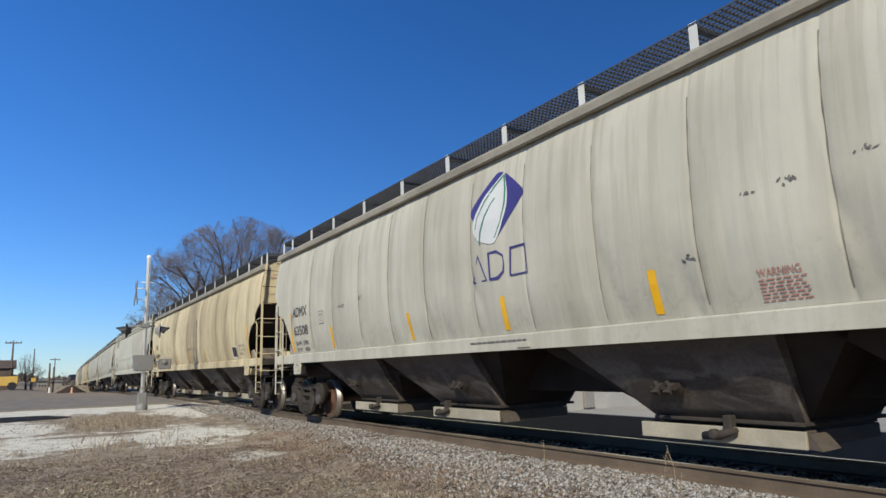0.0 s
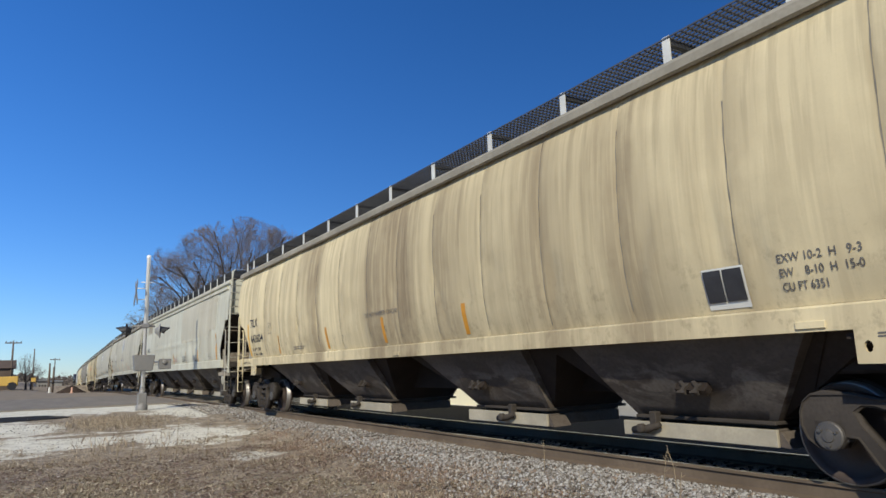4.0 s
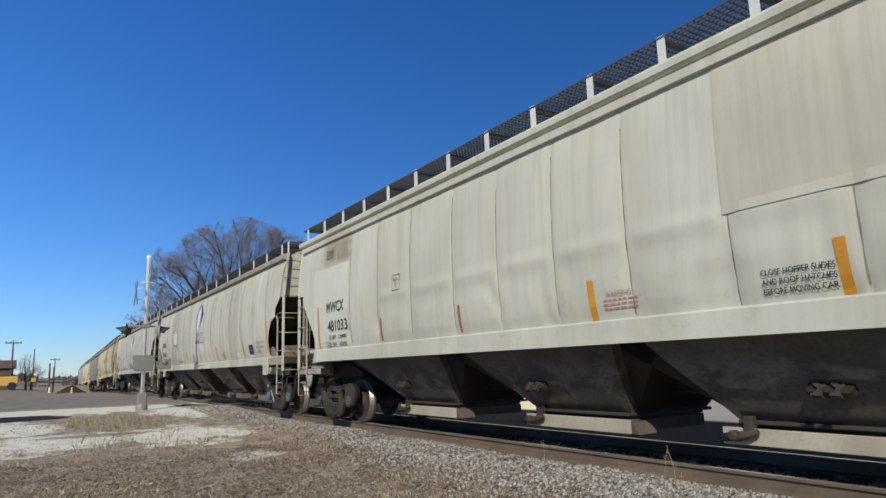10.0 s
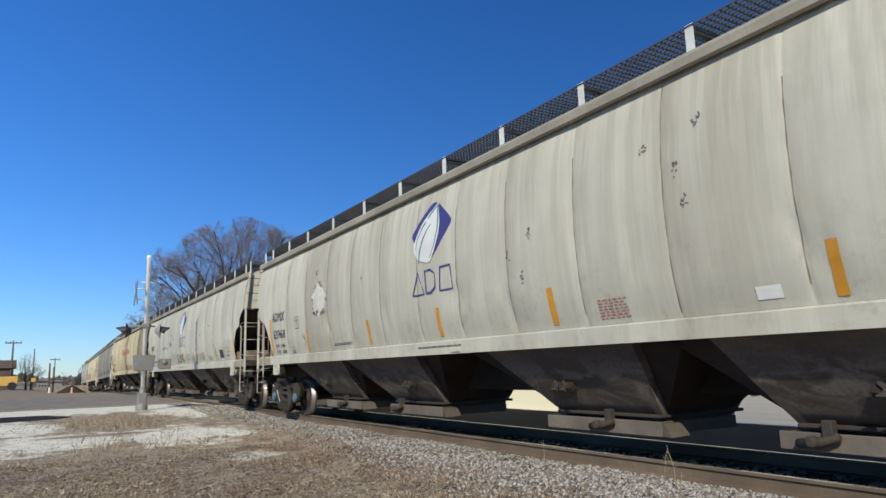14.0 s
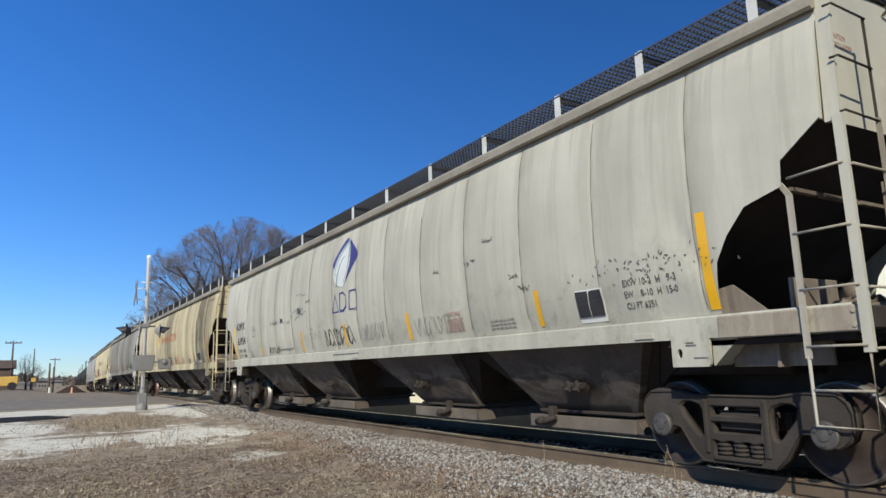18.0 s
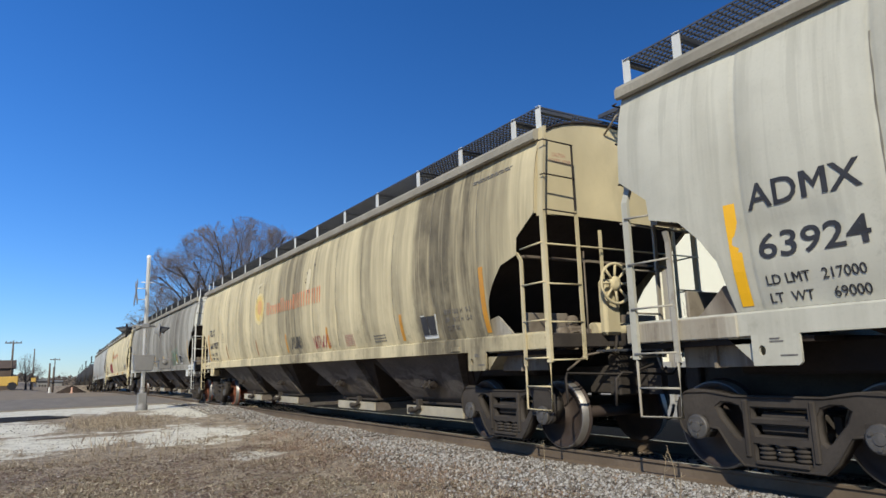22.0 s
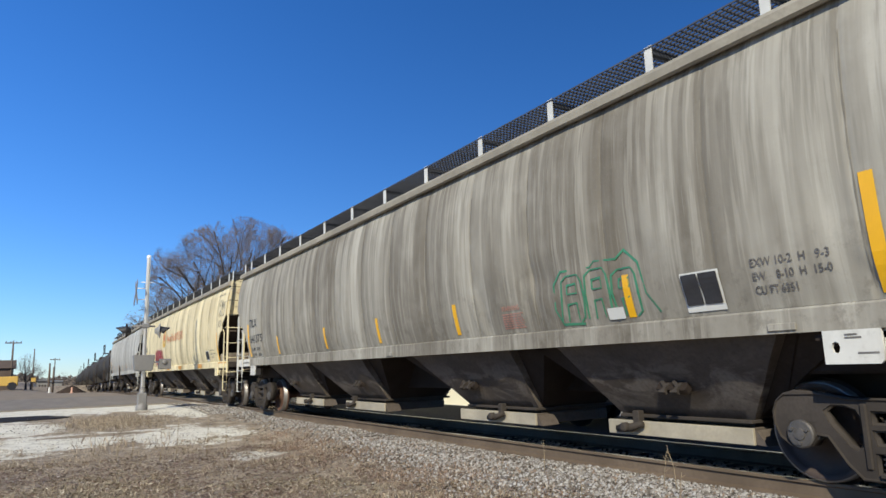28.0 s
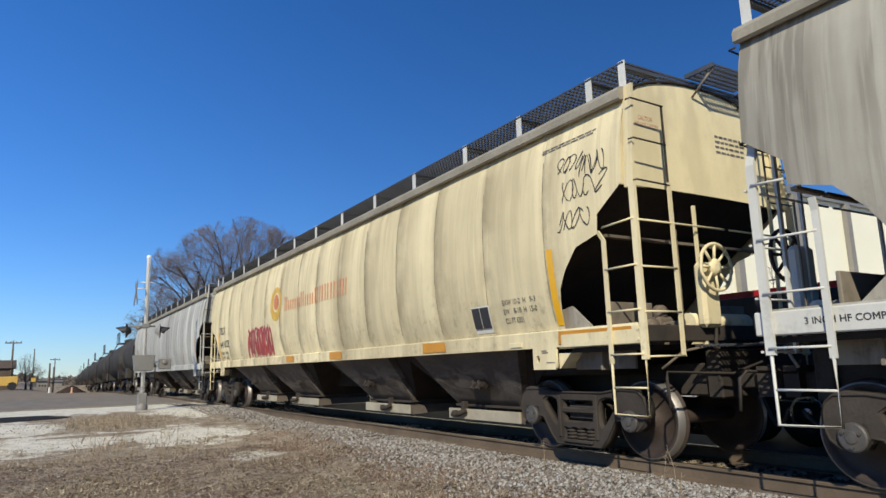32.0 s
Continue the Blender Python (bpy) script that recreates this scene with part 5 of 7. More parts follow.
decal(car, bars(7, 0.46, 0.24, 8), M_RED, "curved", 3.75, 1.62, "small_print")
decal(car, rect(0.25, 0.12), M_WHITE, "curved", 5.75, 1.66, "placard")
for k, (x, z) in enumerate(((2.1, 2.5), (2.4, 2.2), (2.6, 2.75), (4.6, 3.3), (5.0, 3.0), (5.1, 2.6), (5.3, 3.4), (-5.2, 2.9), (-5.0, 2.6), (-3.0, 2.8))):
    decal(car, flecks(80 + k, 0.10, 0.25, 8, 0.02), M_FADEBLACK, "curved", x, z, "scuff")
decal(car, bars(1, 1.35, 0.05, 9), M_FADEBLACK, "curved", -0.6, 1.435, "small_print", "", 0.07)

decal(car, ribbon([[(0, 0), (0.28, 0), (0.28, 0.14), (0, 0.14), (0, 0)], [(0.03, 0.05), (0.25, 0.05)], [(0.14, 0.02), (0.14, 0.10)]], 0.014), M_FADEBLACK, "curved", -7.49, 1.61, "placard", "", 0.012)
plate_notice(car, "curved", -7.04, 2.2)

rim = [(0.45 + (0.36 + 0.06 * math.sin(5 * a) + 0.04 * math.sin(9 * a + 1)) * math.cos(a), 0.40 + (0.36 + 0.05 * math.cos(4 * a) + 0.03 * math.sin(11 * a)) * math.sin(a)) for a in [2 * math.pi * k / 40 for k in range(40)]]
decal(car, flat([rim], 3), M_PEEL, "curved", -5.78, 2.36, "peeled_patch", "pale round patch with torn dark edges", 0.003)
for k in range(12):
    a = 0.55 + 5.3 * k / 12 + 0.2 * math.sin(k * 2.7)
    decal(car, flecks(200 + k, 0.10, 0.09, 3, 0.012 + 0.022 * abs(math.sin(k * 1.9))), M_FADEBLACK, "curved", -5.38 + 0.36 * math.cos(a), 2.71 + 0.36 * math.sin(a), "scuff", "", 0.008)
for k, (x, z) in enumerate(((-5.5, 2.42), (-5.15, 2.40), (-5.35, 3.05), (-5.6, 3.3), (-5.7, 2.4))):
    decal(car, flecks(240 + k, 0.2, 0.14, 8, 0.032), M_FADEBLACK, "curved", x, z, "scuff", "", 0.009)
decal(car, bars(2, 1.0, 0.06, 9), M_FADEBLACK, "curved", -4.66, 1.655, "small_print")
decal(car, flecks(90, 0.25, 0.5, 30, 0.02), M_FADEBLACK, "curved", -6.6, 1.65, "scuff", "", 0.012)

# car 5: grey, leaf emblem, sprayed tags
car = covered_hopper("grey covered hopper car with a leaf emblem and sprayed scrawls", "curved", M_E, 51, 1.2, "ADMX", "63924", ("217000", "69000"), LATER_STRIPES, M_YELLOW, M_YELLOW, brake=(True, False), gate=M_GATEGREY, dirty=True)
TRAIN.append((car, -25.68 - HALF))
emblem(car, "curved", -0.42, 2.90, 1.28, 1.05)
letter_blocks(car, "curved", -0.44, 2.38, 1.30, 0.38)
data_panel(car, "curved")
end_notices(car, "ADMX", "63924")
decal(car, scrawl(101, 0, 1.5, 0, 0.55, 7, 0.035), M_BLACK, "curved", -0.95, 1.58, "sprayed_tag", "black sprayed scrawl")
decal(car, scrawl(102, 0, 0.95, 0, 0.45, 8, 0.014), M_FAINT, "curved", 1.05, 1.64, "sprayed_tag")
decal(car, scrawl(103, 0, 1.45, 0, 0.45, 9, 0.014), M_FAINT, "curved", 3.2, 1.60, "sprayed_tag")
decal(car, scrawl(104, 0, 0.95, 0, 0.25, 6, 0.03), M_FADEBLACK, "curved", -5.55, 1.60, "sprayed_tag")
decal(car, glyphs("WARNING", 0.40, 0.07, 0.003), M_RED, "curved", 4.25, 1.92)
decal(car, bars(7, 0.46, 0.22, 8), M_RED, "curved", 4.25, 1.66, "small_print")
decal(car, bars(3, 0.6, 0.16, 6), M_FAINT, "curved", 5.4, 1.62, "small_print")
decal(car, bars(1, 1.35, 0.05, 9), M_FADEBLACK, "curved", -0.6, 1.435, "small_print", "", 0.07)
for x0, z0, x1, z1 in ((-2.75, 3.02, -2.10, 2.95), (-3.0, 2.62, -2.3, 2.62), (-2.9, 2.42, -2.1, 2.55), (-2.1, 2.78, -1.8, 2.8)):
    decal(car, ribbon([[(x0 + (x1 - x0) * q / 9, z0 + (z1 - z0) * q / 9 + 0.03 * math.sin(q * 2.1 + x0)) for q in range(10)]], 0.014), M_BLACK, "curved", 0, 0, "scuff")
decal(car, flecks(133, 0.5, 0.22, 26, 0.035), M_BLACK, "curved", -3.0, 2.48, "scuff")
decal(car, flecks(134, 1.3, 0.5, 60, 0.018), M_FADEBLACK, "curved", -2.6, 1.75, "scuff")
decal(car, flecks(135, 2.2, 0.4, 70, 0.02), M_FADEBLACK, "curved", 7.4, 1.95, "scuff")
decal(car, flecks(131, 1.2, 0.10, 22, 0.03), M_BLACK, "curved", -5.4, 2.40, "scuff")
decal(car, flecks(132, 0.3, 0.14, 16, 0.035), M_BLACK, "curved", -4.35, 2.40, "scuff")
decal(car, bars(2, 1.0, 0.06, 9), M_FADEBLACK, "curved", -4.55, 1.675, "small_print")
plate_notice(car, "curved", -7.04, 2.2)
decal(car, ribbon([[(0, 0), (0.26, 0), (0.26, 0.14), (0, 0.14), (0, 0)], [(0.03, 0.05), (0.23, 0.05)]], 0.014), M_FADEBLACK, "curved", -7.4, 1.62, "placard", "", 0.012)
for k, (x, z) in enumerate(((3.9, 2.62), (4.9, 2.65), (5.4, 2.9), (5.9, 2.3), (-3.6, 2.5), (-3.9, 2.35), (-3.0, 2.6), (6.1, 2.1))):
    decal(car, flecks(120 + k, 0.35, 0.08, 9, 0.024), M_FADEBLACK, "curved", x, z, "scuff")


M_SUNWORN = simple("bleached_yellow_rim", (0.70, 0.575, 0.285), 0.7, 0, 0.3, 6)
M_SUNFADE = simple("bleached_yellow", (0.70, 0.52, 0.17), 0.7, 0, 0.3, 6)
M_SUNCORE = simple("bleached_orange", (0.66, 0.37, 0.15), 0.7, 0, 0.3, 6)


def sun_mark(car, worn=False):
    """Faded ring with an orange core, and a row of plain orange strokes in place of the wordmark."""
    def oval(rx, rz, cx=0.0, cz=0.0, n=28):
        return [(cx + rx * math.cos(a), cz + rz * math.sin(a)) for a in [2 * math.pi * k / n for k in range(n + 1)]]
    outer, inner = oval(0.45, 0.46), oval(0.27, 0.27, 0.03, 0.04)
    ring = flat([[outer[k], outer[k + 1], inner[k + 1], inner[k]] for k in range(28)])
    disc = decal(car, ring, M_SUNWORN if worn else M_SUNYEL, "curved", -2.2, 2.96, "emblem_disc", "faded yellow ring with an orange core", 0.008)
    part("disc_core", hug(flat([oval(0.19, 0.21)[:-1]], 2), "curved", -2.16, 3.0, 0.011), M_SUNCORE if worn else M_ORANGE, disc)
    if worn:
        # the yellow has bleached from the rim inwards
        rim = oval(0.36, 0.37, 0.02, 0.02)
        part("disc_inner_ring", hug(flat([[rim[k], rim[k + 1], inner[k + 1], inner[k]] for k in range(28)]), "curved", -2.2, 2.96, 0.010), M_SUNFADE, disc)
        part("disc_middle", hug(flat([inner[:-1]], 2), "curved", -2.2, 2.96, 0.007), M_SUNFADE, disc)
    u = -1.46
    for k in range(13):
        tall = k in (0, 4) or k > 6
        h, w = (0.37, 0.25) if tall else (0.26, 0.24)
        lines = [[(0.04, 0.0), (0.04, h)], [(w * 0.80, 0.0), (w * 0.80, h)]]
        decal(car, ribbon(lines, 0.055), M_ORANGE, "curved", u, 2.70, "wordmark_bar", "", 0.008)
        u += w + (0.09 if k > 6 else 0.07)


# car 6: cream, heavy soot streaks, disc mark
car = covered_hopper("soot-streaked cream hopper car with a faded disc mark", "curved", M_F, 61, 1.0, "TILX", "641987", ("217000", "69000"), STRIPES[:3], M_AMBER, M_AMBER, rust=("", "red"), brake=(True, False))
TRAIN.append((car, -47.75 - HALF))
sun_mark(car, True)
data_panel(car, "curved")
end_notices(car, "TILX", "641987")
plate_notice(car, "curved", -7.04, 2.2)
M_BARE = car_paint("peeled_sticker", (0.70, 0.62, 0.42), (0.44, 0.39, 0.28), 0.3, 0.1, 19)
decal(car, flat([[(0.0, 0.10), (0.10, 0.0), (0.11, 0.25), (0.24, 0.30), (0.25, 0.60), (0.14, 0.66), (0.02, 0.58)]], 3), M_BARE, "curved", 1.72, 2.93, "peeled_patch", "pale bare patch where a sticker peeled off", 0.003)
decal(car, flat([[(0.0, 0.0), (0.06, 0.02), (0.08, 0.60), (0.36, 0.66), (0.36, 0.72), (0.0, 0.66)]], 2), M_BARE, "curved", -2.72, 3.02, "peeled_patch", "", 0.002)
for k, (x, z, w, h) in enumerate(((1.68, 3.40, 0.10, 0.16), (1.66, 3.20, 0.06, 0.22), (2.18, 3.55, 0.06, 0.12), (1.84, 2.92, 0.05, 0.16), (-2.72, 3.56, 0.34, 0.10), (-2.74, 3.10, 0.05, 0.34))):
    decal(car, flecks(170 + k, w, h, 9, 0.022), M_BLACK, "curved", x, z, "scuff", "", 0.008)
for k, (x, z) in enumerate(((5.9, 2.9), (6.0, 2.7), (6.4, 2.75), (3.3, 2.4), (4.1, 2.6))):
    decal(car, flecks(180 + k, 0.12, 0.3, 9, 0.014), M_BARE, "curved", x, z, "scuff", "", 0.004)
for x in (-2.9, -6.5):
    decal(car, rect(0.07, 0.45), M_RUSTSTRIPE, "curved", x, 1.63, "reflector_stripe", "worn rusty stripe")
decal(car, scrawl(131, 0, 0.78, 0, 0.45, 7, 0.026), M_BLACK, "curved", 0.45, 1.62, "sprayed_tag", "black sprayed scrawl")
decal(car, scrawl(132, 0, 1.0, 0, 0.42, 7, 0.022), M_TAGRED, "curved", 2.05, 1.58, "sprayed_tag", "red sprayed scrawl")
decal(car, bars(7, 0.46, 0.24, 8), M_RED, "curved", 3.9, 1.62, "small_print")
decal(car, bars(3, 0.5, 0.16, 6), M_FADEBLACK, "curved", 5.3, 1.62, "small_print")
decal(car, bars(2, 1.0, 0.07, 6), M_FADEBLACK, "curved", 8.9, 3.86, "small_print")
decal(car, glyphs("2 INCH TREAD COND. SHOES", 0.98, 0.06), M_BLACK, "curved", -10.05, 1.405, "lettering", "", 0.082)

# car 7: dull grey, green outlined tag, rusty wheels
car = covered_hopper("weather-streaked dull grey hopper car with a green outlined scrawl", "curved", M_G, 71, 1.1, "TILX", "641375", ("217000", "69000"), LATER_STRIPES, M_YELLOW, M_YELLOW, rust=("red", "brown"), brake=(False, True), end_paint=M_END)
TRAIN.append((car, -69.86 - HALF))
data_panel(car, "curved")
end_notices(car, "TILX", "641375")
decal(car, bubble_tag(1.55, 0.62), M_TAGGREEN, "curved", 5.28, 1.62, "sprayed_tag", "green sprayed outline scrawl")
decal(car, rect(0.25, 0.13), M_WHITE, "curved", 6.15, 1.62, "placard", "", 0.012)
decal(car, glyphs("WARNING", 0.40, 0.07, 0.003), M_RED, "curved", 4.15, 1.88)
decal(car, bars(7, 0.46, 0.22, 8), M_RED, "curved", 4.15, 1.62, "small_print")
plate_notice(car, "curved", -7.04, 2.2)
decal(car, glyphs("3 INCH HF COMP SHOES", 0.92, 0.06), M_BLACK, "curved", 9.2, 1.41, "lettering", "", 0.082)
decal(car, glyphs("3 INCH HF COMP SHOES", 0.92, 0.06), M_BLACK, "curved", -10.05, 1.41, "lettering", "", 0.082)
tag = scrawl(143, 0, 1.1, 0, 0.55, 7, 0.03)
for v in tag.verts:
    v.co = (ENDX + 0.006, -0.75 + v.co.x, 3.22 + v.co.y)
part("sprayed_tag", tag, M_TAGGREEN, car, "green scrawl on the white end")

# car 8: cream, disc mark, black and red tags
car = covered_hopper("cream hopper car with a disc mark and sprayed scrawls", "curved", M_H, 81, 0.9, "TILX", "641022", ("217000", "69000"), (), M_AMBER, M_YELLOW, brake=(True, False))
TRAIN.append((car, -91.93 - HALF))
sun_mark(car)
data_panel(car, "curved")
end_notices(car, "TILX", "641022")
for k, (x, z, w, h) in enumerate(((9.35, 3.45, 0.45, 0.3), (9.45, 3.05, 0.75, 0.4), (9.75, 3.3, 0.4, 0.4), (9.3, 2.7, 0.6, 0.35))):
    decal(car, scrawl(150 + k, 0, w, 0, h, 4, 0.016), M_BLACK, "curved", x, z, "sprayed_tag", "thin black scrawl")
decal(car, scrawl(161, 0, 2.5, 0, 1.15, 9, 0.10), M_TAGRED, "curved", -5.4, 1.42, "sprayed_tag", "broad red scrawl")
decal(car, scrawl(162, 0, 2.4, 0.1, 1.2, 11, 0.08), M_TAGRED, "curved", -5.35, 1.42, "sprayed_tag", "", 0.010)
for x, w in ((9.1, 1.25), (5.65, 0.75), (1.45, 0.7), (-1.55, 0.6)):
    decal(car, flat([[(0, 0), (w, 0), (w - 0.03, 0.15), (0.02, 0.16)]]), M_AMBER, "curved", x, 1.38, "paint_patch", "", 0.078)
decal(car, bars(2, 1.0, 0.07, 6), M_FADEBLACK, "curved", 9.0, 3.86, "small_print")

# car 9: chalky white
car = covered_hopper("chalky white covered hopper car with dark streaks", "curved", M_I, 91, 0.8, "TILX", "640511", ("217000", "69000"), LATER_STRIPES, M_AMBER, M_AMBER)
TRAIN.append((car, -114.0 - HALF))


def tank_car():
    """Black tank car: barrel with domed heads, saddles, catwalk and railing."""
    car = tagged(new("tank_car"), "black tank car with a top railing, rolling on the track", "railcar", "cars of the freight train")
    bm = bmesh.new()
    r, L = 1.50, 7.9
    pr = [(0.3, -L - 0.62), (0.8, -L - 0.55), (1.2, -L - 0.35), (1.42, -L - 0.1), (r, -L + 0.2)] + [(r, x) for x in (-4, 0, 4)] + [(r, L - 0.2), (1.42, L + 0.1), (1.2, L + 0.35), (0.8, L + 0.55), (0.3, L + 0.62)]
    lathe(bm, pr, "x", 32, (0, 0, 2.65))
    part("barrel", bm, M_TANK, car)
    for x in (-6.4, 6.4):
        b = bmesh.new()
        box(b, x - 0.6, x + 0.6, -1.35, 1.35, 1.0, 1.75, bevel=0.05)
        part("saddle", b, M_TANK, car)
        add_truck(car, x)
        b = bmesh.new()
        s = 1 if x > 0 else -1
        box(b, *sorted((s * 5.6, s * 8.9)), -0.3, 0.3, 0.75, 1.1)
        box(b, *sorted((s * 8.55, s * 8.7)), -1.45, 1.45, 1.0, 1.25)
        part("draft_sill", b, M_DARK, car)
        for t in (-1, 1):
            b = bmesh.new()
            for q in (8.2, 8.65):
                tube(b, [(s * q, t * 1.45, 0.5), (s * q, t * 1.45, 2.1)], 0.03, 5)
            for z in (0.5, 0.9, 1.3, 1.7, 2.1):
                tube(b, [(s * 8.2, t * 1.45, z), (s * 8.65, t * 1.45, z)], 0.02, 5)
            part("ladder", b, M_DARK, car)
    b = bmesh.new()
    lathe(b, [(0.5, 0), (0.5, 0.4), (0.3, 0.5)], "z", 20, (0, 0, 4.1))
    part("manway_dome", b, M_TANK, car)
    b = build_board(-1.0, 1.0, -1.3, 1.3, 4.2)
    part("top_platform", b, M_GRATE, car)
    for t in (-1, 1):
        b = bmesh.new()
        tube(b, [(-1.3, t, 4.2), (-1.3, t, 5.1), (1.3, t, 5.1), (1.3, t, 4.2)], 0.035, 6)
        tube(b, [(-1.3, t, 4.65), (1.3, t, 4.65)], 0.03, 6)
        tube(b, [(0, t, 4.2), (0, t, 5.1)], 0.03, 6)
        part("top_railing", b, M_DARK, car)
        b = bmesh.new()
        for q in (-0.25, 0.25):
            tube(b, [(q, t * 1.62, 0.8), (q, t * 1.62, 3.0), (q, t * 1.0, 4.2)], 0.025, 5)
        for k in range(9):
            tube(b, [(-0.25, t * 1.62, 0.9 + k * 0.26), (0.25, t * 1.62, 0.9 + k * 0.26)], 0.018, 5)
        part("side_ladder", b, M_DARK, car)
    return car


first_tank = tank_car()
for k in range(8):
    c = first_tank if k == 0 else copy_thing(first_tank, pose(0, 0, 0))
    if k:
        for tr in c.children:
            pair = [w for w in tr.children if w.name.startswith("wheelset")]
            WHEELSETS.extend(zip(pair, (-0.889, 0.889)))
    TRAIN.append((c, -125.35 - 9.2 - 18.4 * k))

# ---- ground ----
def ground_z(x, y):
    """Field below the track, ballast shoulder, rise to the road crossing."""
    low = -0.44 + 0.40 * smooth(11.0, 27.0, -x)
    if x < -120 or y < -40 or x > 60 or y > 60:
        return (-0.30 if y > 9 else -0.05) - land(x, y) - (0.15 if x < -120 else 0.0)
    bank = smooth(4.3, 5.9, y) * (1 - smooth(8.4, 9.6, y))
    top = -0.19
    z = low * (1 - bank) + max(top, low) * bank if low < top else low
    if y > 8.4:
        z = -0.30
    if -120 < x < -26:
        z = (-0.06 if not 5.6 < y < 8.6 else -0.10) - land(x, y) - (0.25 if x < -46 and y > 5.0 else 0.0)
    z += 0.025 * noise.noise((x * 0.45, y * 0.45, 3.0)) + 0.010 * noise.noise((x * 2.1, y * 2.1, 5.0))
    return z


def strip(lo, hi, step):
    return [lo + step * k for k in range(int(round((hi - lo) / step)))]


def grid_mesh(name, xs, ys, zf, m):
    verts = [(x, y, zf(x, y)) for y in ys for x in xs]
    n = len(xs)
    faces = [(j * n + i, j * n + i + 1, (j + 1) * n + i + 1, (j + 1) * n + i) for j in range(len(ys) - 1) for i in range(n - 1)]
    me = bpy.data.meshes.new(name)
    me.from_pydata(verts, [], faces)
    me.materials.append(m)
    me.polygons.foreach_set("use_smooth", [True] * len(faces))
    return me


def ground_mat():
    m, nt, b = base_mat("field_ground", 0.95)
    tc = nt.nodes.new("ShaderNodeTexCoord")

    def blot(cx, cy, rx, ry, turn=0.0):
        """A soft-edged patch with a ragged outline."""
        mp = nt.nodes.new("ShaderNodeMapping")
        mp.vector_type = "TEXTURE"
        mp.inputs["Location"].default_value = (cx, cy, 0)
        mp.inputs["Rotation"].default_value = (0, 0, radians(turn))
        mp.inputs["Scale"].default_value = (rx, ry, 1000)
        nt.links.new(tc.outputs["Object"], mp.inputs["Vector"])
        ln = nt.nodes.new("ShaderNodeVectorMath")
        ln.operation = "LENGTH"
        nt.links.new(mp.outputs[0], ln.inputs[0])
        return ln.outputs["Value"]

    def lowest(a, c):
        k = nt.nodes.new("ShaderNodeMath")
        k.operation = "MINIMUM"
        nt.links.new(a, k.inputs[0])
        nt.links.new(c, k.inputs[1])
        return k.outputs[0]

    def highest(a, c):
        k = nt.nodes.new("ShaderNodeMath")
        k.operation = "MAXIMUM"
        nt.links.new(a, k.inputs[0])
        nt.links.new(c, k.inputs[1])
        return k.outputs[0]

    def plus(a, scale, add):
        k = nt.nodes.new("ShaderNodeMath")
        k.operation = "MULTIPLY_ADD"
        nt.links.new(a, k.inputs[0])
        k.inputs[1].default_value, k.inputs[2].default_value = scale, add
        return k.outputs[0]

    d = functools.reduce(lowest, (blot(-28.6, 2.0, 3.8, 9.0), blot(-17.7, 0.2, 2.0, 2.3), blot(-17.4, 3.2, 2.3, 1.7), blot(-24.4, 4.5, 3.0, 1.4), blot(-21.0, -0.8, 2.6, 1.9), blot(-13.2, 3.65, 0.75, 0.6), blot(-19.0, -7.0, 4.0, 6.0)))
    tuft = lowest(lowest(blot(-21.6, 1.9, 2.2, 1.35), blot(-21.2, 3.9, 0.55, 1.0)), blot(-18.6, 1.4, 0.35, 1.4))
    d = highest(d, plus(tuft, -1.3, 2.1))
    rag = noise_tex(nt, 0.9, detail=9, rough=0.75)
    tot = nt.nodes.new("ShaderNodeMath")
    nt.links.new(d, tot.inputs[0])
    nt.links.new(plus(rag, 2.6, -1.25), tot.inputs[1])
    white = ramp(nt, tot.outputs[0], [(0.80, 1.0), (1.10, 0.0)])
    fine = noise_tex(nt, 26.0, detail=8, rough=0.75)
    mid = noise_tex(nt, 3.2, detail=7, rough=0.7)
    big = noise_tex(nt, 0.55, detail=5)
    soil = ramp(nt, mid, [(0.36, (0.13, 0.10, 0.076)), (0.50, (0.28, 0.228, 0.175)), (0.64, (0.45, 0.385, 0.305))])
    green = ramp(nt, lowest(blot(-9.4, 3.2, 1.6, 1.0, 20), lowest(blot(-7.6, 1.6, 1.0, 1.2), blot(-10.8, 0.9, 1.5, 0.5))), [(0.35, 0.7), (1.15, 0.0)])
    soil = mix(nt, green, soil, (0.125, 0.125, 0.055))
    soil = mix(nt, ramp(nt, big, [(0.50, 0.0), (0.62, 0.7)]), soil, (0.33, 0.265, 0.195))
    soil = mix(nt, ramp(nt, fine, [(0.42, 0.0), (0.72, 0.7)]), soil, (0.42, 0.36, 0.25))
    soil = mix(nt, ramp(nt, fine, [(0.30, 0.8), (0.46, 0.0)]), soil, (0.07, 0.05, 0.037))
    lime = ramp(nt, mid, [(0.30, (0.48, 0.445, 0.36)), (0.55, (0.74, 0.715, 0.62))])
    lime = mix(nt, ramp(nt, fine, [(0.55, 0.0), (0.80, 0.5)]), lime, (0.30, 0.27, 0.22))
    nt.links.new(mix(nt, white, soil, lime), b.inputs["Base Color"])
    bump(nt, b, fine, 0.8, 0.03)
    return m


M_GROUND = ground_mat()
gx = [-3000, -1500, -800, -400, -220] + strip(-160, -40, 4) + strip(-40, 6, 0.25) + [6, 10, 20, 40, 90, 300, 1000, 3000]
gy = [-3000, -1200, -400, -120, -60, -30, -14] + strip(-8, 9.6, 0.22) + [9.6, 12, 20, 30, 45, 70, 120, 300, 1000, 3000]
tagged(new("ground", grid_mesh("ground", gx, gy, ground_z, M_GROUND)), "dry winter field soil with pale crushed-stone patches", "ground", "", "structure")


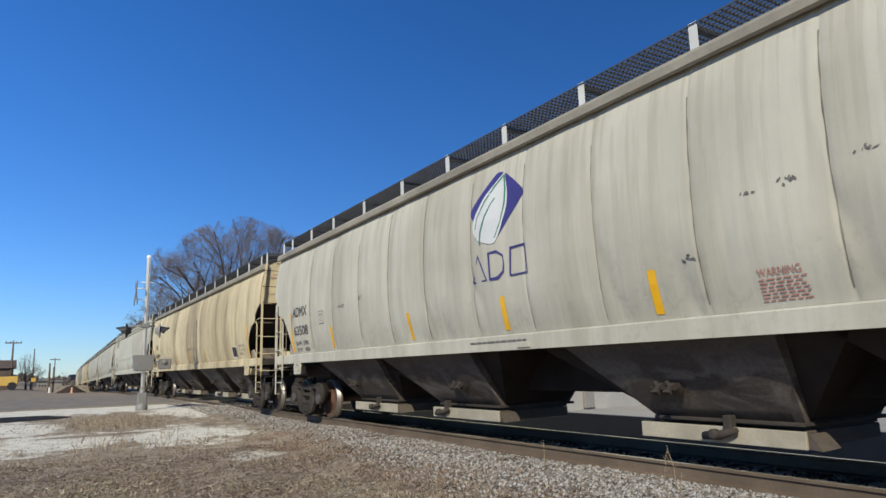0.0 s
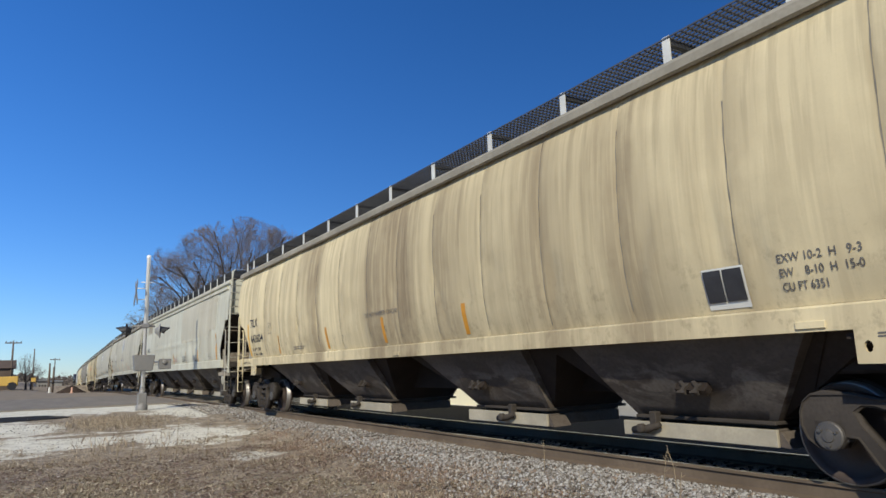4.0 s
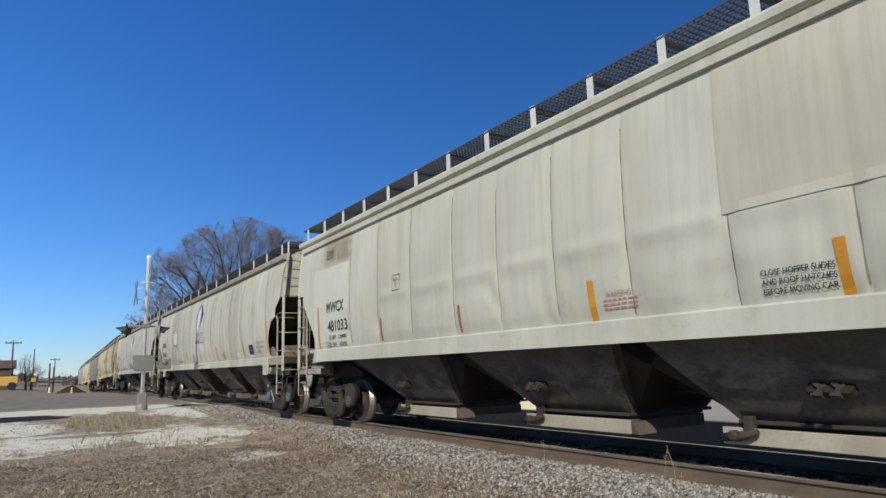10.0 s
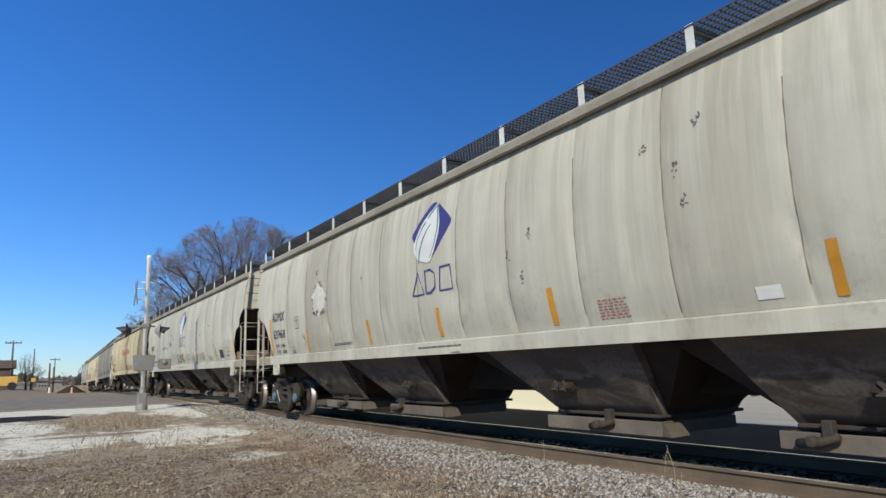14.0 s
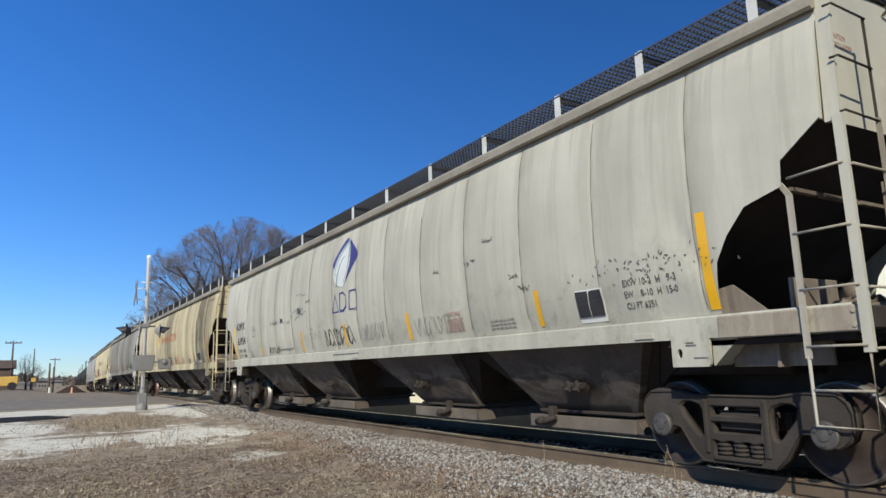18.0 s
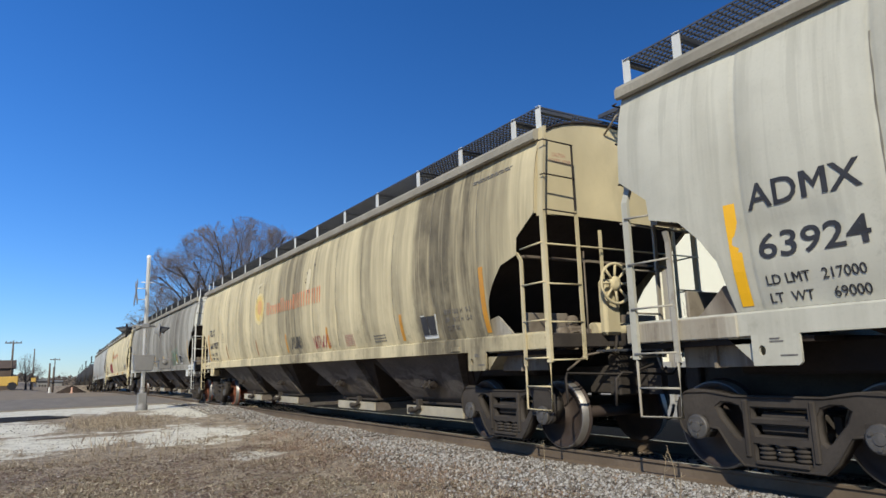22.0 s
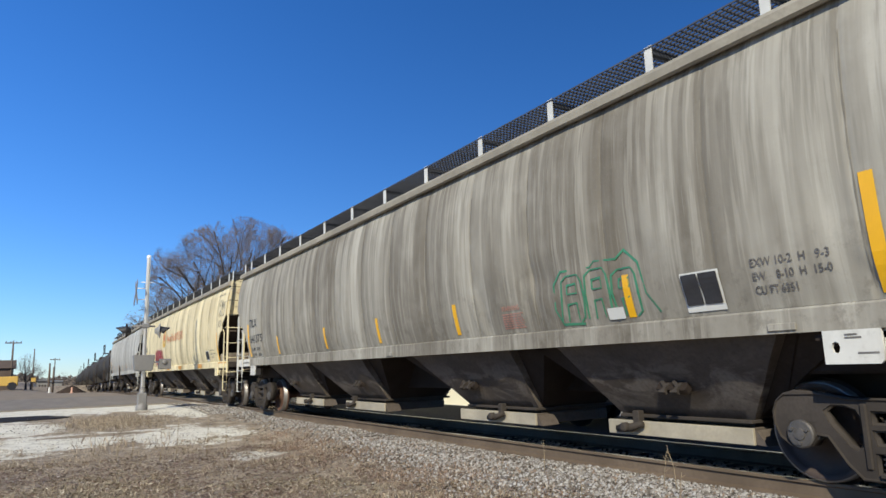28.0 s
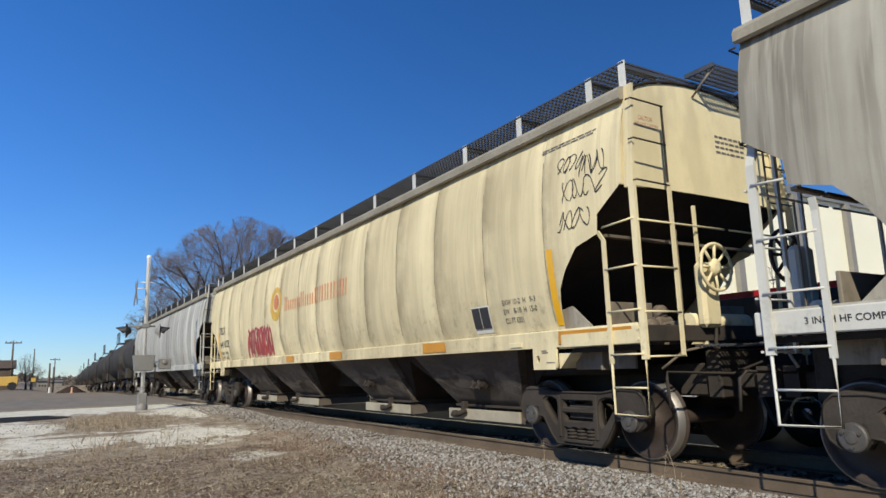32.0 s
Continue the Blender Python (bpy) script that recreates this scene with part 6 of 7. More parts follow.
def slab(name, x0, x1, y0, y1, z0, z1, m, label, cat):
    bm = bmesh.new()
    box(bm, x0, x1, y0, y1, z0, z1)
    return tagged(part(name, bm, m), label, cat, "", "structure")


def pavement_mat(name, col, crack):
    m, nt, b = base_mat(name, 0.9)
    fine = noise_tex(nt, 30.0, detail=9, rough=0.75)
    mid = noise_tex(nt, 1.0, (0.25, 1.4, 1), detail=6)
    c = ramp(nt, mid, [(0.3, tuple(k * 0.86 for k in col)), (0.7, tuple(k * 1.10 for k in col))])
    c = mix(nt, ramp(nt, fine, [(0.4, 0.0), (0.75, 0.5)]), c, tuple(k * crack for k in col))
    nt.links.new(c, b.inputs["Base Color"])
    bump(nt, b, fine, 0.5, 0.01)
    return m


M_ASPHALT = pavement_mat("worn_asphalt", (0.235, 0.21, 0.18), 0.6)
M_LOT = pavement_mat("lot_concrete", (0.34, 0.33, 0.31), 0.7)
# street albedo far below the road's: the train's shade is put into it
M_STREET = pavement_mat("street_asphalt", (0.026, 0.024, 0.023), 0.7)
M_DIRT = pavement_mat("packed_dirt", (0.27, 0.225, 0.17), 0.6)
slab("road", -46, -30.5, -60, 5.7, -0.35, -0.005, M_ASPHALT, "worn grey asphalt road at the level crossing", "road")
slab("road_far_side", -46, -30.5, 8.4, 90, -0.35, -0.012, M_ASPHALT, "worn grey asphalt road beyond the crossing", "road")
yard = grid_mesh("yard", [-230, -190] + strip(-150, -46, 4) + [-46], [-60, -40] + strip(-24, 4.8, 2.4) + [5.2], lambda x, y: -0.015 - land(x, y) + 0.02 * noise.noise((x * 0.2, y * 0.3, 1.0)), M_DIRT)
tagged(new("yard", yard), "packed dirt yard beside the track", "ground", "", "structure")
slab("lot_pavement", -60, 40, 9.2, 60, -0.6, -0.245, M_LOT, "pale worn concrete lot behind the track", "pavement")
# near-black strip reaching about as far as the train's shadow
slab("street", -30.4, 40, 8.9, 13.1, -0.6, -0.236, M_STREET, "asphalt street alongside the track, coloured near-black as train shade", "road")
# dark flat patch on the verge by the road
verge_oval = bmesh.new()
ring = []
for k in range(28):
    a = 6.283 * k / 28
    ring.append((-24.6 + 1.1 * math.cos(a) * (1 + 0.12 * math.sin(3 * a)), -1.3 + 2.35 * math.sin(a) * (1 + 0.06 * math.cos(5 * a))))
hull(verge_oval, [(u, v, ground_z(u, v) - 0.03) for u, v in ring], [(u, v, ground_z(u, v) + 0.022) for u, v in ring])
tagged(part("tar_patch", verge_oval, M_STREET), "dark flat patch on the pale verge", "pavement", "", "structure")
cross = bmesh.new()
for k in range(9):
    x0 = -56.5 + k * 2.9
    box(cross, x0, x0 + 2.86, TRACK_Y - 0.66, TRACK_Y + 0.66, -0.16, -0.006, bevel=0.01)
tagged(part("crossing_panel", cross, M_ASPHALT), "timber and asphalt crossing panels between the rails", "crossing", "", "structure")

# ---- track ----
RAIL_SEC = [(-0.075, -0.18), (0.075, -0.18), (0.075, -0.165), (0.012, -0.145), (0.010, -0.045), (0.036, -0.032), (0.037, -0.008), (0.028, 0.0), (-0.028, 0.0), (-0.037, -0.008), (-0.036, -0.032), (-0.010, -0.045), (-0.012, -0.145), (-0.075, -0.165)]


def rail(off):
    bm = bmesh.new()
    prev = None
    stations = [60, 30] + [20 - 10 * k for k in range(13)] + [-110 - 12 * k for k in range(18)]
    for s in stations:
        x, y, h, a = on_track(float(s))
        c, si = math.cos(radians(a)), math.sin(radians(a))
        ring = [bm.verts.new((x - si * (off + u), y + c * (off + u), z + h)) for u, z in RAIL_SEC]
        if prev:
            n = len(ring)
            for i in range(n):
                f = bm.faces.new((prev[i], prev[(i + 1) % n], ring[(i + 1) % n], ring[i]))
                f.material_index = 1 if i == 7 else 0
        prev = ring
    bmesh.ops.recalc_face_normals(bm, faces=bm.faces[:])
    return tagged(part("rail", bm, [M_RAIL, M_RAILTOP]), "rusty steel rail with a bright running surface", "rail", "rails of the track", "structure")


rail(-0.7525)
rail(0.7525)
# ballast bed with its ties
bed = bmesh.new()
prev = None
for s in [60, 20, 0, -30] + [-60 - 12 * k for k in range(20)]:
    x, y, h, a = on_track(float(s))
    c, si = math.cos(radians(a)), math.sin(radians(a))
    ring = [bed.verts.new((x - si * u, y + c * u, z + h)) for u, z in ((-2.1, -0.6), (-1.35, -0.205), (1.35, -0.205), (2.3, -0.6))]
    if prev:
        for i in range(3):
            bed.faces.new((prev[i], prev[i + 1], ring[i + 1], ring[i]))
    prev = ring
bmesh.ops.recalc_face_normals(bed, faces=bed.faces[:])
# bed colour near black: shade beneath the train is painted in
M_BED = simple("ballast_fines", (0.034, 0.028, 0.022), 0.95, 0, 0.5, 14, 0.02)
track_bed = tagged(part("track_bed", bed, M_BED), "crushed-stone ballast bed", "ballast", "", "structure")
tie_bm = bmesh.new()
box(tie_bm, -0.11, 0.11, -1.28, 1.28, -0.12, 0.0, bevel=0.012)
ME_TIE = mesh_of(tie_bm, "tie", M_TIE)
tr = random.Random(4)
for k in range(180):
    t = part("tie", ME_TIE, None, track_bed)
    t.matrix_basis = pose(20.0 - k * 0.5, TRACK_Y + tr.uniform(-0.04, 0.04), -0.183, 0, 0, tr.uniform(-1, 1))


def island_mat(name, stops, rough=0.9):
    m, nt, b = base_mat(name, rough)
    g = nt.nodes.new("ShaderNodeNewGeometry")
    c = ramp(nt, g.outputs["Random Per Island"], stops)
    f = noise_tex(nt, 60.0, detail=6)
    nt.links.new(mix(nt, ramp(nt, f, [(0.4, 0.0), (0.8, 0.4)]), c, (0.1, 0.09, 0.08)), b.inputs["Base Color"])
    return m


M_STONE = island_mat("ballast_stones", [(0.0, (0.05, 0.042, 0.035)), (0.30, (0.19, 0.17, 0.148)), (0.55, (0.31, 0.295, 0.275)), (0.90, (0.50, 0.49, 0.47)), (0.94, (0.30, 0.225, 0.165)), (1.0, (0.19, 0.14, 0.105))])
M_BLADE = island_mat("dry_grass", [(0.0, (0.12, 0.09, 0.066)), (0.30, (0.28, 0.225, 0.17)), (0.6, (0.42, 0.355, 0.27)), (0.80, (0.19, 0.175, 0.10)), (0.86, (0.45, 0.39, 0.30)), (1.0, (0.60, 0.55, 0.46))])
M_LEAF = island_mat("leaf_litter", [(0.0, (0.08, 0.045, 0.03)), (0.40, (0.21, 0.14, 0.10)), (0.75, (0.34, 0.245, 0.19)), (0.97, (0.43, 0.34, 0.275)), (1.0, (0.78, 0.74, 0.68))])


def scatter(name, m, pts, shape, faces, label, cat):
    """Many small pieces in one mesh; pts: place, size, turn, squash."""
    n, k = len(pts), len(shape)
    shape = np.array(shape, float)
    rng = np.random.default_rng(len(pts))
    P = np.array([p[:3] for p in pts])
    size = np.array([p[3] for p in pts])[:, None, None]
    ang = rng.uniform(0, 6.283, n)
    jit = shape[None] * (1 + rng.uniform(-0.28, 0.28, (n, k, 3)))
    c, s = np.cos(ang)[:, None], np.sin(ang)[:, None]
    V = np.stack([jit[:, :, 0] * c - jit[:, :, 1] * s, jit[:, :, 0] * s + jit[:, :, 1] * c, jit[:, :, 2]], -1) * size + P[:, None]
    F = (np.array(faces)[None] + (np.arange(n) * k)[:, None, None]).reshape(-1, len(faces[0]))
    me = bpy.data.meshes.new(name)
    me.vertices.add(n * k)
    me.vertices.foreach_set("co", V.ravel())
    fl = F.shape[1]
    me.loops.add(F.size)
    me.loops.foreach_set("vertex_index", F.ravel())
    me.polygons.add(len(F))
    me.polygons.foreach_set("loop_start", np.arange(len(F)) * fl)
    me.update(calc_edges=True)
    me.validate()
    me.materials.append(m)
    return tagged(new(name, me), label, cat, "", "stuff")


STONE = [(0.9, 0, 0), (0.25, 0.8, 0.1), (-0.7, 0.5, -0.1), (-0.7, -0.55, 0.1), (0.3, -0.85, -0.1), (0.1, 0.05, 0.7), (-0.05, 0, -0.6)]
STONE_F = [(0, 1, 5), (1, 2, 5), (2, 3, 5), (3, 4, 5), (4, 0, 5), (1, 0, 6), (2, 1, 6), (3, 2, 6), (4, 3, 6), (0, 4, 6)]
rs = random.Random(12)


def bed_z(x, y):
    d = y - TRACK_Y
    if -2.1 < d < 2.3:
        return max(ground_z(x, y), float(np.interp(d, (-2.1, -1.35, 1.35, 2.3), (-0.6, -0.205, -0.205, -0.6))))
    return ground_z(x, y)


pts = []
while len(pts) < 44000:
    x = -3.0 - 25.0 * rs.random() ** 1.7
    edge = 4.50 + 0.035 * (-x - 6) + 0.5 * noise.noise((x * 0.8, 1.7, 0))
    y = rs.uniform(edge, 6.28)
    if rs.random() > (0.07 + 0.95 * smooth(edge, edge + 1.0, y)) * (0.34 + 0.66 * smooth(-15.0, -8.0, x)):
        continue
    pts.append((x, y, bed_z(x, y) + 0.006, (0.010 + 0.026 * rs.random() ** 2.2) * (1.0 + 0.012 * -x)))
for _ in range(9000):
    x = rs.uniform(-3.4, 22.0) if rs.random() < 0.7 else rs.uniform(-30.0, -22.0)
    y = TRACK_Y + rs.uniform(-2.3, -0.9)
    pts.append((x, y, bed_z(x, y) + 0.006, 0.012 + 0.028 * rs.random() ** 2.0))
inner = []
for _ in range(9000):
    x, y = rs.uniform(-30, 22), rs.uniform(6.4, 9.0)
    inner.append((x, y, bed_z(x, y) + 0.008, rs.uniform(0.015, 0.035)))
for _ in range(2600):
    x, y = rs.uniform(-24, -6), rs.uniform(-1.5, 4.8)
    pts.append((x, y, ground_z(x, y) + 0.004, rs.uniform(0.008, 0.024)))
scatter("ballast_stones", M_STONE, pts, STONE, STONE_F, "loose grey crushed-stone ballast", "stones")

# stones under the train get darker colours in place of its shade
M_SHADESTONE = island_mat("shade_dark_stones", [(0.0, (0.016, 0.013, 0.011)), (0.7, (0.032, 0.027, 0.022)), (1.0, (0.07, 0.058, 0.047))])
scatter("oiled_ballast", M_SHADESTONE, inner, STONE, STONE_F, "ballast between the rails, coloured dark for the train's shade", "stones")

BLADE = [(-0.06, 0, 0), (0.06, 0, 0), (0.04, 0.30, 0.42), (-0.03, 0.28, 0.42), (0.06, 0.85, 0.62)]
BLADE_F = [(0, 1, 2), (0, 2, 3), (3, 2, 4)]
pts = []
while len(pts) < 75000:
    x = -4.2 - 13.0 * rs.random() ** 1.4
    y = rs.uniform(-2.2, 5.2)
    n1 = noise.noise((x * 0.6, y * 0.6, 9.0)) + 0.5 * noise.noise((x * 2.0, y * 2.0, 4.0))
    thin = 1 - 0.85 * smooth(4.3, 5.2, y - 0.05 * (-x - 5))
    if x < -12.3:
        thin *= 0.25 + 0.3 * n1
    if rs.random() > (0.5 + 0.9 * n1) * thin:
        continue
    tall = rs.uniform(0.028, 0.075) * (1 + 0.6 * n1)
    for _ in range(rs.randint(4, 16)):
        px, py = x + rs.gauss(0, 0.035), y + rs.gauss(0, 0.035)
        pts.append((px, py, ground_z(px, py) - 0.005, tall * rs.uniform(0.5, 1.1)))
for _ in range(1500):
    x, y = rs.gauss(-22.5, 1.2), rs.gauss(2.6, 1.0)
    pts.append((x, y, ground_z(x, y), rs.uniform(0.03, 0.08)))
for _ in range(2600):
    x, y = rs.gauss(-21.0, 1.1), rs.gauss(2.2, 0.8)
    pts.append((x, y, ground_z(x, y), rs.uniform(0.03, 0.10)))
for _ in range(14000):
    x, y = rs.uniform(-4.4, 12.0), rs.uniform(-7.0, 4.9)
    if noise.noise((x * 0.6, y * 0.6, 9.0)) > -0.15:
        pts.append((x, y, ground_z(x, y) - 0.004, rs.uniform(0.03, 0.08)))
for _ in range(350):
    x, y = rs.gauss(-14.0, 0.7), rs.gauss(1.9, 0.7)
    pts.append((x, y, ground_z(x, y), rs.uniform(0.03, 0.08)))
scatter("dry_grass", M_BLADE, pts, BLADE, BLADE_F, "short dead winter grass", "grass")
# upright dead weeds: straw in the field, rust-brown along the ballast
STEM = [(-0.016, 0, 0), (0.016, 0, 0), (0.022, 0.16, 0.55), (-0.008, 0.20, 0.52), (0.02, 0.42, 0.95)]
straw, rusty = [], []
while len(straw) < 16000:
    x = -4.6 - 14.0 * rs.random() ** 1.2
    y = rs.uniform(-2.6, 4.9)
    n1 = noise.noise((x * 0.5, y * 0.5, 21.0)) + 0.6 * noise.noise((x * 1.7, y * 1.7, 12.0))
    if rs.random() > 0.28 + 0.9 * n1 or (x < -15.0 and rs.random() > 0.12):
        continue
    tall = rs.uniform(0.03, 0.07) * (1.0 + 0.8 * max(n1, 0.0))
    for _ in range(rs.randint(3, 11)):
        px, py = x + rs.gauss(0, 0.05), y + rs.gauss(0, 0.05)
        straw.append((px, py, ground_z(px, py) - 0.004, tall * rs.uniform(0.5, 1.25)))
while len(rusty) < 11000:
    x = -5.5 - 10.5 * rs.random()
    y = rs.gauss(4.75 + 0.02 * (-x - 6), 0.42)
    n1 = noise.noise((x * 0.7, y * 0.7, 33.0)) + 0.5 * noise.noise((x * 2.3, y * 2.3, 7.0))
    if y > 5.75 or rs.random() > 0.35 + 1.1 * n1:
        continue
    tall = rs.uniform(0.03, 0.085)
    for _ in range(rs.randint(3, 9)):
        px, py = x + rs.gauss(0, 0.05), y + rs.gauss(0, 0.05)
        rusty.append((px, py, bed_z(px, py) - 0.004, tall * rs.uniform(0.4, 1.25)))
for _ in range(4200):
    x, y = rs.gauss(-21.4, 0.9), rs.gauss(1.9, 0.55)
    straw.append((x, y, ground_z(x, y) - 0.004, rs.uniform(0.04, 0.13)))
for _ in range(260):
    x, y = rs.gauss(-16.0, 0.6), rs.gauss(1.9, 0.8)
    straw.append((x, y, ground_z(x, y) - 0.004, rs.uniform(0.06, 0.24)))
M_STRAW = island_mat("straw_weeds", [(0.0, (0.13, 0.10, 0.075)), (0.35, (0.30, 0.24, 0.175)), (0.75, (0.47, 0.39, 0.295)), (1.0, (0.62, 0.56, 0.46))])
M_RUSTY = island_mat("rusty_weeds", [(0.0, (0.11, 0.075, 0.055)), (0.4, (0.27, 0.185, 0.135)), (0.8, (0.42, 0.315, 0.235)), (1.0, (0.58, 0.50, 0.40))])
scatter("straw_weeds", M_STRAW, straw, STEM, BLADE_F, "upright straw-coloured dead weeds", "weeds")
scatter("rusty_weeds", M_RUSTY, rusty, STEM, BLADE_F, "rust-brown dead weeds along the ballast", "weeds")
LEAFS = [(-0.5, -0.3, 0.02), (0.5, -0.25, 0.15), (0.45, 0.3, 0.02), (-0.45, 0.35, 0.2)]
pts = []
while len(pts) < 30000:
    x, y = -4.5 - 10.0 * rs.random() ** 1.3, rs.uniform(-2.0, 5.3)
    if rs.random() < 0.45 + 0.6 * noise.noise((x * 0.9, y * 0.9, 2.0)):
        pts.append((x, y, ground_z(x, y) + 0.012, rs.uniform(0.014, 0.058) * (1.0 if rs.random() < 0.97 else 1.5)))
scatter("leaf_litter", M_LEAF, pts, LEAFS, [(0, 1, 2, 3)], "scattered brown leaves and scraps", "leaves")

# tall dead stalks beside the rail and in the field
M_STALK = simple("dead_stalk", (0.34, 0.27, 0.18), 0.9, 0, 0.3, 20)
for k, (x, y, hgt) in enumerate(((-6.75, 5.55, 0.42), (-5.05, 5.75, 0.40), (-4.9, 5.78, 0.46), (-4.65, 5.5, 0.3), (-9.3, 5.5, 0.22), (-9.1, 5.55, 0.26), (-7.6, 5.5, 0.25), (-5.6, 5.1, 0.3), (-13.6, 2.1, 0.7), (-13.2, 2.3, 0.8), (-14.3, 1.7, 0.6), (-13.9, 1.4, 0.75), (-13.5, 2.9, 0.85), (-14.6, 2.4, 0.6), (-12.9, 3.1, 0.6), (-15.0, 1.1, 0.7))):
    b = bmesh.new()
    z = bed_z(x, y)
    lean = 0.10 * math.sin(k * 2.3)
    tube(b, [(x, y, z - 0.02), (x + lean * 0.3, y + 0.02, z + hgt * 0.5), (x + lean, y + 0.01, z + hgt)], [0.006, 0.004, 0.002], 5)
    for j in range(3):
        q = 0.45 + 0.17 * j
        tube(b, [(x + lean * q, y, z + hgt * q), (x + lean * q + 0.07 * math.sin(k + j * 2), y + 0.02, z + hgt * (q + 0.13))], [0.003, 0.001], 4)
    tagged(part("dead_stalk", b, M_STALK), "thin dry weed stalk", "weed", "dry weed stalks")

# ---- crossing signal ----
SX, SY, SZ = -26.0, 3.33, 0.11
mast = tagged(new("crossing_signal"), "aluminium level-crossing signal mast with hooded lamps", "signal")
mast.location = (SX, SY, SZ)
b = bmesh.new()
lathe(b, [(0.066, 0.35), (0.066, 5.25), (0.075, 5.26), (0.075, 5.36), (0.03, 5.38)], "z", 18)
part("pole", b, M_ALU, mast, "bright aluminium pole")
b = bmesh.new()
lathe(b, [(0.20, -0.25), (0.20, 0.0), (0.17, 0.02), (0.13, 0.10), (0.10, 0.42), (0.09, 0.60)], "z", 16)
box(b, -0.13, 0.13, -0.15, 0.15, 0.0, 0.44, bevel=0.03)
part("base", b, M_BOXGREY, mast, "cast junction base")
b = bmesh.new()
tube(b, [(0.03, -0.46, 2.78), (0, 0, 2.80), (0.0, 0.32, 2.78)], 0.03, 8)
box(b, -0.12, 0.12, -0.12, 0.12, 2.72, 2.88, bevel=0.02)
part("crossarm", b, M_BOXGREY, mast)


def lamp_unit(y, face, yaw):
    b = bmesh.new()
    lathe(b, [(0.09, 0.0), (0.15, -0.10), (0.26, -0.16), (0.26, -0.18)], "y", 24)
    unit = part("lamp_unit", b, M_SIGBLACK if face < 0 else M_LAMPBACK, mast, "black lamp background disc" if face < 0 else "bare metal back of the lamp disc")
    unit.matrix_basis = pose(0.0, y, 2.62, 0, 0, (0 if face < 0 else 180) + yaw)
    h = bmesh.new()
    for r in (0.17, 0.155):
        rows = []
        for k in range(9):
            a = radians(-15 + 210 * k / 8)
            rows.append([h.verts.new((r * math.cos(a), -0.17, r * math.sin(a))), h.verts.new((r * math.cos(a), -0.17 - 0.34 * (0.35 + 0.65 * max(0, math.sin(a))), r * math.sin(a) - 0.05))])
        for p, q in zip(rows, rows[1:]):
            h.faces.new((p[0], q[0], q[1], p[1]))
    part("hood", h, M_SIGBLACK, unit)
    ln = bmesh.new()
    lathe(ln, [(0.02, -0.20), (0.14, -0.185), (0.15, -0.17)], "y", 20)
    part("lens", ln, M_LENS, unit)


lamp_unit(-0.46, -1, -8)
lamp_unit(0.32, 1, -14)
b = bmesh.new()
hull(b, [(-0.25, -0.30, 1.20), (0.22, -0.30, 1.20), (0.22, 0.28, 1.20), (-0.25, 0.28, 1.20)], [(-0.25, -0.36, 1.76), (0.22, -0.36, 1.76), (0.22, 0.34, 1.76), (-0.25, 0.34, 1.76)])
bmesh.ops.bevel(b, geom=b.edges[:], offset=0.02, segments=2, affect="EDGES")
part("case", b, M_BOXGREY, mast, "grey metal equipment case")
b = bmesh.new()
box(b, -0.12, 0.12, 0.50, 0.90, 1.25, 1.62, bevel=0.02)
lathe(b, [(0.09, 0.12), (0.08, 0.16), (0.03, 0.17)], "x", 14, (0, 0.68, 1.50))
part("bell_case", b, M_BOXGREY, mast)
b = bmesh.new()
tube(b, [(0, 0, 1.5), (0, 0.6, 1.5)], 0.03, 6)
part("bracket", b, M_ALU, mast)
for s in (-1, 1):
    b = bmesh.new()
    box(b, -0.55, 0.55, -0.38, -0.36, -0.10, 0.10)
    bmesh.ops.rotate(b, verts=b.verts[:], cent=(0, -0.37, 0), matrix=Matrix.Rotation(radians(45 * s), 3, "Y"))
    bmesh.ops.translate(b, verts=b.verts[:], vec=(0.0, 0.012 * s, 3.98))
    part("crossbuck_blade", b, M_BOXGREY, mast, "weathered crossbuck blade")
for z in (3.75, 4.15, 4.38):
    b = bmesh.new()
    tube(b, [(0, -0.37 if z < 4.3 else -0.22, z), (0, 0.0 if z < 4.3 else 0.22, z)], 0.018, 6)
    part("bracket", b, M_ALU, mast)

# ---- bare tree behind the train ----
M_BARK = simple("bare_bark", (0.095, 0.08, 0.072), 0.9, 0, 0.35, 5)
M_TWIG = simple("bare_twigs", (0.225, 0.19, 0.178), 0.9, 0, 0.3, 5)


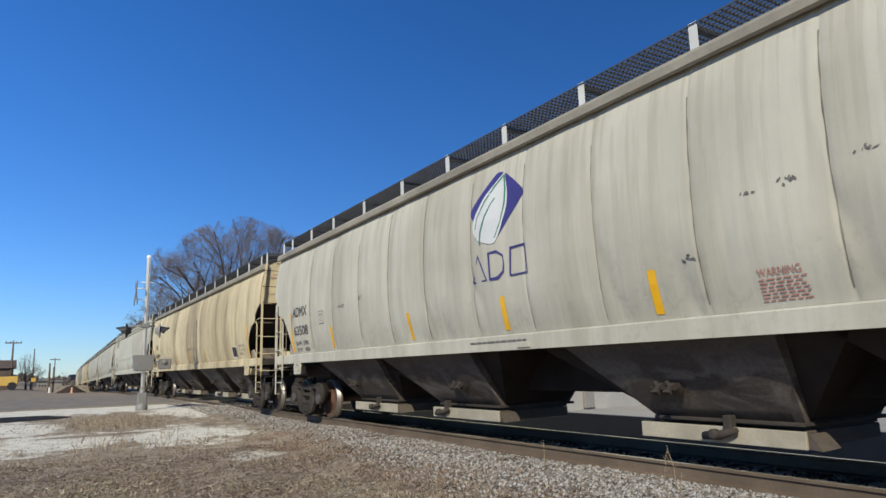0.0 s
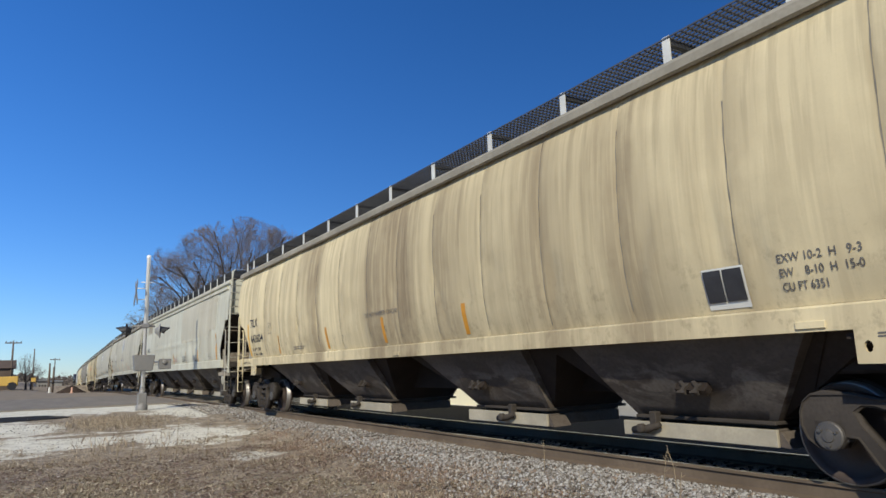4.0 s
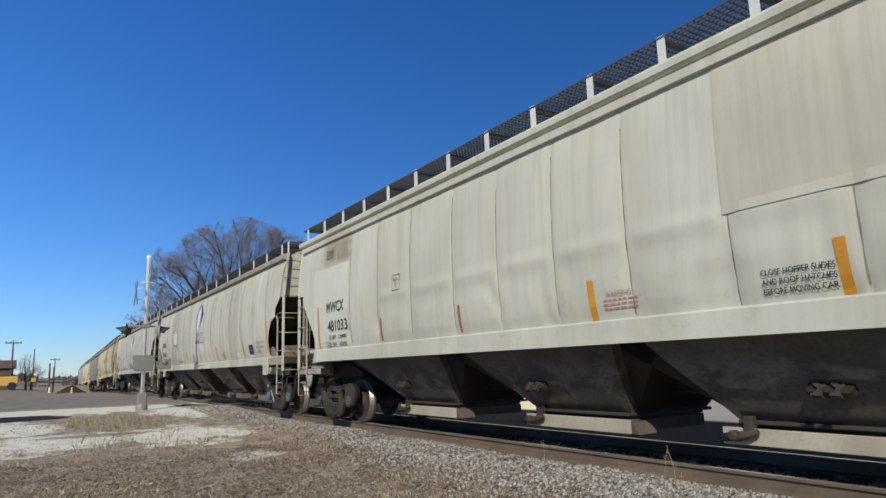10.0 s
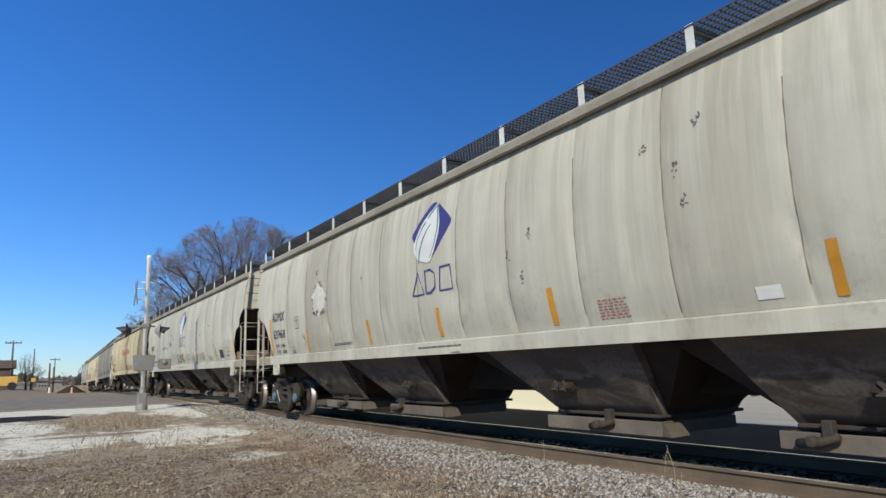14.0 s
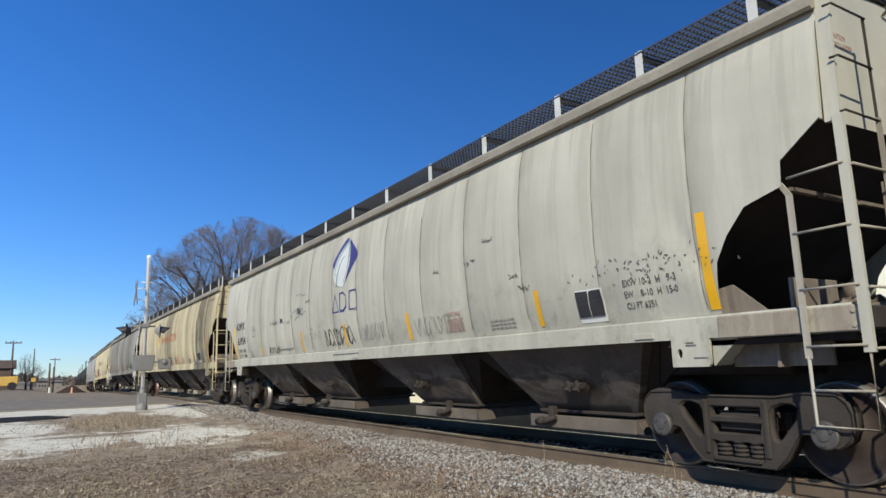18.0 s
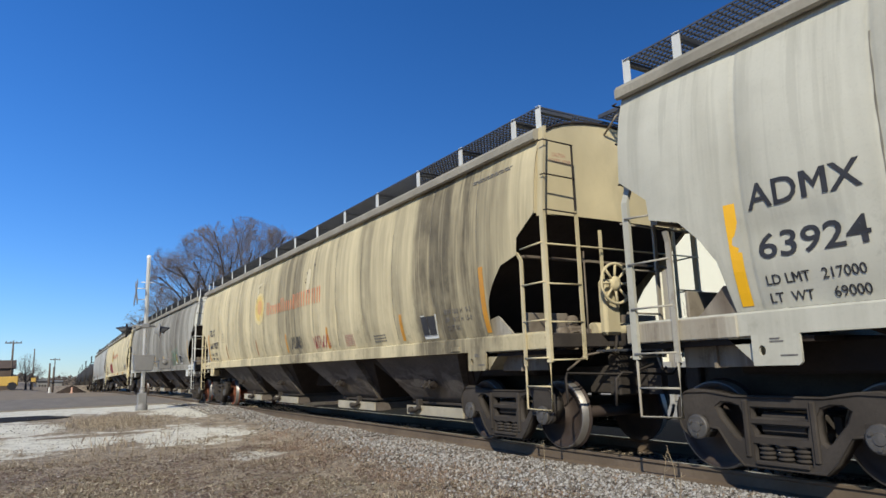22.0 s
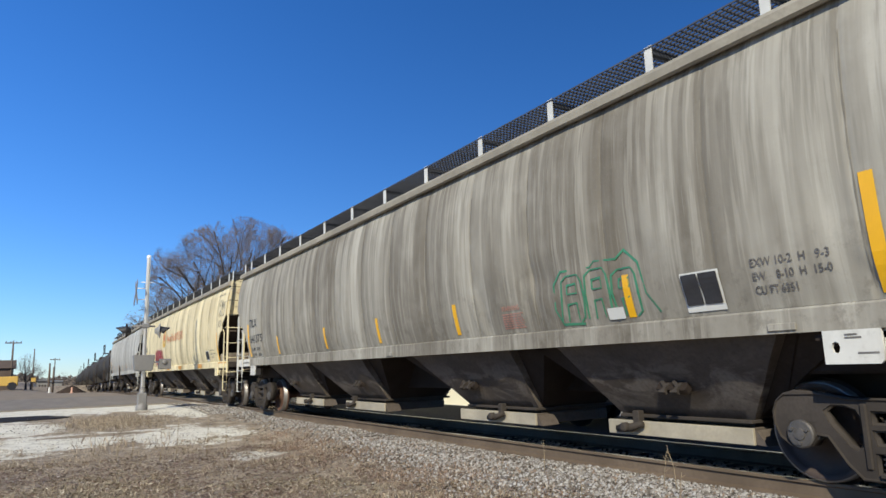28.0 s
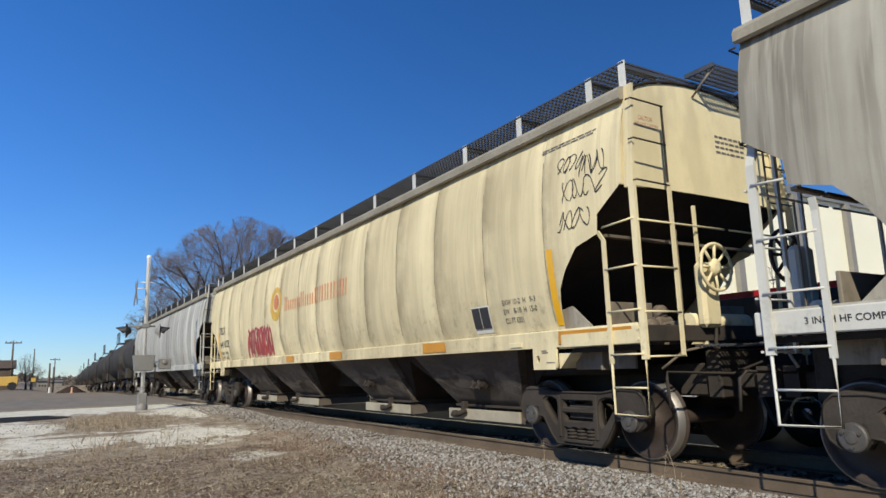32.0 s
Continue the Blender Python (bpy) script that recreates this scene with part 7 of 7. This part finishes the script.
def bare_tree(x, y, z0, height, spread, seed, name="bare_tree", limbs=8, many=(9, 7, 7, 6)):
    """Trunk, long rising limbs and a dense crown of fine twigs kept inside a domed outline."""
    rng = random.Random(seed)
    tree = tagged(new(name), "leafless broad-crowned winter tree", "tree")
    tree.location = (x, y, z0)
    wood, twig = bmesh.new(), bmesh.new()
    rx, rz, cz = 0.47 * height * spread, 0.47 * height, 0.53 * height

    def inside(p):
        return (p.x ** 2 + p.y ** 2) / rx ** 2 + ((p.z - cz) / rz) ** 2 < 1.0 + 0.24 * noise.noise(p * (4.0 / height) + Vector((seed, 0, 0)))

    def branch(p, d, ln, r, k):
        n = 5 if k < 2 else (3 if k < 3 else 2)
        pts, rad = [p], [r]
        for i in range(n):
            d = (d + Vector((rng.gauss(0, 0.13), rng.gauss(0, 0.13), rng.gauss(0.03, 0.10)))).normalized()
            q = pts[-1] + d * (ln / n)
            if not inside(q):
                break
            pts.append(q)
            rad.append(r * (1 - 0.62 * (i + 1) / n))
        if len(pts) < 2:
            return
        tube(wood if k < 2 else twig, pts, rad, 6 if k < 1 else (4 if k < 2 else 3), close=False)
        if k == len(many):
            return
        for j in range(many[k]):
            f = 0.22 + 0.78 * (j + rng.random()) / many[k]
            at = f * (len(pts) - 1)
            i = min(int(at), len(pts) - 2)
            q = pts[i].lerp(pts[i + 1], at - i)
            way = (pts[i + 1] - pts[i]).normalized()
            out = way.cross(Vector((rng.gauss(0, 1), rng.gauss(0, 1), rng.gauss(0, 1)))).normalized()
            nd = (way * 0.76 + out * rng.uniform(0.48, 0.82) + Vector((q.x, q.y, 0)) * (0.16 / rx) + Vector((0, 0, 0.08))).normalized()
            branch(q, nd, ln * rng.uniform(0.42, 0.60) * (1.12 - 0.45 * f), max(r * 0.40 * (1 - 0.4 * f), 0.00043 * height), k + 1)

    fork = Vector((0, 0, height * 0.16))
    tube(wood, [(0, 0, -0.3), (0.03, 0, height * 0.08), fork], [height * 0.032, height * 0.026, height * 0.024], 8, close=False)
    for j in range(limbs):
        a = j * 2.4 + rng.uniform(-0.3, 0.3)
        lean = rng.uniform(0.40, 1.05) if j > 1 else 0.2
        branch(fork, Vector((math.cos(a) * lean * spread, math.sin(a) * lean * spread, 0.85)).normalized(), height * rng.uniform(0.58, 0.80), height * 0.0092, 0)
    part("trunk", wood, M_BARK, tree)
    part("crown", twig, M_TWIG, tree, "fine grey-brown twigs")
    return tree


bare_tree(-54.0, 13.6, -0.1, 14.1, 1.08, 5, limbs=11)
bare_tree(-60.0, 11.4, -0.1, 9.8, 1.2, 9, limbs=9)

# ---- long metal building behind the track ----
M_CREAMWALL = simple("cream_siding", (0.93, 0.89, 0.70), 0.55, 0, 0.04, 2)
M_PIER = simple("grey_pier", (0.26, 0.245, 0.225), 0.7, 0, 0.15, 3)
M_ROOFG = simple("grey_roof_trim", (0.24, 0.245, 0.25), 0.6, 0.2, 0.15, 3)
M_BLOCK = simple("base_wall_grey", (0.40, 0.39, 0.37), 0.85, 0, 0.2, 3)
hall = tagged(new("metal_building"), "long cream metal building with grey piers", "building")
b = bmesh.new()
box(b, -42, -15.5, 13.4, 62, -0.3, 8.0)
part("wall", b, M_CREAMWALL, hall)
b = bmesh.new()
box(b, -42.2, -15.30, 13.2, 62.2, 7.9, 8.25)
part("roof", b, M_ROOFG, hall, "grey roof edge")
b = bmesh.new()
box(b, -15.49, -15.40, 13.4, 62, -0.25, 1.1)
part("base_wall", b, M_BLOCK, hall)
for k in range(12):
    b = bmesh.new()
    y = 14.5 + k * 4.13
    box(b, -15.49, -15.28, y - 0.19, y + 0.19, -0.2, 7.9, bevel=0.01)
    part("pier", b, M_PIER, hall)
# small bare saplings in front of it
for sx, sy, sh, sd in ((-13.5, 21.7, 4.5, 3), (-14.6, 18.6, 3.4, 8)):
    rng = random.Random(sd)
    t = tagged(new("sapling"), "thin leafless sapling by the building", "tree")
    b = bmesh.new()
    tube(b, [(sx, sy, -0.3), (sx + 0.03, sy, sh * 0.5), (sx, sy + 0.05, sh)], [0.035, 0.022, 0.006], 6)
    part("trunk", b, M_BARK, t)
    b = bmesh.new()
    for k in range(26):
        z = sh * (0.35 + 0.6 * k / 26)
        a = k * 2.4
        ln = 0.75 * (1.15 - k / 30)
        tube(b, [(sx, sy, z), (sx + ln * 0.4 * math.cos(a), sy + ln * 0.4 * math.sin(a), z + ln * 0.45), (sx + ln * 0.55 * math.cos(a), sy + ln * 0.55 * math.sin(a), z + ln)], [0.012, 0.008, 0.003], 4)
    part("crown", b, M_TWIG, t)

# ---- yard and distance beyond the road ----
M_SHED = simple("shed_brown", (0.13, 0.10, 0.082), 0.9, 0, 0.3, 2)
M_YELMACH = simple("skip_yellow", (0.62, 0.40, 0.09), 0.6, 0, 0.2, 4)
M_POLE = simple("pole_wood", (0.15, 0.12, 0.10), 0.9, 0, 0.3, 4)
M_PILE = simple("dirt_heap", (0.058, 0.042, 0.033), 0.95, 0, 0.4, 4, 0.05)
M_ORANGE2 = simple("marker_orange", (0.62, 0.36, 0.26), 0.6, 0, 0.1, 4)
M_FARWALL = simple("far_wall_pale", (0.26, 0.25, 0.235), 0.8, 0, 0.2, 1)
shed = tagged(new("shed"), "weathered brown shed across the yard", "building")
shed.location.z = -land(-98, -7)
b = bmesh.new()
box(b, -101, -95, -12, -2.2, -0.1, 2.5)
part("wall", b, M_SHED, shed)
b = bmesh.new()
hull(b, [(-101.3, -12.3, 2.5), (-94.7, -12.3, 2.5), (-94.7, -1.9, 2.5), (-101.3, -1.9, 2.5)], [(-98.2, -12.3, 3.5), (-97.8, -12.3, 3.5), (-97.8, -1.9, 3.5), (-98.2, -1.9, 3.5)])
part("roof", b, M_SHED, shed)
skip = tagged(new("yellow_trailer"), "yellow box trailer standing in the yard", "trailer")
skip.location.z = -land(-90, -3)
b = bmesh.new()
box(b, -91.2, -89.8, -5.2, -1.45, 0.45, 1.50, bevel=0.05)
part("box", b, M_YELMACH, skip)
for y in (-4.5, -3.6, -2.0):
    b = bmesh.new()
    lathe(b, [(0.42, -0.12), (0.45, -0.06), (0.45, 0.06), (0.42, 0.12)], "x", 16, (-89.75, y, 0.44))
    part("wheel", b, M_SIGBLACK, skip)
b = bmesh.new()
box(b, -89.79, -89.76, -0.2, 0.25, 1.0, 1.45)
sign = tagged(part("yellow_sign", b, M_YELMACH), "small yellow sign on a post in the yard", "sign")
sign.location.z = -land(-90, 0)
b = bmesh.new()
tube(b, [(-89.8, 0.02, -0.05), (-89.8, 0.02, 1.4)], 0.04, 6)
part("post", b, M_POLE, sign)
for x, y, hh, arm in ((-95, -2.3, 5.75, True), (-130, -0.1, 6.1, False), (-85, 1.47, 2.8, False), (-100, 2.2, 2.6, False), (-150, 3.4, 5.0, True)):
    pole = tagged(new("utility_pole"), "weathered wooden utility pole", "pole", "utility poles")
    b = bmesh.new()
    tube(b, [(x, y, -0.3 - land(x, y)), (x, y, hh * 0.5), (x, y - 0.02, hh)], [0.13, 0.11, 0.08], 8)
    part("pole", b, M_POLE, pole)
    if arm:
        b = bmesh.new()
        box(b, x - 0.06, x + 0.06, y - 0.85, y + 0.85, hh - 0.35, hh - 0.22)
        for q in (-0.75, -0.3, 0.3, 0.75):
            lathe(b, [(0.04, 0), (0.05, 0.1), (0.02, 0.14)], "z", 8, (x, y + q, hh - 0.22))
        part("crossarm", b, M_POLE, pole)
b = bmesh.new()
rows = []
rp = random.Random(8)
for k, (r, z) in enumerate(((1.5, -0.1), (1.15, 0.13), (0.75, 0.38), (0.38, 0.58), (0.10, 0.70))):
    rows.append([b.verts.new((-76.5 + r * 0.9 * math.cos(a) * rp.uniform(0.88, 1.1), 3.3 + r * math.sin(a) * rp.uniform(0.88, 1.1), z + rp.uniform(-0.05, 0.05) * (k > 0))) for a in [2 * math.pi * j / 18 for j in range(18)]])
for p, q in zip(rows, rows[1:]):
    for j in range(18):
        b.faces.new((p[j], p[(j + 1) % 18], q[(j + 1) % 18], q[j]))
b.faces.new(rows[-1])
mound = tagged(part("soil_mound", b, M_PILE, None, "", True), "low heap of dark brown dirt", "dirt pile")
mound.location.z = -land(-76.5, 3.3)
for x, y, m in ((-72.0, 1.32, M_STEELWHITE), (-72.2, 3.15, M_ORANGE2)):
    b = bmesh.new()
    lathe(b, [(0.18, -0.02), (0.18, 0.03), (0.08, 0.04), (0.07, 0.50), (0.04, 0.53)], "z", 14, (x, y, -land(x, y)))
    tagged(part("road_marker", b, m), "white roadside marker post" if m is M_STEELWHITE else "orange roadside marker post", "marker", "roadside markers")
for x0, x1, y0, y1, hh in ((-140, -125, 0.6, 2.0, 1.6), (-190, -170, 1.5, 5.5, 2.4), (-230, -200, -9.0, -5.0, 4.5)):
    far = tagged(new("far_building"), "small pale far-off building", "building", "far buildings")
    far.location.z = -land((x0 + x1) / 2, (y0 + y1) / 2)
    b = bmesh.new()
    box(b, x0, x1, y0, y1, -0.1, hh)
    part("wall", b, M_FARWALL, far)
    b = bmesh.new()
    box(b, x0 - 0.3, x1 + 0.3, y0 - 0.2, y1 + 0.2, hh, hh + 0.25)
    part("roof", b, M_ROOFG, far)
    for k in range(3):
        b = bmesh.new()
        yy = y0 + (y1 - y0) * (0.15 + 0.28 * k)
        box(b, x1, x1 + 0.03, yy, yy + (y1 - y0) * 0.16, hh * 0.3, hh * 0.62)
        part("window", b, M_DARK, far)
for k, (x, y, hh, sd) in enumerate(((-99, -0.75, 4.6, 21), (-101, -0.2, 4.0, 22), (-98, -4.5, 4.2, 23), (-180, 0.0, 5.0, 24), (-200, 4.5, 4.5, 25), (-240, 8.0, 6.0, 26))):
    bare_tree(x, y, -0.1 - land(x, y), hh, 0.85, sd, "bare_tree", 7, (6, 5, 5))
pts = []
for k in range(5200):
    x = rs.uniform(-900, -420)
    y = rs.uniform(-130, 60)
    pts.append((x, y, -land(x, y) + rs.uniform(-0.5, 5.2) * rs.random() ** 0.5, rs.uniform(0.6, 1.5)))
M_FARWOOD = island_mat("far_woods", [(0.0, (0.085, 0.075, 0.065)), (0.6, (0.15, 0.125, 0.105)), (1.0, (0.20, 0.175, 0.15))])
scatter("far_woods", M_FARWOOD, pts, STONE, STONE_F, "hazy bare woods on the horizon", "woods")

# ---- traffic behind the train ----
M_CARRED = simple("truck_red", (0.42, 0.02, 0.03), 0.3, 0, 0.1, 4)
M_CARNAVY = simple("truck_navy", (0.020, 0.022, 0.040), 0.35, 0, 0.2, 4)
M_GLASS = simple("dark_glass", (0.02, 0.024, 0.03), 0.08, 0, 0.1, 4)
M_TYRE = simple("tyre_rubber", (0.025, 0.025, 0.025), 0.85, 0, 0.3, 12)
M_CHROME = simple("rim_steel", (0.62, 0.62, 0.62), 0.25, 0.9, 0.1, 12)


def road_wheel(parent, x, y, r=0.38):
    b = bmesh.new()
    lathe(b, [(r * 0.6, -0.12), (r * 0.95, -0.12), (r, -0.08), (r, 0.08), (r * 0.95, 0.12), (r * 0.6, 0.12)], "y", 22)
    w = part("wheel", b, M_TYRE, parent)
    w.location = (x, y, r)
    b = bmesh.new()
    lathe(b, [(r * 0.62, -0.10), (r * 0.55, -0.13), (r * 0.2, -0.08), (r * 0.15, -0.14), (0.02, -0.15)], "y", 16)
    part("rim", b, M_CHROME, w)


def red_pickup():
    v = tagged(new("pickup_truck"), "dark red pickup truck driving behind the train", "truck")
    b = bmesh.new()
    hull(b, [(-2.7, -0.95, 0.45), (2.7, -0.95, 0.45), (2.7, 0.95, 0.45), (-2.7, 0.95, 0.45)], [(-2.75, -0.92, 1.15), (2.6, -0.92, 1.10), (2.6, 0.92, 1.10), (-2.75, 0.92, 1.15)])
    bmesh.ops.bevel(b, geom=b.edges[:], offset=0.08, segments=2, affect="EDGES")
    part("body", b, M_CARRED, v)
    b = bmesh.new()
    hull(b, [(-0.9, -0.9, 1.12), (1.5, -0.9, 1.10), (1.5, 0.9, 1.10), (-0.9, 0.9, 1.12)], [(-0.7, -0.75, 1.85), (0.75, -0.75, 1.85), (0.75, 0.75, 1.85), (-0.7, 0.75, 1.85)])
    bmesh.ops.bevel(b, geom=b.edges[:], offset=0.06, segments=2, affect="EDGES")
    part("cab", b, M_CARRED, v)
    b = bmesh.new()
    hull(b, [(-0.72, -0.895, 1.22), (1.15, -0.895, 1.22), (1.15, -0.88, 1.22), (-0.72, -0.88, 1.22)], [(-0.58, -0.80, 1.72), (0.66, -0.80, 1.72), (0.66, -0.78, 1.72), (-0.58, -0.78, 1.72)])
    part("window", b, M_GLASS, v)
    for x in (-1.7, 1.75):
        for y in (-0.85, 0.85):
            road_wheel(v, x, y)
    return v


def flat_trailer():
    v = tagged(new("flatbed_trailer"), "low dark flatbed trailer towed by the pickup", "trailer")
    b = bmesh.new()
    box(b, -3.4, 3.0, -1.0, 1.0, 0.62, 0.76, bevel=0.02)
    box(b, 3.0, 4.6, -0.06, 0.06, 0.55, 0.67)
    part("deck", b, M_DARK, v)
    b = bmesh.new()
    box(b, -3.4, 3.0, -1.02, -1.0, 0.70, 0.78)
    part("edge_rail", b, M_CHROME, v, "bright edge rail")
    for x in (-1.9, -1.0):
        for y in (-0.9, 0.9):
            road_wheel(v, x, y, 0.34)
    return v


def navy_truck():
    v = tagged(new("box_truck"), "dark navy truck with a red stripe behind the train", "truck")
    b = bmesh.new()
    box(b, -4.2, 2.0, -1.15, 1.15, 0.95, 2.45, bevel=0.06)
    part("body", b, M_CARNAVY, v)
    b = bmesh.new()
    box(b, -4.22, 2.02, -1.17, -1.15, 2.40, 2.50)
    part("stripe", b, M_CARRED, v, "red stripe along the top")
    b = bmesh.new()
    box(b, -3.2, -2.1, -1.2, -1.16, 1.45, 1.72, bevel=0.015)
    part("side_marker", b, M_CARRED, v, "red marker panel")
    b = bmesh.new()
    box(b, 2.1, 4.3, -1.1, 1.1, 0.7, 2.5, bevel=0.15)
    part("cab", b, M_CARNAVY, v)
    for x in (-3.2, -2.2, 3.3):
        for y in (-0.95, 0.95):
            road_wheel(v, x, y, 0.5)
    return v


PICKUP, TRAILER, NAVY = red_pickup(), flat_trailer(), navy_truck()


def motions():
    """The train rolls past, its wheels turn, and traffic passes behind it."""
    for c, s in TRAIN:
        gap = 9.0 if c.name.startswith("covered") else 6.4
        walk(c, [(float(t), car_pose(s + travel(t), gap)) for t in range(33)])
    step = 0.15
    rows = [k * step for k in range(int(32 / step) + 1)] + [32.0]
    turns = [(t, math.degrees(travel(t) / 0.457)) for t in rows]
    for w, d in WHEELSETS:
        walk(w, [(t, pose(d, 0, 0.457, 0, a, 0)) for t, a in turns])
    def drive(x0, t0, v):
        return [(0.0, x0 - v * t0), (16.0, x0 + v * (16.0 - t0)), (32.0, x0 + v * (32.0 - t0))]
    for ob, x0, t0, v in ((PICKUP, -4.0, 27.6, 6.0), (TRAILER, -8.6, 28.3, 6.0), (NAVY, -3.9, 32.0, 8.0)):
        walk(ob, [(t, pose(x, 11.4, -0.24)) for t, x in drive(x0, t0, v)])


motions()
